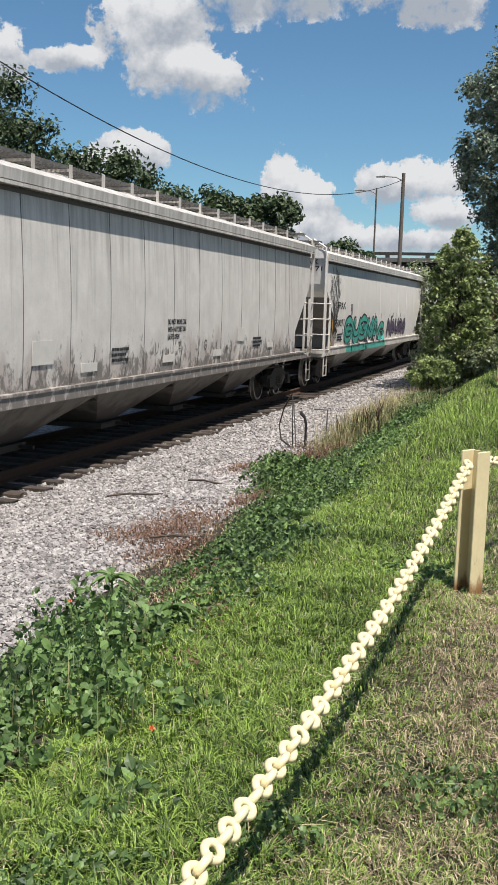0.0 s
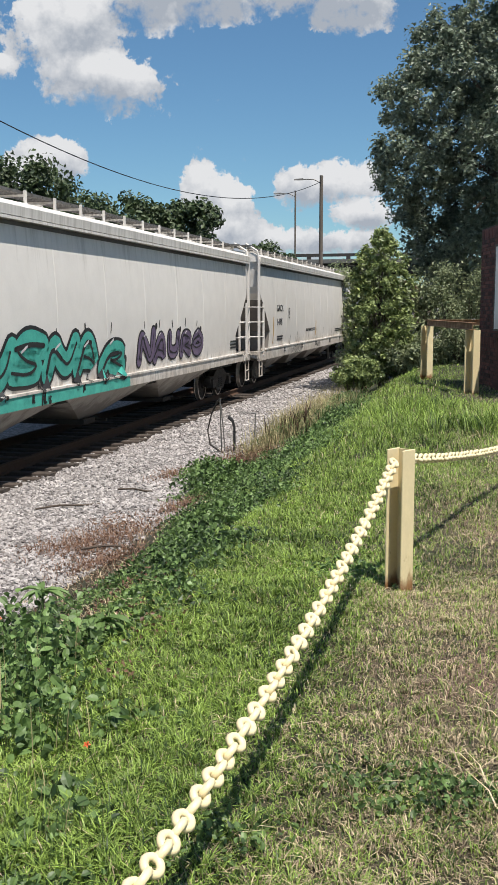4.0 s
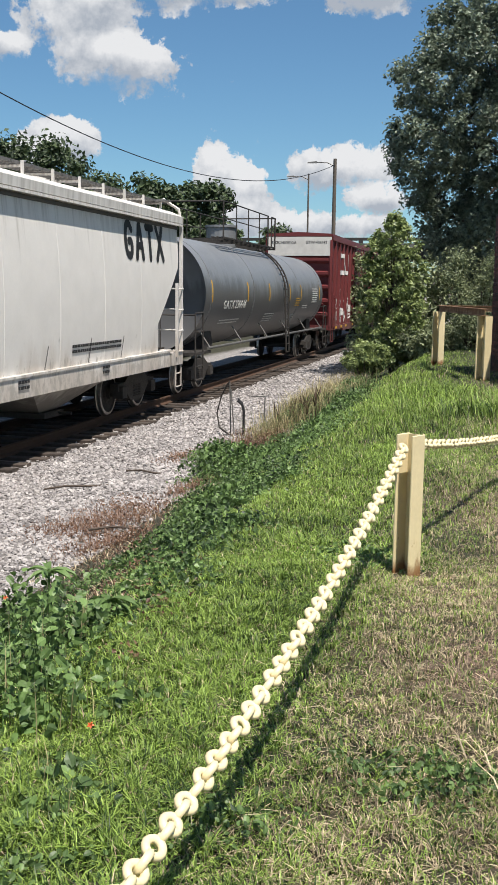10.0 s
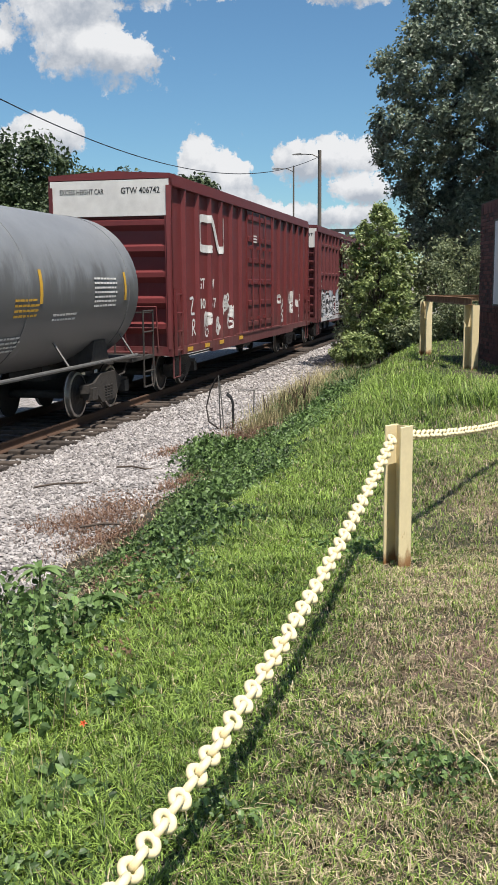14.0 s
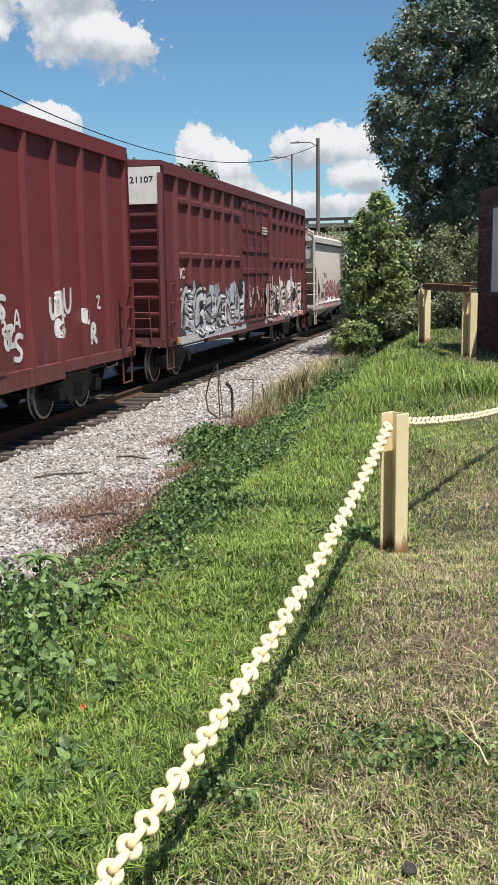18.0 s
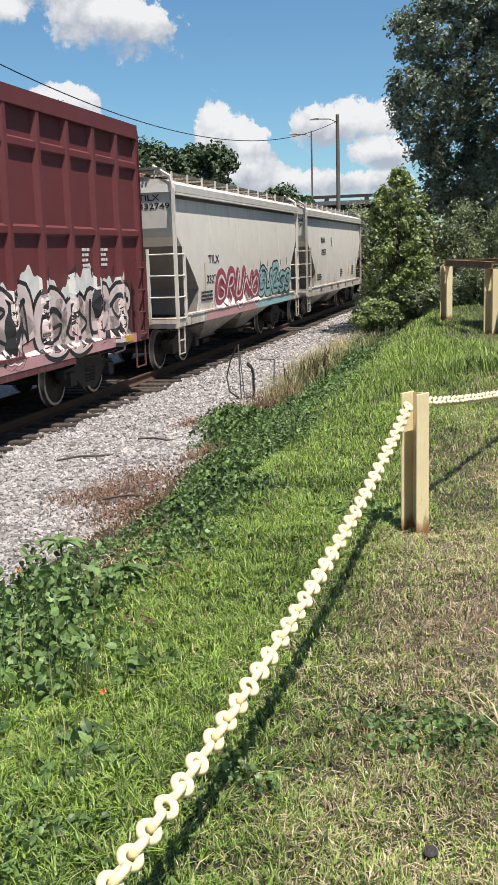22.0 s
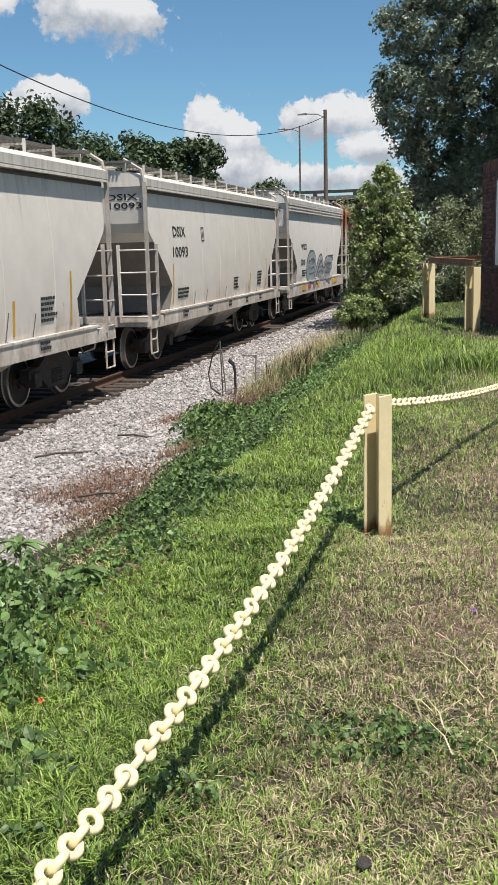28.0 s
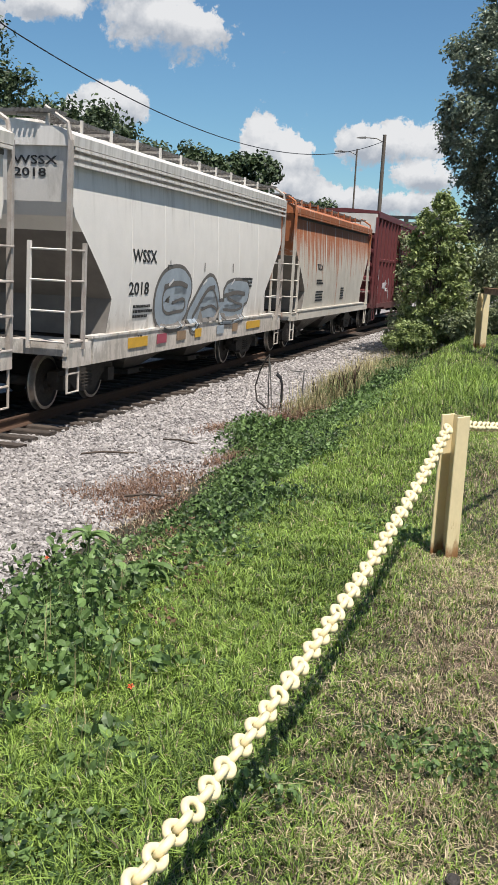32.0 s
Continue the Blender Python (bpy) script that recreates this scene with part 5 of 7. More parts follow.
spray_piece(car_g, 0.8, 1.3, 4.6, 0.95, (0, 2, 6, 4, 4), SPRAY_TEAL, BLACK_PAINT, 13, None, 0.42, 0.14)
bm = boxes((1.602, 1.606, -4.6, 0.6, 1.03, 1.235))
part("sill_spray", bm, SPRAY_PINK, car_g, "pink sprayed sill")
bm = boxes((1.602, 1.606, 0.6, 5.2, 1.03, 1.235))
part("sill_spray", bm, SPRAY_TEAL, car_g, "pale teal sprayed sill")
writing("end_lettering", "TILX\n332749", 0.18, BLACK_PAINT, car_g, end_of(LG, 4.0, 0.72, 3.62), 0.72)
small_print(car_g, -4.9, 1.5, BLACK_PAINT, 51, 3, 1.0)
# plain cream hoppers
for n, (L, y0, y1, words, number, seed) in enumerate(((14.3, 155.6, 169.9, "BRNX", "10357", 60), (13.5, 172.0, 185.5, "DSIX", "10093", 70))):
    car = hopper_car(L, HOPPER_CREAM, HOPPER_CREAM, "cream two-bay covered hopper car with black lettering", bays=2, seams=7, eave=3.98, deep=0.32, bay_paint=BAY_PALE, rails=RAIL_GREY)
    place(car, y0, y1)
    mark(car, words, -L / 2 + 1.85 + 1.2 * (n == 0), 2.92, 1.0, 0.33)
    mark(car, number, -L / 2 + 1.7 + 1.15 * (n == 0), 2.46, 1.25, 0.33)
    panel(car, -L / 2 + 4.2 + 1.2 * (n == 0), 2.82, 0.22, 0.34, BLACK_PAINT)
    writing("end_lettering", words + "\n" + number, 0.18, BLACK_PAINT, car, end_of(L, 3.98, 0.65, 3.5), 0.8)
    stripe(car, -L / 2 + 1.75, 1.4, 2.3, YELLOW_MARK, 0.05)
    stripe(car, L / 2 - 2.0, 1.4, 2.3, YELLOW_MARK, 0.06)
    stripe(car, L / 2 - 4.2, 1.35, 1.9, YELLOW_MARK, 0.07)
    small_print(car, -L / 2 + 2.1, 1.5, BLACK_PAINT, seed, 3, 0.9)
    small_print(car, L / 2 - 3.2, 1.5, BLACK_PAINT, seed + 1, 5, 0.6)
    small_print(car, 0.6, 1.5, BLACK_PAINT, seed + 2, 4, 0.5)
    streaks(car, L, seed, SEAM_AND_SHADE, 6)
    sill_text(car, L, seed + 3)
# white hopper with banded roof edge
LJ = 13.3
car_j = hopper_car(LJ, HOPPER_WHITE, HOPPER_WHITE, "white hopper car, banded roof edge, blue grey spray paint", bays=2, seams=7, lips=3, eave=4.2, deep=0.46, rails=RAIL_GREY)
place(car_j, 187.2, 200.5)
mark(car_j, "WSSX", -4.1, 2.5, 1.15, 0.32)
mark(car_j, "2018", -4.25, 1.92, 0.95, 0.32)
panel(car_j, -2.35, 2.15, 0.22, 0.32, BLACK_PAINT)
writing("end_lettering", "WSSX\n2018", 0.18, BLACK_PAINT, car_j, end_of(LJ, 4.2, 0.55, 3.72), 0.75)
spray_piece(car_j, -3.0, 1.2, 6.2, 1.2, (0, 7, 4), SPRAY_BLUE, SEAM_AND_SHADE, 14, None, 0.42, 0.1)
small_print(car_j, -4.0, 1.5, BLACK_PAINT, 81, 3, 0.9)
small_print(car_j, 2.7, 2.0, BLACK_PAINT, 82, 3, 1.0)
for k, (y, w, m) in enumerate(((-4.3, 0.9, YELLOW_MARK), (-2.9, 0.5, SPRAY_RED), (-1.8, 0.5, SPRAY_BROWN), (-0.7, 0.4, YELLOW_MARK), (0.8, 0.5, SPRAY_BLUE), (2.0, 0.4, SPRAY_BROWN), (3.2, 1.2, YELLOW_MARK))):
    panel(car_j, y, 0.98, w, 0.18, m, "sill_patch")
mark(car_j, "18", -3.9, 1.04, 0.25, 0.22)
# rust streaked hopper, and the boxcar behind it
LK = 13.4
car_k = hopper_car(LK, HOPPER_RUST, HOPPER_RUST, "hopper car with orange rust streaking down pale sides", bays=2, seams=6, eave=4.12)
place(car_k, 201.8, 215.2)
mark(car_k, "TILX", -3.4, 2.5, 0.9, 0.27)
small_print(car_k, -3.4, 2.05, BLACK_PAINT, 91, 2, 1.0)
small_print(car_k, -3.4, 1.5, BLACK_PAINT, 92, 4, 1.2)
small_print(car_k, 0.8, 1.5, BLACK_PAINT, 93, 5, 0.6)
LL = 17.9
car_l = box_car(LL, BOX_BROWN, "tall dark red boxcar with white end panel", posts=17, rails=(3.05,), door=(0.42, 0.62), end_ribs=5)
place(car_l, 217.3, 235.2)
writing("end_lettering", "EXCESS HEIGHT CAR", 0.17, BLACK_PAINT, car_l, on_end(-1.22, -LL / 2 - 0.008, 4.7), 1.1)
scribble(car_l, -7.6, 1.3, 3.6, 0.9, 12, SPRAY_SILVER, 15, 0.05)


# ---- fence and chain ----
def beam_post(height, label, m):
    """A steel channel post: two flanges and a web along one side."""
    post = tagged(new("fence_post"), label, "post", "yellow fence posts")
    for y in (-0.052, 0.042):
        part("flange", bevelled(boxes((-0.052, 0.052, y, y + 0.010, -0.1, height)), 0.003), POST_YELLOW, post)
    part("web", boxes((0.038, 0.047, -0.042, 0.042, -0.1, height - 0.004)), POST_YELLOW, post)
    post.matrix_basis = m
    return post


post_near = beam_post(0.735, "cream yellow steel beam post, rusty at its foot", pose(-0.465, 5.46, 0, 0, 0, 59))


def chain(name, a, b, sag, label, seed, lean=20):
    """Plastic links along a hanging curve."""
    thing = tagged(new(name), label, "chain", "yellow barrier chains")
    a, b = Vector(a), Vector(b)
    link_r, length, wide = 0.0108, 0.071, 0.063
    bm = bmesh.new()
    n, k = 14, 6
    ring = []
    for i in range(n):
        t = i * math.tau / n
        c = Vector((math.cos(t) * (wide / 2 - link_r), math.sin(t) * (length / 2 - link_r), 0))
        nrm = Vector((math.cos(t), math.sin(t), 0))
        ring.append([bm.verts.new(c + link_r * (math.cos(j * math.tau / k) * nrm + math.sin(j * math.tau / k) * Vector((0, 0, 1)))) for j in range(k)])
    for i in range(n):
        for j in range(k):
            bm.faces.new((ring[i][j], ring[(i + 1) % n][j], ring[(i + 1) % n][(j + 1) % k], ring[i][(j + 1) % k]))
    bmesh.ops.recalc_face_normals(bm, faces=bm.faces)
    me = bpy.data.meshes.new("link")
    bm.to_mesh(me)
    bm.free()
    me.materials.append(CHAIN_YELLOW)
    me.polygons.foreach_set("use_smooth", [True] * len(me.polygons))
    pts = [a.lerp(b, u / 400) - Vector((0, 0, 4 * sag * (u / 400) * (1 - u / 400))) for u in range(401)]
    rng = random.Random(seed)
    run, i = 0.0, 0
    step = length - 2 * link_r - 0.002
    for p, q in zip(pts, pts[1:]):
        run += (q - p).length
        if run >= step:
            run -= step
            i += 1
            way = (q - p).normalized()
            rot = way.to_track_quat("Y", "Z").to_matrix().to_4x4()
            link = part_of("link", me, None, thing)
            link.matrix_basis = Matrix.Translation(q) @ rot @ pose(0, 0, 0, 0, (lean if i % 2 else lean + 90) + rng.uniform(-9, 9), 0)
    return thing


chain("barrier_chain", (-0.487, 5.42, 0.69), (-0.946, -1.9, 0.69), 0.425, "cream yellow plastic chain hanging from a steel post", 1, -38)
chain("barrier_chain", (-0.45, 5.50, 0.68), (1.75, 16.6, 0.72), 0.40, "cream yellow plastic chain slung between posts", 2)
copy_thing(post_near, pose(-0.96, -1.98, 0, 0, 0, 54))
copy_thing(post_near, pose(1.78, 16.68, 0, 0, 0, 54))

# ---- far poles, cable, overpass ----


def pole(name, x, y, z0, z1, r, label, arm):
    thing = tagged(new(name), label, "pole")
    bm = bmesh.new()
    tube(bm, (0, 0, z0), (0, 0, z1), r, 12, r * 0.72)
    part("shaft", bm, POLE_WOOD, thing)
    if arm:
        bm = bmesh.new()
        pipe(bm, [(0, 0, z1 - 0.5), (-0.5, 0, z1 - 0.25), (-1.3, 0, z1 - 0.2)], 0.035, 6)
        part("arm", bm, GRATING, thing)
        bm = bmesh.new()
        loft(bm, [[(-1.25, -0.12, z1 - 0.26), (-1.25, 0.12, z1 - 0.26), (-1.25, 0.1, z1 - 0.14), (-1.25, -0.1, z1 - 0.14)], [(-1.85, -0.08, z1 - 0.25), (-1.85, 0.08, z1 - 0.25), (-1.85, 0.05, z1 - 0.18), (-1.85, -0.05, z1 - 0.18)]])
        part("lamp_head", bm, GRATING, thing)
    thing.matrix_basis = pose(x, y, 0)
    return thing


pole("street_lamp", -11.7, 68, -2, 10.25, 0.16, "tall wooden pole with a street lamp arm", True)
pole("light_mast", -16.85, 85, -2, 11.3, 0.09, "thin grey light mast before the overpass", True)


def hanging_cable(a, b, sag, r=0.02):
    a, b = Vector(a), Vector(b)
    bm = bmesh.new()
    pipe(bm, [a.lerp(b, u / 60) - Vector((0, 0, 4 * sag * (u / 60) * (1 - u / 60))) for u in range(61)], r, 6)
    return tagged(part("overhead_cable", bm, CABLE, None, smooth=True), "black overhead cable sagging across the sky", "cable")


hanging_cable((-11.7, 68, 9.86), (-16.9, 16, 9.9), 3.2)


def overpass():
    thing = tagged(new("overpass_bridge"), "concrete road overpass with steel railing above the railway", "bridge", kind="structure")
    part("deck", boxes((-400, 390, 136.8, 154.8, 7.63, 7.94)), CONCRETE, thing)
    for y in (137.5, 142.6, 148.0, 153.4):
        bm = boxes((-400, 390, y - 0.03, y + 0.03, 6.28, 7.63), (-400, 390, y - 0.3, y + 0.3, 6.2, 6.28))
        part("girder", bm, GIRDER, thing)
    part("parapet", boxes((-400, 390, 136.4, 136.78, 7.54, 8.08)), CONCRETE, thing)
    part("railing", boxes((-400, 390, 136.5, 136.72, 8.44, 8.84)), GIRDER, thing)
    for i in range(112):
        x = -306 + i * 5.4
        part("railing_post", boxes((x - 0.28, x + 0.28, 136.46, 136.76, 8.08, 8.44)), GIRDER, thing)
    for x in (-187, -148, -108, -68, -34, 7, 43, 83, 122, 162):
        bm = bmesh.new()
        tube(bm, (x, 145.8, -2.5), (x, 145.8, 5.3), 0.8, 16)
        box(bm, x - 1.2, x + 1.2, 137.3, 153.9, 5.1, 6.195)
        part("pier", bm, CONCRETE, thing)
    return thing


overpass()

VEHICLES = []


def wheels_under(car, at, w):
    for px in at:
        for sy in (-1, 1):
            bm = bmesh.new()
            tube(bm, (px, sy * (w - 0.2), 0.34), (px, sy * (w + 0.01), 0.34), 0.34, 16)
            part("wheel", bm, CABLE, car)


def road_car(paint, label, length, high, lane, x, pace):
    """A car: lower body, glazed cabin, roof and pillars."""
    car = tagged(new("road_car"), label, "car", "traffic on the overpass")
    h, w = length / 2, 0.9
    bm = extruded(bmesh.new(), [(-h, 0.35), (h, 0.35), (h, 0.75), (h - 0.15, 0.9), (h * 0.45, 0.98), (-h + 0.1, 0.98), (-h, 0.8)], "y", -w, w)
    bmesh.ops.recalc_face_normals(bm, faces=bm.faces)
    part("body", bevelled(bm, 0.04), paint, car)
    bm = loft(bmesh.new(), [[(-h + 0.1, -w + 0.05, 0.97), (h * 0.45, -w + 0.05, 0.97), (h * 0.45, w - 0.05, 0.97), (-h + 0.1, w - 0.05, 0.97)], [(-h + 0.3, -w + 0.16, high - 0.1), (h * 0.1, -w + 0.16, high - 0.1), (h * 0.1, w - 0.16, high - 0.1), (-h + 0.3, w - 0.16, high - 0.1)]])
    part("cabin_glass", bm, BLACK_PAINT, car, "dark tinted glass")
    part("roof", bevelled(boxes((-h + 0.26, h * 0.12, -w + 0.12, w - 0.12, high - 0.1, high)), 0.03), paint, car)
    for px in (-h + 0.2, -h * 0.35, h * 0.3):
        for sy in (-1, 1):
            bm = loft(bmesh.new(), [[(px - 0.06, sy * (w - 0.04), 0.97), (px + 0.06, sy * (w - 0.04), 0.97), (px + 0.06, sy * (w - 0.09), 0.97), (px - 0.06, sy * (w - 0.09), 0.97)], [(px * 0.85 - 0.05, sy * (w - 0.135), high - 0.09), (px * 0.85 + 0.05, sy * (w - 0.135), high - 0.09), (px * 0.85 + 0.05, sy * (w - 0.18), high - 0.09), (px * 0.85 - 0.05, sy * (w - 0.18), high - 0.09)]])
            bmesh.ops.recalc_face_normals(bm, faces=bm.faces)
            part("pillar", bm, paint, car)
    wheels_under(car, (-h + 0.85, h - 0.85), w)
    VEHICLES.append((car, lane, x, pace))


def minibus(paint, label, length, high, lane, x, pace):
    """A passenger van: boxy body with a raked nose and a row of dark side windows."""
    car = tagged(new("minibus"), label, "minibus", "traffic on the overpass")
    h, w = length / 2, 1.0
    bm = extruded(bmesh.new(), [(-h, 0.4), (h, 0.4), (h, 1.0), (h - 0.12, 1.15), (h - 0.5, high - 0.2), (h - 0.75, high), (-h + 0.12, high), (-h, high - 0.15)], "y", -w, w)
    bmesh.ops.recalc_face_normals(bm, faces=bm.faces)
    part("body", bevelled(bm, 0.06), paint, car)
    for sy in (-1, 1):
        for k in range(4):
            a = -h + 0.35 + k * (length - 1.5) / 4
            part("side_window", boxes((a, a + (length - 1.5) / 4 - 0.16, *sorted((sy * w, sy * (w + 0.012))), 1.2, high - 0.32)), BLACK_PAINT, car, "dark tinted glass")
    bm = extruded(bmesh.new(), [(h - 0.13, 1.2), (h - 0.11, 1.2), (h - 0.44, high - 0.24), (h - 0.48, high - 0.24)], "y", -w + 0.12, w - 0.12)
    bmesh.ops.recalc_face_normals(bm, faces=bm.faces)
    part("windscreen", bm, BLACK_PAINT, car, "dark tinted glass")
    wheels_under(car, (-h + 1.0, h - 0.9), w)
    VEHICLES.append((car, lane, x, pace))


# where each one is at 29.2 s, and its speed along x
minibus(END_PAINT, "white minibus with dark windows crossing the overpass", 5.9, 2.35, 148.5, -26.1, -12.0)
road_car(STEEL_DARK, "dark road car crossing the overpass", 4.5, 1.6, 141.5, -20.8, 11.5)


# ---- trees and shrubs ----
def leaf_cloud(name, centres, count, size, mat, parent, label="", seed=0, flat=0.5, aspect=1.6, squash=0.85, inner=0.35, loose=0.0):
    """Many small folded leaves scattered through clumps (x, y, z, radius)."""
    rng = np.random.default_rng(seed)
    c = np.array(centres)
    pick = rng.choice(len(c), count, p=c[:, 3] ** 2 / (c[:, 3] ** 2).sum())
    d = rng.normal(size=(count, 3))
    d /= np.linalg.norm(d, axis=1)[:, None]
    rad = c[pick, 3] * rng.uniform(inner, 1.05, count) ** 0.6
    if loose:
        rad = c[pick, 3] * np.minimum(np.abs(rng.normal(size=count)) * loose, 1.15)
    pos = c[pick, :3] + d * rad[:, None] * np.array([1, 1, squash])
    nrm = d * 0.7 + rng.normal(size=(count, 3)) * 0.6 + np.array([0, 0, flat])
    return leaves(name, pos, nrm, size * rng.uniform(0.6, 1.4, count), mat, parent, label, rng, aspect)


def leaves(name, pos, nrm, size, mat, parent, label, rng, aspect=1.6):
    """Pointed leaves, each folded along its midrib."""
    count = len(pos)
    nrm = nrm / np.linalg.norm(nrm, axis=1)[:, None]
    t = np.cross(nrm, rng.normal(size=(count, 3)))
    t /= np.linalg.norm(t, axis=1)[:, None]
    b = np.cross(nrm, t)
    s = size[:, None]
    base, tip = pos - t * s * aspect / 2, pos + t * s * aspect / 2 - nrm * s * 0.15
    v = np.stack([base, pos - t * s * 0.12 + b * s * 0.5 + nrm * s * 0.14, tip, pos - t * s * 0.12 - b * s * 0.5 + nrm * s * 0.14], 1).reshape(-1, 3)
    i = np.arange(count)[:, None] * 4
    f = np.concatenate([i + np.array([[0, 2, 1]]), i + np.array([[0, 3, 2]])])
    return raw(name, v.tolist(), f.tolist(), mat, parent, label)


def ovate(name, pos, nrm, size, mat, parent, label, rng, aspect=1.4):
    """Broad rounded leaves with a point, creased along the midrib and drooping at the tip."""
    count = len(pos)
    nrm = nrm / np.linalg.norm(nrm, axis=1)[:, None]
    t = np.cross(nrm, rng.normal(size=(count, 3)))
    t /= np.linalg.norm(t, axis=1)[:, None]
    b = np.cross(nrm, t)
    s = size[:, None]

    def at(u, v, h):
        return pos + (t * u * aspect + b * v + nrm * h) * s

    v = np.stack([at(-0.5, 0, 0), at(0.02, 0, 0.02), at(0.55, 0, -0.16), at(-0.36, 0.34, 0.07), at(0.02, 0.46, 0.10), at(0.34, 0.22, 0.0), at(-0.36, -0.34, 0.07), at(0.02, -0.46, 0.10), at(0.34, -0.22, 0.0)], 1).reshape(-1, 3)
    i = np.arange(count)[:, None] * 9
    f = np.concatenate([i + np.array([q]) for q in ((0, 1, 4, 3), (1, 2, 5, 4), (0, 6, 7, 1), (1, 7, 8, 2))])
    return raw(name, v.tolist(), f.tolist(), mat, parent, label)


def revolved(rng, n, x, y, profile, r0, r1, ground=0.0):
    """Clumps filling a crown whose radius is given by height: (z, radius) rows."""
    zs, rs = [p[0] for p in profile], [p[1] for p in profile]
    out = []
    while len(out) < n:
        z = rng.uniform(zs[0], zs[-1])
        big = float(np.interp(z, zs, rs))
        if rng.random() > big / max(rs):
            continue
        r = rng.uniform(r0, r1)
        d, a = max(0.0, big - r * 0.8) * rng.random() ** 0.42, rng.uniform(0, math.tau)
        out.append((x + d * math.cos(a), y + d * math.sin(a), z, r))
    return out


def clumps(rng, n, cx, cy, cz, rx, ry, rz, r0, r1):
    out = []
    for _ in range(n):
        d = Vector((rng.gauss(0, 1), rng.gauss(0, 1), rng.gauss(0, 1))).normalized() * (rng.random() ** 0.4)
        out.append((cx + d.x * rx, cy + d.y * ry, cz + d.z * rz, rng.uniform(r0, r1)))
    return out


def tree(name, x, y, height, spread, crown_low, mat, count, size, label, seed, trunk_r=0.3, n=46, r=(0.16, 0.36), ground=None, cone=0.0, limbs=16, crown=None, flat=0.5, aspect=1.6):
    """Trunk, limbs and a crown of leaf clumps; cone narrows the crown towards its top."""
    rng = random.Random(seed)
    z0 = ground_z(x, y) if ground is None else ground
    thing = tagged(new(name), label, "tree")
    top = z0 + height
    cz, rz = (z0 + crown_low + top) / 2, (top - z0 - crown_low) / 2
    cs = []
    for c in clumps(rng, n, x, y, cz, spread, spread, rz, r[0] * spread, r[1] * spread):
        k = 1 - cone * max(0.0, (c[2] - cz) / rz)
        cs.append((x + (c[0] - x) * k, y + (c[1] - y) * k, c[2], c[3] * (0.6 + 0.4 * k)))
    if crown:
        cs = revolved(rng, n, x, y, crown, r[0], r[1])
    bm = bmesh.new()
    pts = [Vector((x, y, z0 - 0.3))]
    for k in range(1, 6):
        pts.append(Vector((x + rng.uniform(-0.1, 0.1) * k * trunk_r * 2, y + rng.uniform(-0.1, 0.1) * k * trunk_r * 2, z0 + height * 0.8 * k / 5)))
    for k, (p, q) in enumerate(zip(pts, pts[1:])):
        tube(bm, p, q, trunk_r * (1 - k * 0.17), 9, trunk_r * (1 - (k + 1) * 0.17))
    for c in rng.sample(cs, min(len(cs), limbs)):
        p = pts[rng.randint(1, 4)]
        mid = p.lerp(Vector(c[:3]), 0.5) + Vector((0, 0, rng.uniform(0, 0.4)))
        tube(bm, p, mid, trunk_r * 0.35, 6, trunk_r * 0.2)
        tube(bm, mid, c[:3], trunk_r * 0.2, 6, trunk_r * 0.06)
    part("trunk", bm, BARK, thing)
    leaf_cloud("crown", cs, count, size, mat, thing, seed=seed, flat=flat, aspect=aspect, loose=0.8)
    return thing


def shrub(name, cs, mat, count, size, label, seed, category="shrub", stems=6):
    thing = tagged(new(name), label, category)
    rng = random.Random(seed)
    bm = bmesh.new()
    x = sum(c[0] for c in cs) / len(cs)
    y = sum(c[1] for c in cs) / len(cs)
    z = ground_z(x, y)
    for c in rng.sample(cs, min(stems, len(cs))):
        foot = Vector((x + (c[0] - x) * 0.3, y + (c[1] - y) * 0.3, z - 0.1))
        tube(bm, foot, c[:3], 0.02, 5, 0.006)
    part("stems", bm, BARK, thing)
    leaf_cloud("foliage", cs, count, size, mat, thing, seed=seed, loose=0.75)
    return thing


OAK_CROWN = ((1.9, 3.2), (2.6, 4.6), (3.6, 5.0), (4.4, 5.2), (4.9, 5.6), (5.5, 6.0), (6.3, 6.2), (7.1, 6.05), (8.2, 5.8), (9.3, 5.1), (10.5, 4.2), (11.3, 3.7), (13.0, 2.5), (15.0, 0.8))
tree("oak_tree", 1.6, 34, 14.4, 5.9, 1.6, OAK_LEAF, 300000, 0.078, "large dark green oak tree behind the brick sign wall", 3, 0.42, 1500, (0.18, 0.46), limbs=50, crown=OAK_CROWN, flat=0.7)
tree("pine_tree", 5.8, 39, 17, 4.0, 3.0, OAK_LEAF, 18000, 0.17, "tall dark tree behind the oak", 8, 0.35, 60, (0.14, 0.28), cone=0.5)
YOUNG_CROWN = ((-0.5, 0.8), (0.3, 1.05), (1.1, 1.08), (1.9, 0.98), (2.6, 0.8), (3.1, 0.52), (3.5, 0.2))
tree("young_tree", -3.05, 27.4, 4.3, 0.86, 0.2, SHRUB_LEAF, 19000, 0.062, "slim bushy young tree beside the ballast", 5, 0.045, 420, (0.06, 0.18), limbs=36, crown=YOUNG_CROWN, flat=0.8, aspect=1.9)
rng = random.Random(11)
shrub("hedge_shrub", clumps(rng, 60, -0.85, 27.2, 1.2, 1.25, 0.8, 1.5, 0.2, 0.42), HEDGE_LEAF, 22000, 0.042, "grey green willowy shrub under the oak", 31, stems=30)
shrub("hedge_shrub", clumps(rng, 36, 1.3, 27.8, 1.3, 1.3, 0.8, 1.5, 0.25, 0.5), HEDGE_LEAF, 9000, 0.05, "grey green willowy shrub under the oak", 32, stems=20)
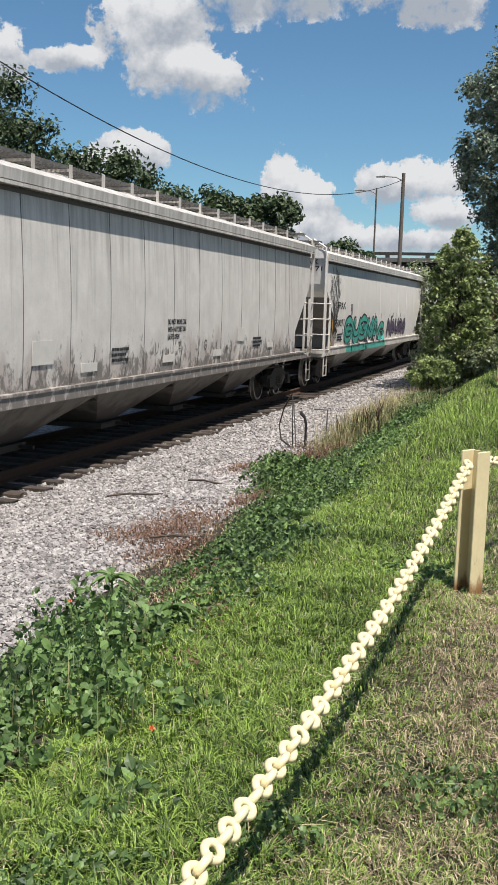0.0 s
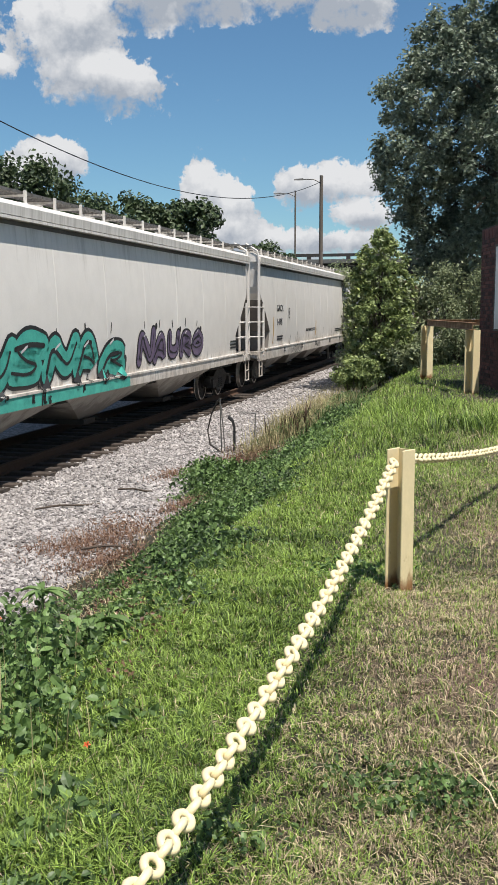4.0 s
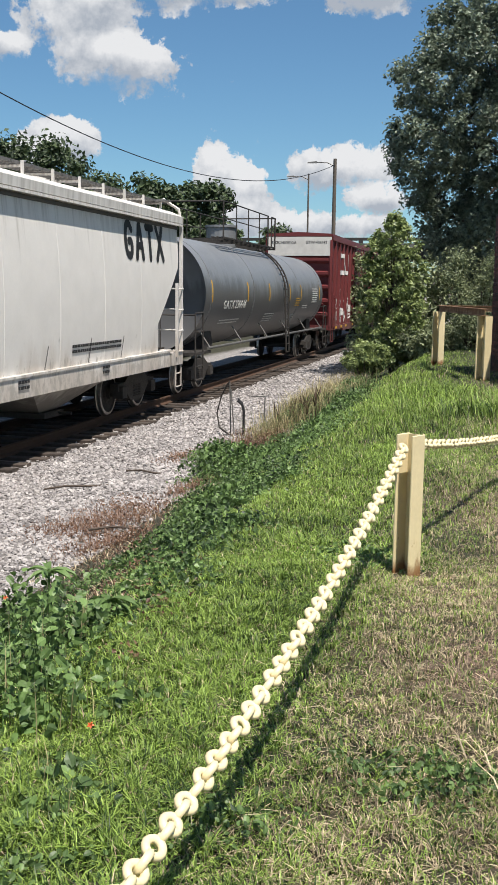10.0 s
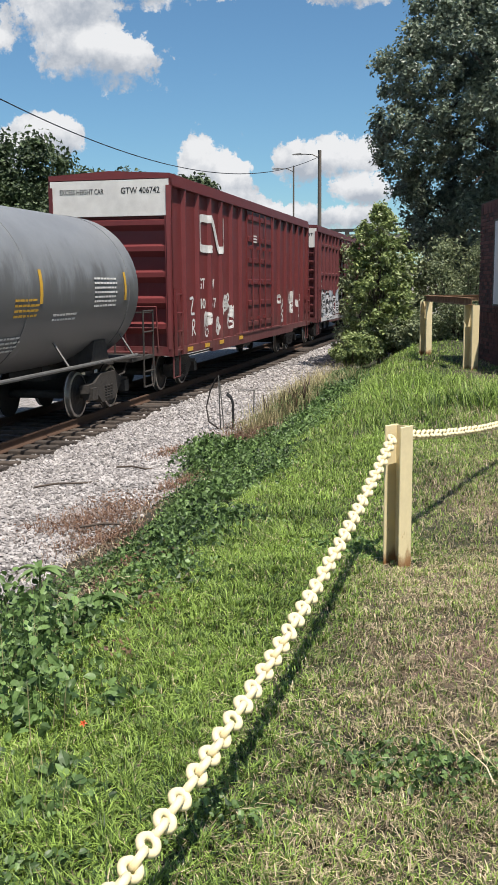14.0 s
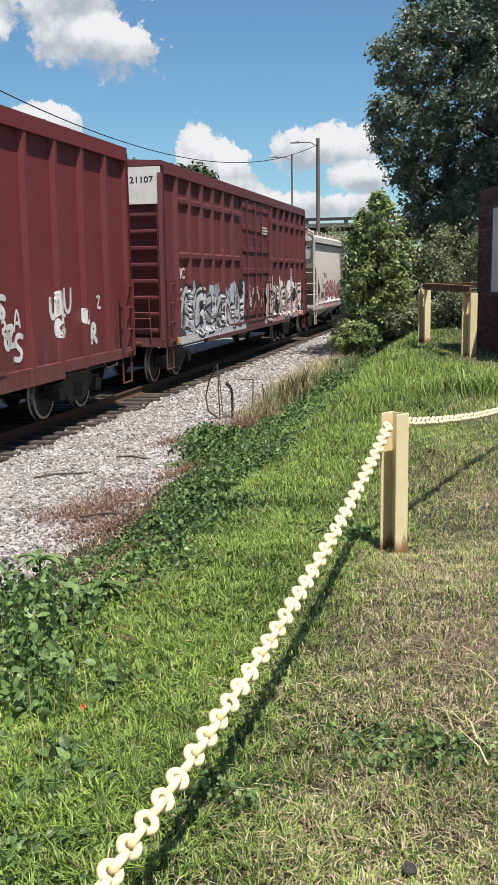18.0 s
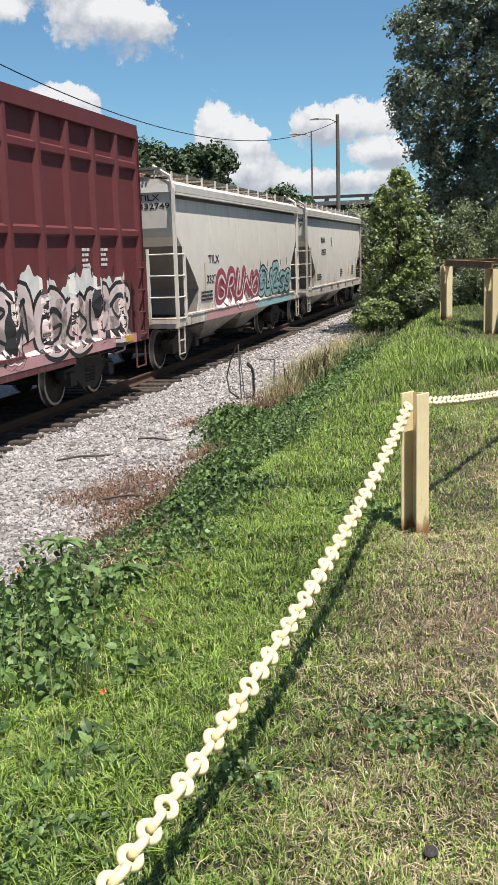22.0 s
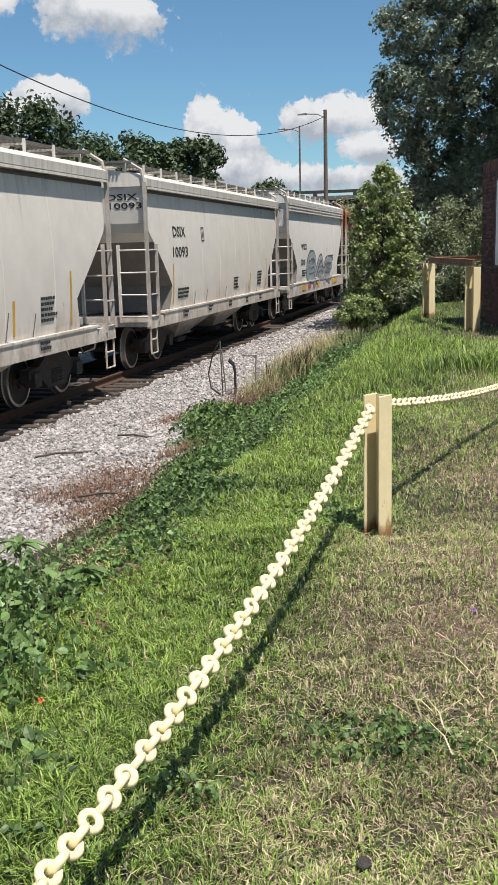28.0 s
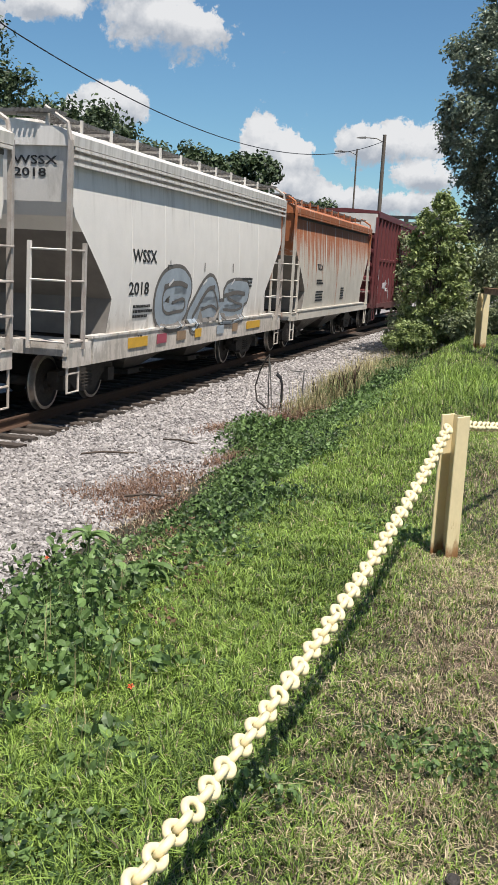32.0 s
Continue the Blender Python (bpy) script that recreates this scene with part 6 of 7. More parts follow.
shrub("low_bush", clumps(rng, 60, -3.35, 25.4, -0.2, 0.56, 0.45, 0.46, 0.06, 0.18), SHRUB_LEAF, 9000, 0.045, "low rounded bush at the edge of the ballast", 33, stems=16)
shrub("low_bush", clumps(rng, 30, -2.3, 27.0, 0.1, 0.8, 0.8, 0.5, 0.14, 0.3), HEDGE_LEAF, 6500, 0.055, "tangled low bush at the foot of a young tree", 34, stems=16)
shrub("low_bush", clumps(rng, 30, -1.3, 29.0, 0.3, 1.6, 0.8, 0.6, 0.2, 0.4), HEDGE_LEAF, 8000, 0.06, "tangled undergrowth behind a yellow fence", 35, stems=16)
shrub("low_bush", clumps(rng, 26, -4.5, 34.0, -0.3, 0.7, 2.0, 0.5, 0.2, 0.4), HEDGE_LEAF, 6000, 0.07, "undergrowth along the ballast edge", 36, stems=16)
for k, (x, y) in enumerate(((-6.5, 52), (-4.0, 50), (-1.2, 51), (1.6, 49), (4.4, 50), (7.5, 48), (-9.0, 60))):
    shrub("thicket", clumps(rng, 26, x, y, 1.8, 2.0, 1.2, 2.6, 0.6, 1.1), HEDGE_LEAF, 5000, 0.13, "green thicket closing the view below the overpass", 60 + k)
for k in range(11):
    shrub("thicket", clumps(rng, 18, -17.5 - 0.05 * k, 12 + 4.2 * k, -0.7, 1.2, 2.4, 0.9, 0.4, 0.8), FAR_LEAF, 3000, 0.12, "dark undergrowth beyond the railway track", 80 + k)
FAR_TREES = ((-39, 60, 18.0, 5.2), (-35.5, 61, 15.2, 5.0), (-32.5, 60, 12.6, 4.4), (-30, 61, 12.8, 4.2), (-27.2, 60, 11.3, 4.0), (-24.8, 61, 9.8, 3.6), (-22.0, 60, 10.2, 3.2), (-20.0, 61, 10.0, 2.7), (-18.0, 60, 9.7, 2.2), (-43, 56, 17.5, 5.5), (-47, 50, 17, 5), (-45, 40, 15, 5), (-17.5, 78, 8.5, 2.4), (-34, 40, 11, 5))
for k, (x, y, h, s) in enumerate(FAR_TREES):
    tree("far_tree", x, y, h, s, 0.3, FAR_LEAF, 26000, 0.19, "dark green tree in the wood beyond the railway", 20 + k, 0.25, 110, (0.18, 0.3), cone=0.1)


# ---- brick sign wall and yellow fence ----
def sign_wall():
    """A brick monument: stretcher courses, a soldier course on top and another low down, with a sign board."""
    wall = tagged(new("brick_sign_wall"), "dark red brick wall with a soldier course and white sign", "sign wall")
    W, Hh, D = 4.2, 2.95, 0.5
    part("core", boxes((0.012, W - 0.012, 0.012, D, -0.3, Hh - 0.012)), MORTAR, wall)
    rng = random.Random(2)

    def brick_mesh(w, h, d=0.1):
        bm = boxes((0, w, 0, d, 0, h))
        bevelled(bm, 0.005)
        me = bpy.data.meshes.new("brick")
        bm.to_mesh(me)
        bm.free()
        me.materials.append(BRICK)
        return me

    full, half, soldier = brick_mesh(0.193, 0.057), brick_mesh(0.092, 0.057), brick_mesh(0.057, 0.193)
    pitch, rise = 0.203, 0.068
    z, course, laid = 0.0, 0, 0

    def lay(me, x, z):
        b = part_of("brick", me, None, wall)
        b.matrix_basis = pose(x, rng.uniform(-0.004, 0.004), z)

    rest = bmesh.new()
    while z < Hh - 0.03:
        if abs(z - 11 * rise) < 0.01 or z > Hh - 0.28:
            for i in range(int(W / 0.067)):
                x = i * 0.067 + 0.004
                if x < 1.0:
                    lay(soldier, x, z)
                else:
                    box(rest, x, x + 0.057, rng.uniform(-0.004, 0.004), 0.1, z, z + 0.193)
            z += 0.204
        else:
            x = 0.0
            if course % 2:
                lay(half, 0.004, z)
                x = 0.102
            while x < W - 0.2:
                if x < 1.0:
                    lay(full, x + 0.004, z)
                elif not (1.1 < z < 2.5 and 1.35 < x < 3.6):
                    box(rest, x + 0.004, x + 0.197, rng.uniform(-0.004, 0.004), 0.1, z, z + 0.057)
                x += pitch
            z += rise
            course += 1
    tagged(part("brick_field", rest, BRICK, wall), kind="stuff")
    # the side that faces the track
    side = bmesh.new()
    for k in range(int(Hh / rise)):
        for i in range(2):
            y = 0.11 + i * 0.2 + (0.1 if k % 2 else 0)
            box(side, -0.006, 0.02, y, min(D, y + 0.19), k * rise, k * rise + 0.057)
    tagged(part("side_bricks", side, BRICK, wall), kind="stuff")
    board = part("sign_board", bevelled(boxes((1.32, 3.9, -0.05, -0.02, 1.10, 2.54)), 0.006), SIGN_WHITE, wall, "white sign board with faded blue lettering")
    bm = boxes((1.28, 3.94, -0.056, 0.0, 2.54, 2.575), (1.28, 3.94, -0.056, 0.0, 1.065, 1.10), (1.28, 1.32, -0.056, 0.0, 1.10, 2.54), (3.9, 3.94, -0.056, 0.0, 1.10, 2.54))
    part("sign_frame", bm, SEAM_AND_SHADE, board)
    for i, (words, x) in enumerate((("I WILL PROTECT", 2.36), ("I WILL SECURE STAND", 1.98), ("I WILL NOT LEAVE", 2.12), ("I WILL DOUBLE CHECK", 1.96))):
        writing("lettering", words, 0.235, SIGN_BLUE, board, on_end(x, -0.052, 2.09 - 0.268 * i), 0.097 * len(words), bold=0.03)
    wall.matrix_basis = pose(-0.34, 20.1, -0.02, 0, 0, -76)
    return wall


def yellow_fence():
    fence = tagged(new("yellow_guard_rail"), "cream yellow steel post and beam barrier by the brick wall", "fence")

    def beam(name, a, b, w=0.06):
        a, b = Vector(a), Vector(b)
        way = (b - a).normalized()
        side = way.cross(Vector((0, 0, 1))).normalized() if abs(way.z) < 0.9 else Vector((1, 0, 0))
        up = side.cross(way).normalized()
        bm = bmesh.new()
        for u0, u1, v0, v1 in ((-w, w, w - 0.012, w), (-w, w, -w, -w + 0.012), (-0.006, 0.006, -w + 0.012, w - 0.012)):
            loft(bm, [[p + side * u + up * v for u, v in ((u0, v0), (u1, v0), (u1, v1), (u0, v1))] for p in (a, b)])
        bmesh.ops.recalc_face_normals(bm, faces=bm.faces)
        part(name, bm, BEAM_AGED_SHADED if name == "rail" else POST_YELLOW, fence)

    top = 1.15
    corners = ((-0.40, 17.5), (-1.42, 21.6), (-0.15, 23.2))
    for x, y in corners:
        c, q = Vector((x, y, 0)), Matrix.Rotation(radians(55), 3, "Z")
        bm = bmesh.new()
        for x0, x1, y0, y1 in ((-0.09, 0.09, -0.09, -0.075), (-0.09, 0.09, 0.075, 0.09), (0.065, 0.078, -0.075, 0.075)):
            loft(bm, [[c + q @ Vector((u, v, 0)) + Vector((0, 0, z)) for u, v in ((x0, y0), (x1, y0), (x1, y1), (x0, y1))] for z in (-0.15, top - 0.065)])
        part("post", bm, POST_YELLOW, fence)
    beam("rail", (-0.40, 17.4, top), (-1.42, 21.6, top))
    beam("rail", (-1.42, 21.7, top), (2.2, 22.6, top))
    return fence


sign_wall()
yellow_fence()


# ---- hose stand and small things by the ballast ----
def hose_stand():
    thing = tagged(new("standpipe"), "grey bent hose on thin stakes beside a black pipe", "standpipe")
    z = ground_z(-4.66, 18.1)
    bm = bmesh.new()
    pipe(bm, [(0, 0, -0.2), (0, 0, 0.44), (-0.05, -0.02, 0.56), (-0.17, -0.05, 0.63)], 0.04, 8)
    part("black_pipe", bm, CABLE, thing, "black bent pipe")
    bm = bmesh.new()
    arc = [(-0.42, 0.1, -0.1), (-0.55, 0.1, 0.0), (-0.85, 0.15, 0.1), (-0.95, 0.2, 0.35), (-0.82, 0.2, 0.65), (-0.62, 0.15, 0.86), (-0.5, 0.1, 0.93)]
    pipe(bm, arc, 0.022, 8)
    part("hose", bm, STEEL_DARK, thing)
    for a, b, r in (((-0.45, 0.1, -0.1), (-0.5, 0.1, 0.95), 0.018), ((-0.28, 0.0, -0.1), (-0.46, 0.1, 0.8), 0.018), ((0.5, 0.3, -0.1), (0.55, 0.3, 0.68), 0.02), ((0.55, 0.3, 0.67), (0.1, 0.3, 0.67), 0.012)):
        bm = bmesh.new()
        tube(bm, a, b, r, 6)
        part("stake", bm, GRATING, thing)
    thing.matrix_basis = pose(-4.66, 18.1, z) @ Matrix.Diagonal((0.6, 1.0, 1.04, 1.0))
    return thing


hose_stand()


def debris():
    for k, (x, y, ln, a) in enumerate(((-3.85, 10.1, 0.75, 20), (-5.6, 12.8, 0.9, 35), (-5.0, 13.9, 0.7, -10))):
        bm = bmesh.new()
        pipe(bm, [(-ln / 2, 0, 0), (-ln / 6, 0.04, 0.02), (ln / 5, -0.02, 0.01), (ln / 2, 0.05, 0.0)], 0.016, 6)
        ob = part("fallen_branch", bm, BARK)
        ob.matrix_basis = pose(x, y, ground_z(x, y) + 0.04, 0, 0, a)
        tagged(ob, "weathered grey branch lying on the ballast", "branch")
    bm = bmesh.new()
    lathe_z = [(0.001, 0.006), (0.007, 0.007), (0.011, 0.005), (0.014, 0.006), (0.018, 0.003), (0.018, -0.03)]
    loft(bm, [[(r * math.cos(k * math.tau / 20), r * math.sin(k * math.tau / 20), h) for k in range(20)] for r, h in lathe_z])
    cap = part("sprinkler_cap", bm, STEEL_DARK, None, smooth=True)
    cap.matrix_basis = pose(-0.15, 2.66, -0.004, 20, 0, 0)
    tagged(cap, "small dark round cap in the lawn", "cap")


debris()


def flowers():
    petals = material("orange flower petal", (0.75, 0.13, 0.04), 0.5, bump=0)
    violet = material("violet flower petal", (0.35, 0.16, 0.6), 0.5, bump=0)
    stem_mat = WEED_LEAF
    for x, y, z, m, word in ((-1.06, 2.81, 0.26, petals, "small orange red flower among the weeds"), (-1.95, 4.0, 0.18, petals, "orange trumpet flower deep in the weeds"), (0.06, 4.17, 0.10, violet, "tiny violet flower in the dry lawn")):
        fl = tagged(new("wild_flower"), word, "flower")
        for k in range(5):
            a = k * math.tau / 5
            v = [(0, 0, 0), (0.006 * math.cos(a - 0.5), 0.006 * math.sin(a - 0.5), 0.012), (0.012 * math.cos(a), 0.012 * math.sin(a), 0.01), (0.006 * math.cos(a + 0.5), 0.006 * math.sin(a + 0.5), 0.012)]
            raw("petal", v, [(0, 1, 2, 3)], m, fl)
        bm = bmesh.new()
        tube(bm, (0, 0, 0), (0.01, 0.02, -z + ground_z(x, y)), 0.0014, 5)
        part("stem", bm, stem_mat, fl)
        fl.matrix_basis = pose(x, y, z, 35, 0, 10)


flowers()


# ---- grass, weeds, ballast stones ----
def dryness(x, y):
    """How bare and straw-coloured the lawn is, 0 to 1."""
    patch = np.exp(-(((x + 0.20) / 0.75) ** 2 + ((y - 4.2) / 1.3) ** 2)) + 0.8 * np.exp(-(((x - 0.6) / 1.0) ** 2 + ((y - 6.6) / 1.8) ** 2)) + 0.5 * np.exp(-(((x + 0.1) / 0.5) ** 2 + ((y - 2.6) / 0.5) ** 2)) + 0.9 * np.exp(-(((x + 0.46) / 0.22) ** 2 + ((y - 5.3) / 0.25) ** 2))
    edge = 1 / (1 + np.exp(-(x + 0.62) * 9))
    wave = 0.5 + 0.5 * np.sin(x * 5.3 + 1.7 * np.sin(y * 2.9)) * np.sin(y * 4.1 + x * 2.0)
    return np.clip(edge * (0.30 + 0.75 * patch + 0.28 * wave), 0, 1)


def ground_many(x, y):
    base = np.interp(x + TURN_TAN * (np.minimum(y, 90) - 18), PX, PZ)
    lump = 0.03 * np.sin(x * 2.1 + y * 0.7) * np.sin(y * 1.3 + 0.6) * np.where(x > -4, 1, 0.6)
    return base + lump * np.where((x > -11.2) & (x < -6.9), 0.4, 1.0)


def blades(name, x, y, height, width, lean, mat, label, rng):
    """Two-step bent blades standing on the ground."""
    n = len(x)
    z = ground_many(x, y)
    a = rng.uniform(0, math.tau, n)
    face = np.stack([np.cos(a), np.sin(a), np.zeros(n)], 1)
    way = np.stack([-np.sin(a), np.cos(a), np.zeros(n)], 1) * (lean * rng.uniform(0.2, 1.4, n))[:, None]
    root = np.stack([x, y, z - 0.006], 1)
    h = height[:, None] * np.array([[0, 0, 1.0]])
    w = width[:, None]
    mid = root + h * 0.55 + way * height[:, None] * 0.35
    tip = root + h * np.clip(1 - 0.25 * lean, 0.4, 1) [:, None] + way * height[:, None]
    v = np.stack([root - face * w, root + face * w, mid + face * w * 0.8, mid - face * w * 0.8, tip], 1).reshape(-1, 3)
    i = (np.arange(n) * 5)[:, None]
    quads = (i + np.array([[0, 1, 2, 3]])).tolist()
    tris = (i + np.array([[3, 2, 4]])).tolist()
    return tagged(raw(name, v.tolist(), quads + tris, mat), label, "grass", kind="stuff")


def build_grass():
    rng = np.random.default_rng(7)
    # patches: x range, y range, blades for each square metre
    zones = ((-2.2, 3.5, -3.0, 1.4, 1100), (1.0, 3.6, 1.4, 6.0, 1300), (1.8, 3.6, 6.0, 12.0, 700), (-1.6, 1.0, 1.4, 3.4, 34000), (-2.0, 1.3, 3.4, 6.0, 22000), (-2.4, 1.8, 6.0, 10.0, 8000), (-2.6, 2.4, 10.0, 16.0, 2600), (-3.0, 3.2, 16.0, 26.0, 650), (-4.0, 4.0, 26.0, 45.0, 160))
    xs, ys, sc = [], [], []
    for x0, x1, y0, y1, d in zones:
        n = int((x1 - x0) * (y1 - y0) * d)
        xs.append(rng.uniform(x0, x1, n)), ys.append(rng.uniform(y0, y1, n))
        sc.append(np.full(n, 1.0 + 0.035 * max(0, (y0 + y1) / 2 - 3)))
    x, y, sc = np.concatenate(xs), np.concatenate(ys), np.concatenate(sc)
    keep = x > -2.05 + 0.35 * np.sin(y * 1.7) - 0.02 * y
    x, y, sc = x[keep], y[keep], sc[keep]
    # small gaps between the tufts, where the soil shows
    gap = np.sin(x * 61 + 3 * np.sin(y * 37)) * np.sin(y * 53 + 3 * np.sin(x * 41)) + 0.5 * np.sin(x * 17 - y * 29)
    keep = (gap > -0.35) | (rng.random(len(x)) < 0.3)
    x, y, sc = x[keep], y[keep], sc[keep]
    # worn patches: x, y and their half widths
    worn = ((-0.03, 4.35, 0.24, 0.42), (0.3, 5.2, 0.3, 0.4), (0.45, 6.6, 0.45, 0.6), (0.28, 3.05, 0.16, 0.2))
    for cx, cy, rx, ry in worn:
        keep = (((x - cx) / rx) ** 2 + ((y - cy) / ry) ** 2 > rng.uniform(0.2, 1.6, len(x))) | (rng.random(len(x)) < 0.35)
        x, y, sc = x[keep], y[keep], sc[keep]
    tx = np.concatenate([cx + rng.normal(size=int(26000 * rx * ry)) * rx * 0.6 for cx, cy, rx, ry in worn])
    ty = np.concatenate([cy + rng.normal(size=int(26000 * rx * ry)) * ry * 0.6 for cx, cy, rx, ry in worn])
    n = len(tx)
    blades("dead_thatch", tx, ty, rng.uniform(0.008, 0.022, n), 0.0022 * rng.uniform(0.7, 1.5, n) * (0.6 + 0.1 * ty), rng.uniform(1.2, 2.6, n), THATCH, "brown dead thatch in worn patches of lawn", rng)
    dry = dryness(x, y)
    u = rng.random(len(x))
    bare = rng.random(len(x)) < dry * 0.03
    straw = (u < dry * 0.62 + 0.07) & ~bare
    green = ~straw & ~bare
    strip = np.clip((-(x + 0.55)) * 2.0, 0, 1)
    tall = np.exp(-(((x + 0.6) / 1.2) ** 2 + ((y - 13.5) / 2.6) ** 2)) + 0.6 * np.exp(-(((x + 2.2) / 0.8) ** 2 + ((y - 20) / 5) ** 2))
    tuft = 0.75 + 0.5 * np.clip(np.sin(x * 23 + 2.2 * np.sin(y * 9)) * np.sin(y * 19 + 2 * np.sin(x * 13)) + 0.3, -0.4, 1)
    height = (0.040 + 0.010 * strip + 0.11 * tall) * tuft * rng.uniform(0.5, 1.5, len(x)) * (0.7 + 0.3 * sc) * (1 - 0.1 * dry)
    width = 0.0019 * sc * rng.uniform(0.6, 1.5, len(x)) * (1 + 0.25 * strip)
    lean = rng.uniform(0.25, 1.5, len(x))
    blades("lawn_grass", x[green], y[green], height[green], width[green], lean[green], LAWN_BLADE, "bright green mown lawn grass on the bank", rng)
    blades("dry_grass", x[straw], y[straw], height[straw] * 0.85, width[straw], lean[straw] * 1.3, STRAW_BLADE, "thin straw coloured dry lawn grass", rng)
    # straggling tufts with long blades in the lawn
    tx, ty, th = [], [], []
    for cx, cy, r, n, h in ((-0.2, 12.6, 0.6, 700, 0.30), (0.5, 13.2, 0.6, 600, 0.28), (-0.9, 14.5, 0.8, 700, 0.26)):
        q = rng.normal(size=(n, 2)) * r * 0.6
        tx.append(cx + q[:, 0]), ty.append(cy + q[:, 1]), th.append(np.full(n, h))
    tx, ty, th = np.concatenate(tx), np.concatenate(ty), np.concatenate(th)
    n = len(tx)
    blades("grass_tufts", tx, ty, th * rng.uniform(0.6, 1.3, n), 0.0035 * rng.uniform(0.8, 1.4, n) * (1 + 0.03 * ty), rng.uniform(0.5, 1.5, n), LAWN_BLADE, "long bladed tufts standing above the lawn", rng)
    q = rng.normal(size=(150, 2)) * np.array([0.24, 0.3])
    n = len(q)
    blades("straggling_grass", 0.06 + q[:, 0], 3.6 + q[:, 1], 0.10 * rng.uniform(0.5, 1.3, n), 0.0024 * rng.uniform(0.8, 1.4, n), rng.uniform(1.3, 2.4, n), STRAW_BLADE, "long pale blades straggling over the lawn", rng)


build_grass()


def weed_bed(name, clumps_in, mat, density, size, label, seed, broad=False, category="weeds"):
    """Leafy weeds over patches of ground: x, y, radius x, radius y, height."""
    rng = np.random.default_rng(seed)
    px, py, pz = [], [], []
    for x, y, rx, ry, h in clumps_in:
        n = int(density * rx * ry * (0.5 + h * 2))
        q = rng.normal(size=(n, 2)) * 0.5
        xx, yy = x + q[:, 0] * rx, y + q[:, 1] * ry
        fall = np.exp(-(q ** 2).sum(1) * 0.8) * (0.65 + 0.35 * np.sin(xx * 17 + 3 * np.sin(yy * 11)))
        px.append(xx), py.append(yy)
        pz.append(ground_many(xx, yy) + h * fall * rng.random(n) ** 0.6 + 0.012)
    pos = np.stack([np.concatenate(px), np.concatenate(py), np.concatenate(pz)], 1)
    n = len(pos)
    nrm = rng.normal(size=(n, 3)) * 1.1 + np.array([0.1, -0.2, 0.5])
    sz = size * rng.uniform(0.4, 1.4, n)
    make = ovate if broad else leaves
    return tagged(make(name, pos, nrm, sz, mat, None, "", rng, 1.35), label, category, kind="stuff")


def lance_weed(x, y, z, seed, reach=0.17):
    """A rosette of long pointed leaves on a stalk."""
    rng = random.Random(seed)
    thing = tagged(new("broad_leaved_weed"), "tall weed with a crown of long pointed leaves", "weed")
    bm = bmesh.new()
    tube(bm, (0, 0, -z + ground_z(x, y)), (0, 0, 0.02), 0.006, 6)
    part("stem", bm, WEED_LEAF, thing)
    for k in range(11):
        a = k * 2.4 + rng.uniform(-0.3, 0.3)
        ln, up = reach * rng.uniform(0.7, 1.15), rng.uniform(0.1, 0.9)
        way, side = Vector((math.cos(a), math.sin(a), 0)), Vector((-math.sin(a), math.cos(a), 0))
        v = []
        for u, w in ((0, 0.06), (0.3, 0.15), (0.6, 0.17), (0.85, 0.1), (1.0, 0.0)):
            c = way * ln * u + Vector((0, 0, ln * (up * u - 0.7 * u * u)))
            v += [c - side * w * ln + Vector((0, 0, 0.012)), c, c + side * w * ln + Vector((0, 0, 0.012))]
        raw("leaf", [tuple(q) for q in v], [(i * 3 + j, i * 3 + j + 1, i * 3 + j + 4, i * 3 + j + 3) for i in range(4) for j in range(2)], WEED_LEAF, thing)
    thing.matrix_basis = pose(x, y, z)


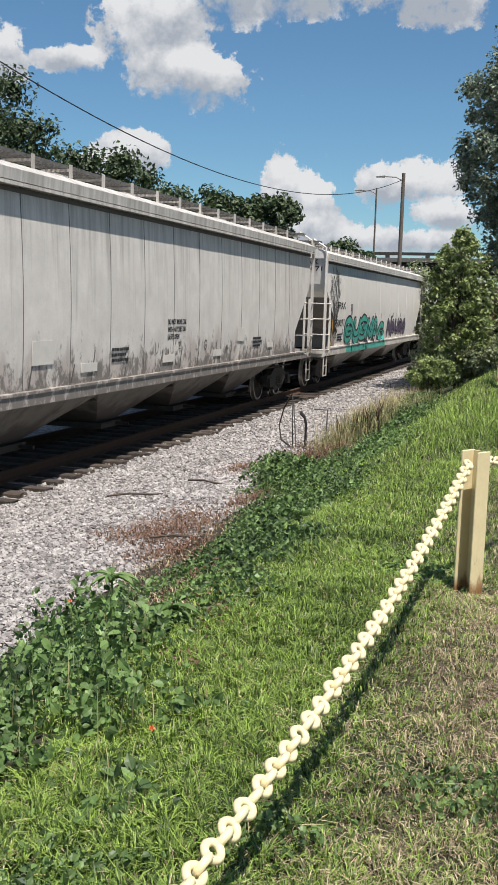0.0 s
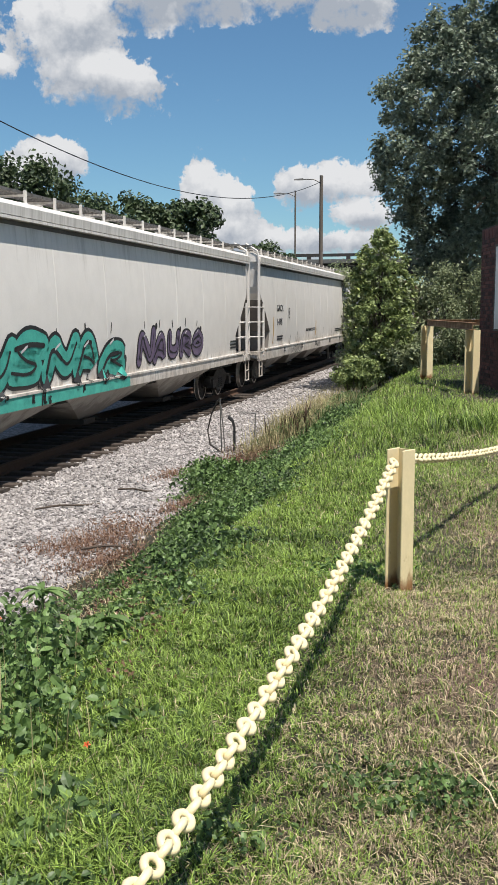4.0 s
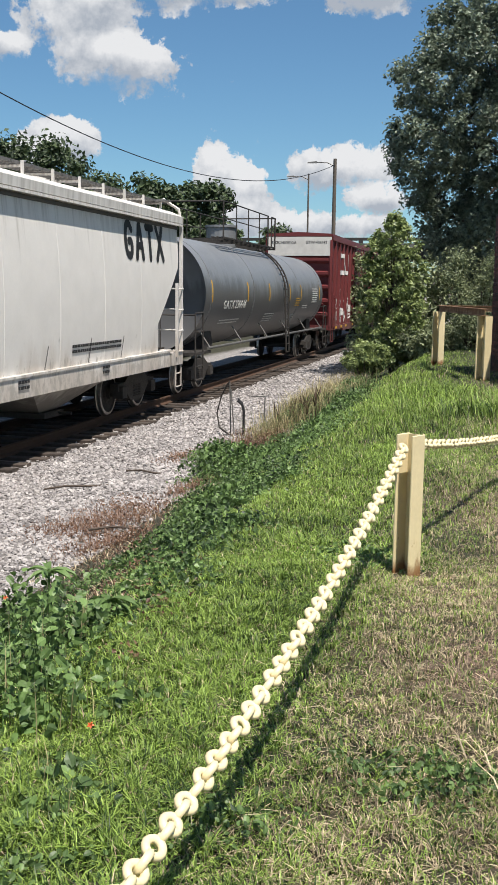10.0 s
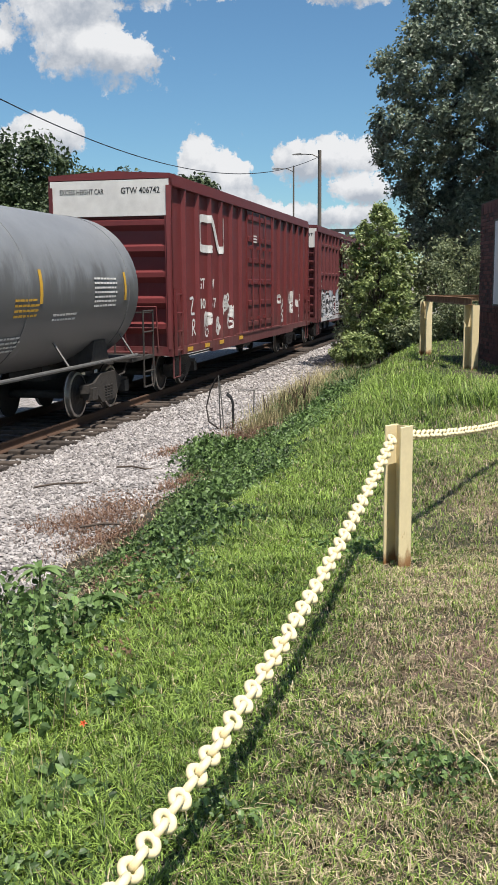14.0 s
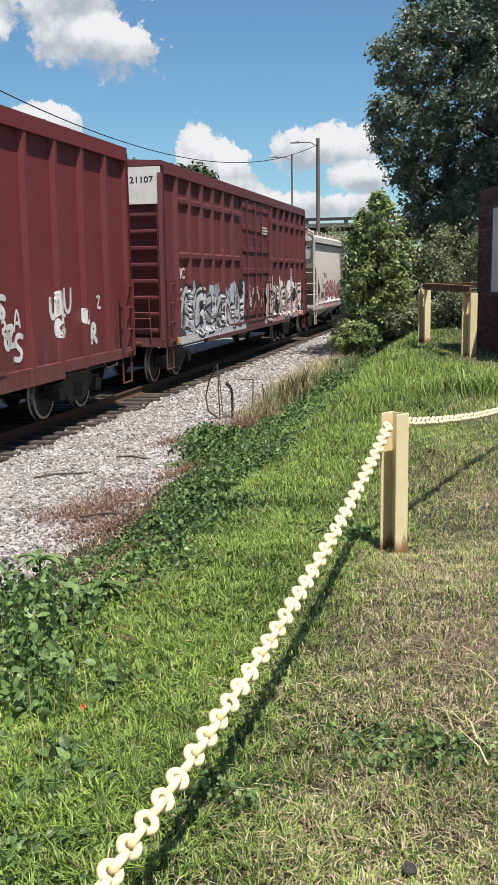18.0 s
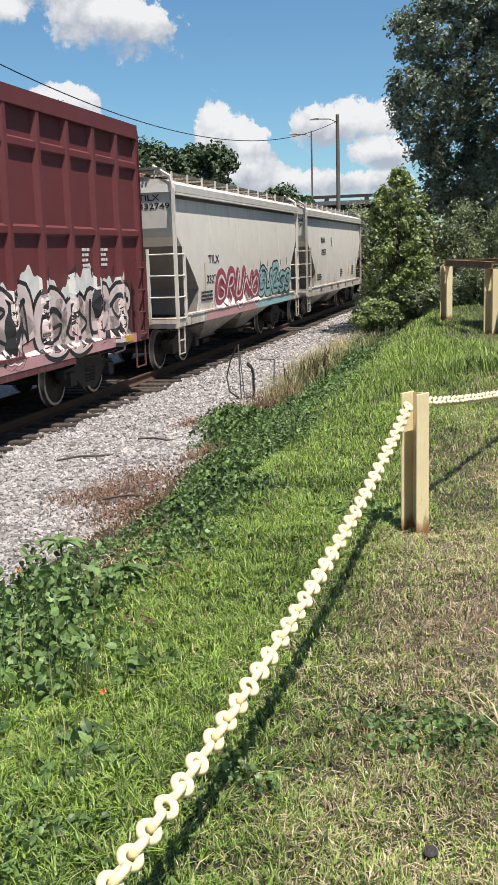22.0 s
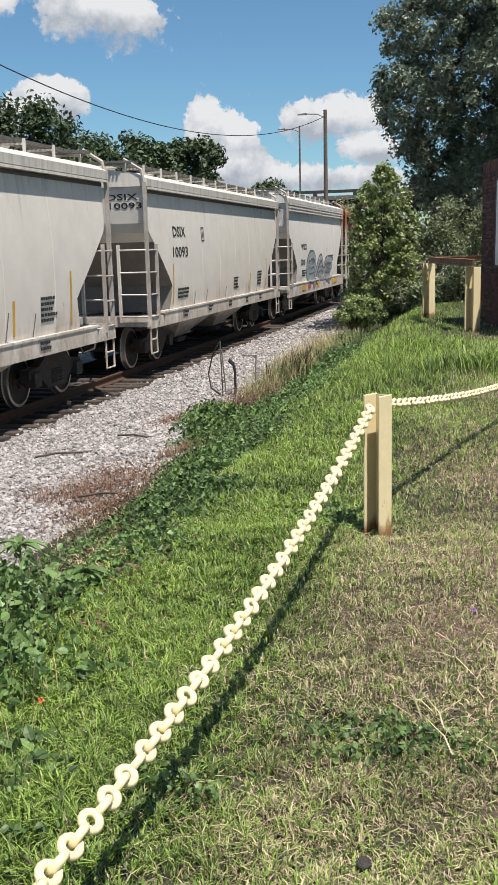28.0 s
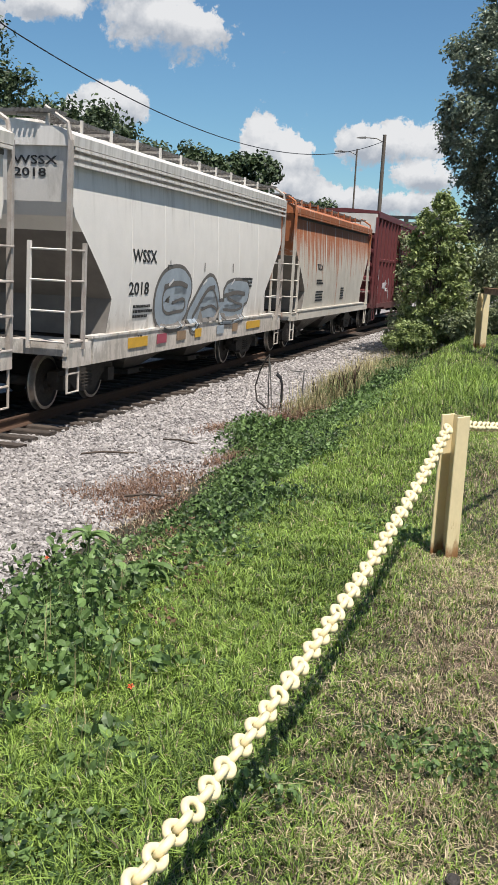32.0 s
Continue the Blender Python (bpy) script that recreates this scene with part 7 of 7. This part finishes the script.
def build_weeds():
    r = random.Random(9)
    bed = []
    for k in range(150):
        y = 4.6 + 15 * (k / 150) ** 1.1
        inner = -1.75 - 0.055 * (y - 5) - 0.25 * math.sin(y * 1.9)
        bed.append((inner - r.uniform(0.0, 1.0) ** 1.2 * min(1.7, 0.35 + 0.14 * (y - 4)), y + r.uniform(-0.3, 0.3), r.uniform(0.18, 0.42), r.uniform(0.25, 0.5), r.uniform(0.04, 0.2)))
    bed += [(-2.2, 3.3, 0.4, 0.4, 0.15), (-1.9, 2.8, 0.4, 0.4, 0.1), (-2.6, 4.0, 0.5, 0.5, 0.2), (-3.0, 4.6, 0.5, 0.5, 0.15), (-1.55, 2.4, 0.4, 0.4, 0.06), (-2.9, 5.4, 0.4, 0.5, 0.12), (-3.1, 6.2, 0.4, 0.5, 0.08), (-3.6, 5.2, 0.5, 0.5, 0.1), (-2.3, 2.6, 0.4, 0.5, 0.1), (-2.6, 1.6, 0.6, 0.8, 0.1), (-2.4, 0.4, 0.6, 0.9, 0.1), (-2.8, -1.0, 0.7, 1.0, 0.1)]
    weed_bed("low_weeds", bed, WEED_LEAF, 3600, 0.026, "low leafy green weeds covering the bank", 41)
    vines = [(-4.4, 15.4, 0.4, 0.6, 0.28), (-4.0, 14.4, 0.5, 0.6, 0.36), (-3.6, 13.4, 0.5, 0.6, 0.34), (-3.2, 12.6, 0.5, 0.5, 0.3), (-2.7, 9.2, 0.35, 0.5, 0.2), (-2.2, 8.0, 0.3, 0.4, 0.18), (-2.7, 16.6, 0.4, 0.9, 0.25), (-2.6, 14.0, 0.4, 0.9, 0.22), (-2.9, 18.6, 0.4, 0.9, 0.3)]
    vines += [(-3.9, 19.5, 0.5, 1.2, 0.3), (-4.0, 22.0, 0.5, 1.4, 0.34), (-3.4, 21.0, 0.5, 1.6, 0.3), (-3.6, 24.2, 0.5, 1.2, 0.4)]
    weed_bed("leafy_vines", vines, WEED_LEAF, 4200, 0.04, "dark green leafy vines at the foot of the bank", 46, True)
    big = [(-2.25, 4.75, 0.36, 0.4, 0.5), (-1.95, 4.35, 0.24, 0.26, 0.46), (-2.7, 5.3, 0.4, 0.4, 0.4), (-1.68, 3.75, 0.22, 0.24, 0.44), (-2.1, 4.0, 0.28, 0.3, 0.52), (-1.48, 3.42, 0.18, 0.18, 0.24), (-1.85, 3.4, 0.24, 0.22, 0.42), (-1.7, 3.0, 0.2, 0.2, 0.26), (-1.32, 3.6, 0.2, 0.16, 0.10), (-1.15, 2.85, 0.16, 0.14, 0.08), (-1.3, 3.05, 0.14, 0.12, 0.08)]
    weed_bed("leafy_weeds", big, WEED_LEAF, 5200, 0.029, "tall clump of broad leaved vines and weeds", 42, True)
    rs = np.random.default_rng(48)
    sx = np.concatenate([c[0] + rs.normal(size=36) * c[2] * 0.5 for c in big])
    sy = np.concatenate([c[1] + rs.normal(size=36) * c[3] * 0.5 for c in big])
    sh = np.concatenate([np.full(36, 0.06 + c[4] * 0.75) for c in big])
    n = len(sx)
    for name, keep, mat, words in (("weed_stems", rs.random(n) < 0.6, WEED_LEAF, "thin green stems of tall weeds"), ("dry_stems", rs.random(n) < 0.4, DRY_STALK, "pale dry stems among tall weeds")):
        k = int(keep.sum())
        blades(name, sx[keep], sy[keep], sh[keep] * rs.uniform(0.5, 1.2, k), np.full(k, 0.0018), rs.uniform(0.05, 0.5, k), mat, words, rs)
    clover = [(-0.38, 3.36, 0.16, 0.12, 0.06), (-0.2, 3.36, 0.2, 0.12, 0.07), (-0.08, 3.3, 0.18, 0.12, 0.07), (-0.25, 3.18, 0.18, 0.1, 0.06), (0.1, 3.3, 0.2, 0.14, 0.07), (-0.7, 2.9, 0.2, 0.2, 0.05), (-0.75, 5.7, 0.3, 0.3, 0.05), (-1.1, 2.4, 0.3, 0.3, 0.05)]
    weed_bed("lawn_weeds", clover, WEED_LEAF, 12000, 0.016, "flat leafy weeds growing in the lawn", 43, True)
    dead = [(-1.78, 5.2, 0.25, 0.3, 0.12), (-1.95, 5.8, 0.3, 0.4, 0.1), (-1.55, 4.75, 0.2, 0.25, 0.1), (-2.3, 6.6, 0.3, 0.4, 0.1), (-1.45, 4.2, 0.2, 0.3, 0.08), (-1.8, 2.9, 0.25, 0.3, 0.1), (-4.75, 10.4, 0.4, 0.5, 0.10), (-4.4, 10.2, 0.5, 0.5, 0.16), (-4.4, 11.4, 0.5, 0.6, 0.18), (-4.0, 10.8, 0.5, 0.6, 0.2), (-3.55, 9.2, 0.5, 0.5, 0.14), (-3.9, 9.6, 0.4, 0.5, 0.14), (-5.0, 15.4, 0.3, 0.6, 0.16), (-3.8, 12.3, 0.3, 0.5, 0.14), (-4.1, 16.6, 0.5, 0.8, 0.24), (-3.6, 15.6, 0.4, 0.7, 0.24), (-2.7, 7.4, 0.4, 0.5, 0.08), (-3.1, 8.3, 0.4, 0.5, 0.1), (-4.6, 18.2, 0.4, 0.6, 0.16), (-2.4, 6.4, 0.4, 0.4, 0.06)]
    weed_bed("dying_weeds", dead, RED_WEED, 2000, 0.018, "dying reddish brown weeds at the ballast edge", 44)
    rng = np.random.default_rng(45)
    for name, mat, low, rows, words in (("dry_stalks", DRY_STALK, 0.2, ((-4.0, 18.3, 0.45, 1.3, 450, 0.36), (-4.3, 21.5, 0.5, 2.0, 800, 0.42), (-4.2, 24.0, 0.5, 1.8, 600, 0.4), (-3.6, 19.5, 0.5, 2.0, 450, 0.34), (-3.7, 22.5, 0.6, 2.0, 700, 0.4), (-4.2, 26.0, 0.6, 1.6, 700, 0.5), (-3.5, 20.6, 0.5, 2.0, 600, 0.36), (-3.9, 17.2, 0.4, 1.0, 400, 0.3)), "tall dry olive brown grass stalks beside the track"),
                                        ("green_stalks", WEED_LEAF, 0.2, ((-3.9, 18.5, 0.5, 1.4, 120, 0.34), (-4.1, 21.0, 0.5, 2.0, 160, 0.38), (-3.9, 23.6, 0.6, 1.8, 220, 0.38), (-3.4, 19.8, 0.5, 2.0, 350, 0.32), (-3.3, 22.5, 0.5, 2.0, 400, 0.36)), "tall green grass stalks beside the track"),
                                        ("seed_spikes", SEED_HEAD, 0.1, ((-3.75, 18.9, 0.35, 1.0, 60, 0.5), (-3.9, 21.0, 0.4, 1.6, 60, 0.5)), "dark brown seed spikes among the stalks"),
                                        ("red_stalks", RED_WEED, 0.8, ((-4.3, 10.6, 0.55, 0.8, 900, 0.13), (-3.7, 9.3, 0.4, 0.5, 450, 0.10), (-3.8, 12.4, 0.3, 0.5, 350, 0.14), (-4.0, 16.3, 0.5, 0.9, 600, 0.22), (-2.8, 7.6, 0.5, 0.7, 450, 0.07), (-5.0, 15.4, 0.3, 0.5, 250, 0.12)), "brittle red brown stems over the stones"),
                                        ("dead_straw", STRAW_BLADE, 1.2, ((-3.2, 8.4, 0.7, 1.0, 700, 0.06), (-3.5, 11.6, 0.4, 1.6, 500, 0.08), (-2.5, 6.4, 0.4, 0.8, 400, 0.06), (-3.2, 15.5, 0.5, 1.5, 400, 0.12), (-2.0, 5.0, 0.4, 0.5, 220, 0.1)), "pale dead grass between weeds and stones")):
        x, y, h = [], [], []
        for cx, cy, rx, ry, n, hh in rows:
            q = rng.normal(size=(n, 2)) * 0.55
            x.append(cx + q[:, 0] * rx), y.append(cy + q[:, 1] * ry), h.append(np.full(n, hh))
        x, y, h = np.concatenate(x), np.concatenate(y), np.concatenate(h)
        n = len(x)
        blades(name, x, y, h * rng.uniform(0.5, 1.4, n), (0.012 if name == "seed_spikes" else 0.0035) * rng.uniform(0.7, 1.5, n), rng.uniform(low, low + 0.6, n), mat, words, rng)
    lance_weed(-1.80, 4.72, -0.04, 1, 0.15)
    lance_weed(-2.05, 4.6, 0.12, 2, 0.12)


build_weeds()


def build_ballast():
    """Loose angular stones over the ballast bed."""
    rng = np.random.default_rng(5)
    xs, ys, ss = [], [], []
    for y0, y1, d, s in ((3.8, 9.0, 900, 0.020), (9.0, 14.0, 620, 0.022), (14.0, 20.0, 380, 0.025), (20.0, 30.0, 200, 0.029), (30.0, 50.0, 70, 0.036)):
        x0, x1 = -7.6, -3.6
        n = int((x1 - x0) * (y1 - y0) * d)
        xs.append(rng.uniform(x0, x1, n)), ys.append(rng.uniform(y0, y1, n)), ss.append(s * rng.uniform(0.55, 1.6, n))
    x, y, s = np.concatenate(xs), np.concatenate(ys), np.concatenate(ss)
    local = x + TURN_TAN * (y - 18)
    keep = (x < -3.55 - 0.04 * (y - 8) + 0.3 * np.sin(y * 1.7) + 0.2 * np.sin(y * 4.1) + 0.35 * rng.normal(size=len(x))) & ((local > -7.28) | (rng.random(len(x)) < 0.25))
    x, y, s = x[keep], y[keep], s[keep]
    n = len(x)
    octa = np.array([(1, 0, 0), (-1, 0, 0), (0, 1, 0), (0, -1, 0), (0, 0, 1), (0, 0, -1)], float)
    q = rng.normal(size=(n, 3, 3))
    q, _ = np.linalg.qr(q)
    v = octa[None] * rng.uniform(0.6, 1.3, (n, 6, 1)) + rng.normal(size=(n, 6, 3)) * 0.18
    v = np.einsum("nij,nkj->nki", q, v) * s[:, None, None] * np.array([1.15, 1.15, 0.8])
    v += np.stack([x, y, ground_many(x, y) + s * 0.35], 1)[:, None]
    f = np.array([(0, 2, 4), (2, 1, 4), (1, 3, 4), (3, 0, 4), (2, 0, 5), (1, 2, 5), (3, 1, 5), (0, 3, 5)])
    faces = (np.arange(n)[:, None, None] * 6 + f[None]).reshape(-1, 3)
    tagged(raw("ballast_stones", v.reshape(-1, 3).tolist(), faces.tolist(), STONE), "pale grey crushed limestone ballast stones", "gravel", kind="stuff")


build_ballast()


# ---- what moves ----
def motions():
    times = [0, 4, 8, 12, 16, 20, 24, 28, 32]
    for car, y in CARS:
        walk(car, [(t, pose(TRACK_X - math.sin(radians(TURN)) * (y - 18 - SPEED * t), 18 + math.cos(radians(TURN)) * (y - 18 - SPEED * t), RAIL_Z, 0, 0, TURN)) for t in times])
    for car, lane, x, pace in VEHICLES:
        walk(car, [(t, pose(x + pace * (t - 29.2), lane, 7.94, 0, 0, 0 if pace > 0 else 180)) for t in times])
    for wheel, d in WHEELSETS:
        walk(wheel, [(k / 7.5, pose(0, d, 0.457, math.degrees(SPEED * k / 7.5 / 0.457), 0, 0)) for k in range(241)])


motions()
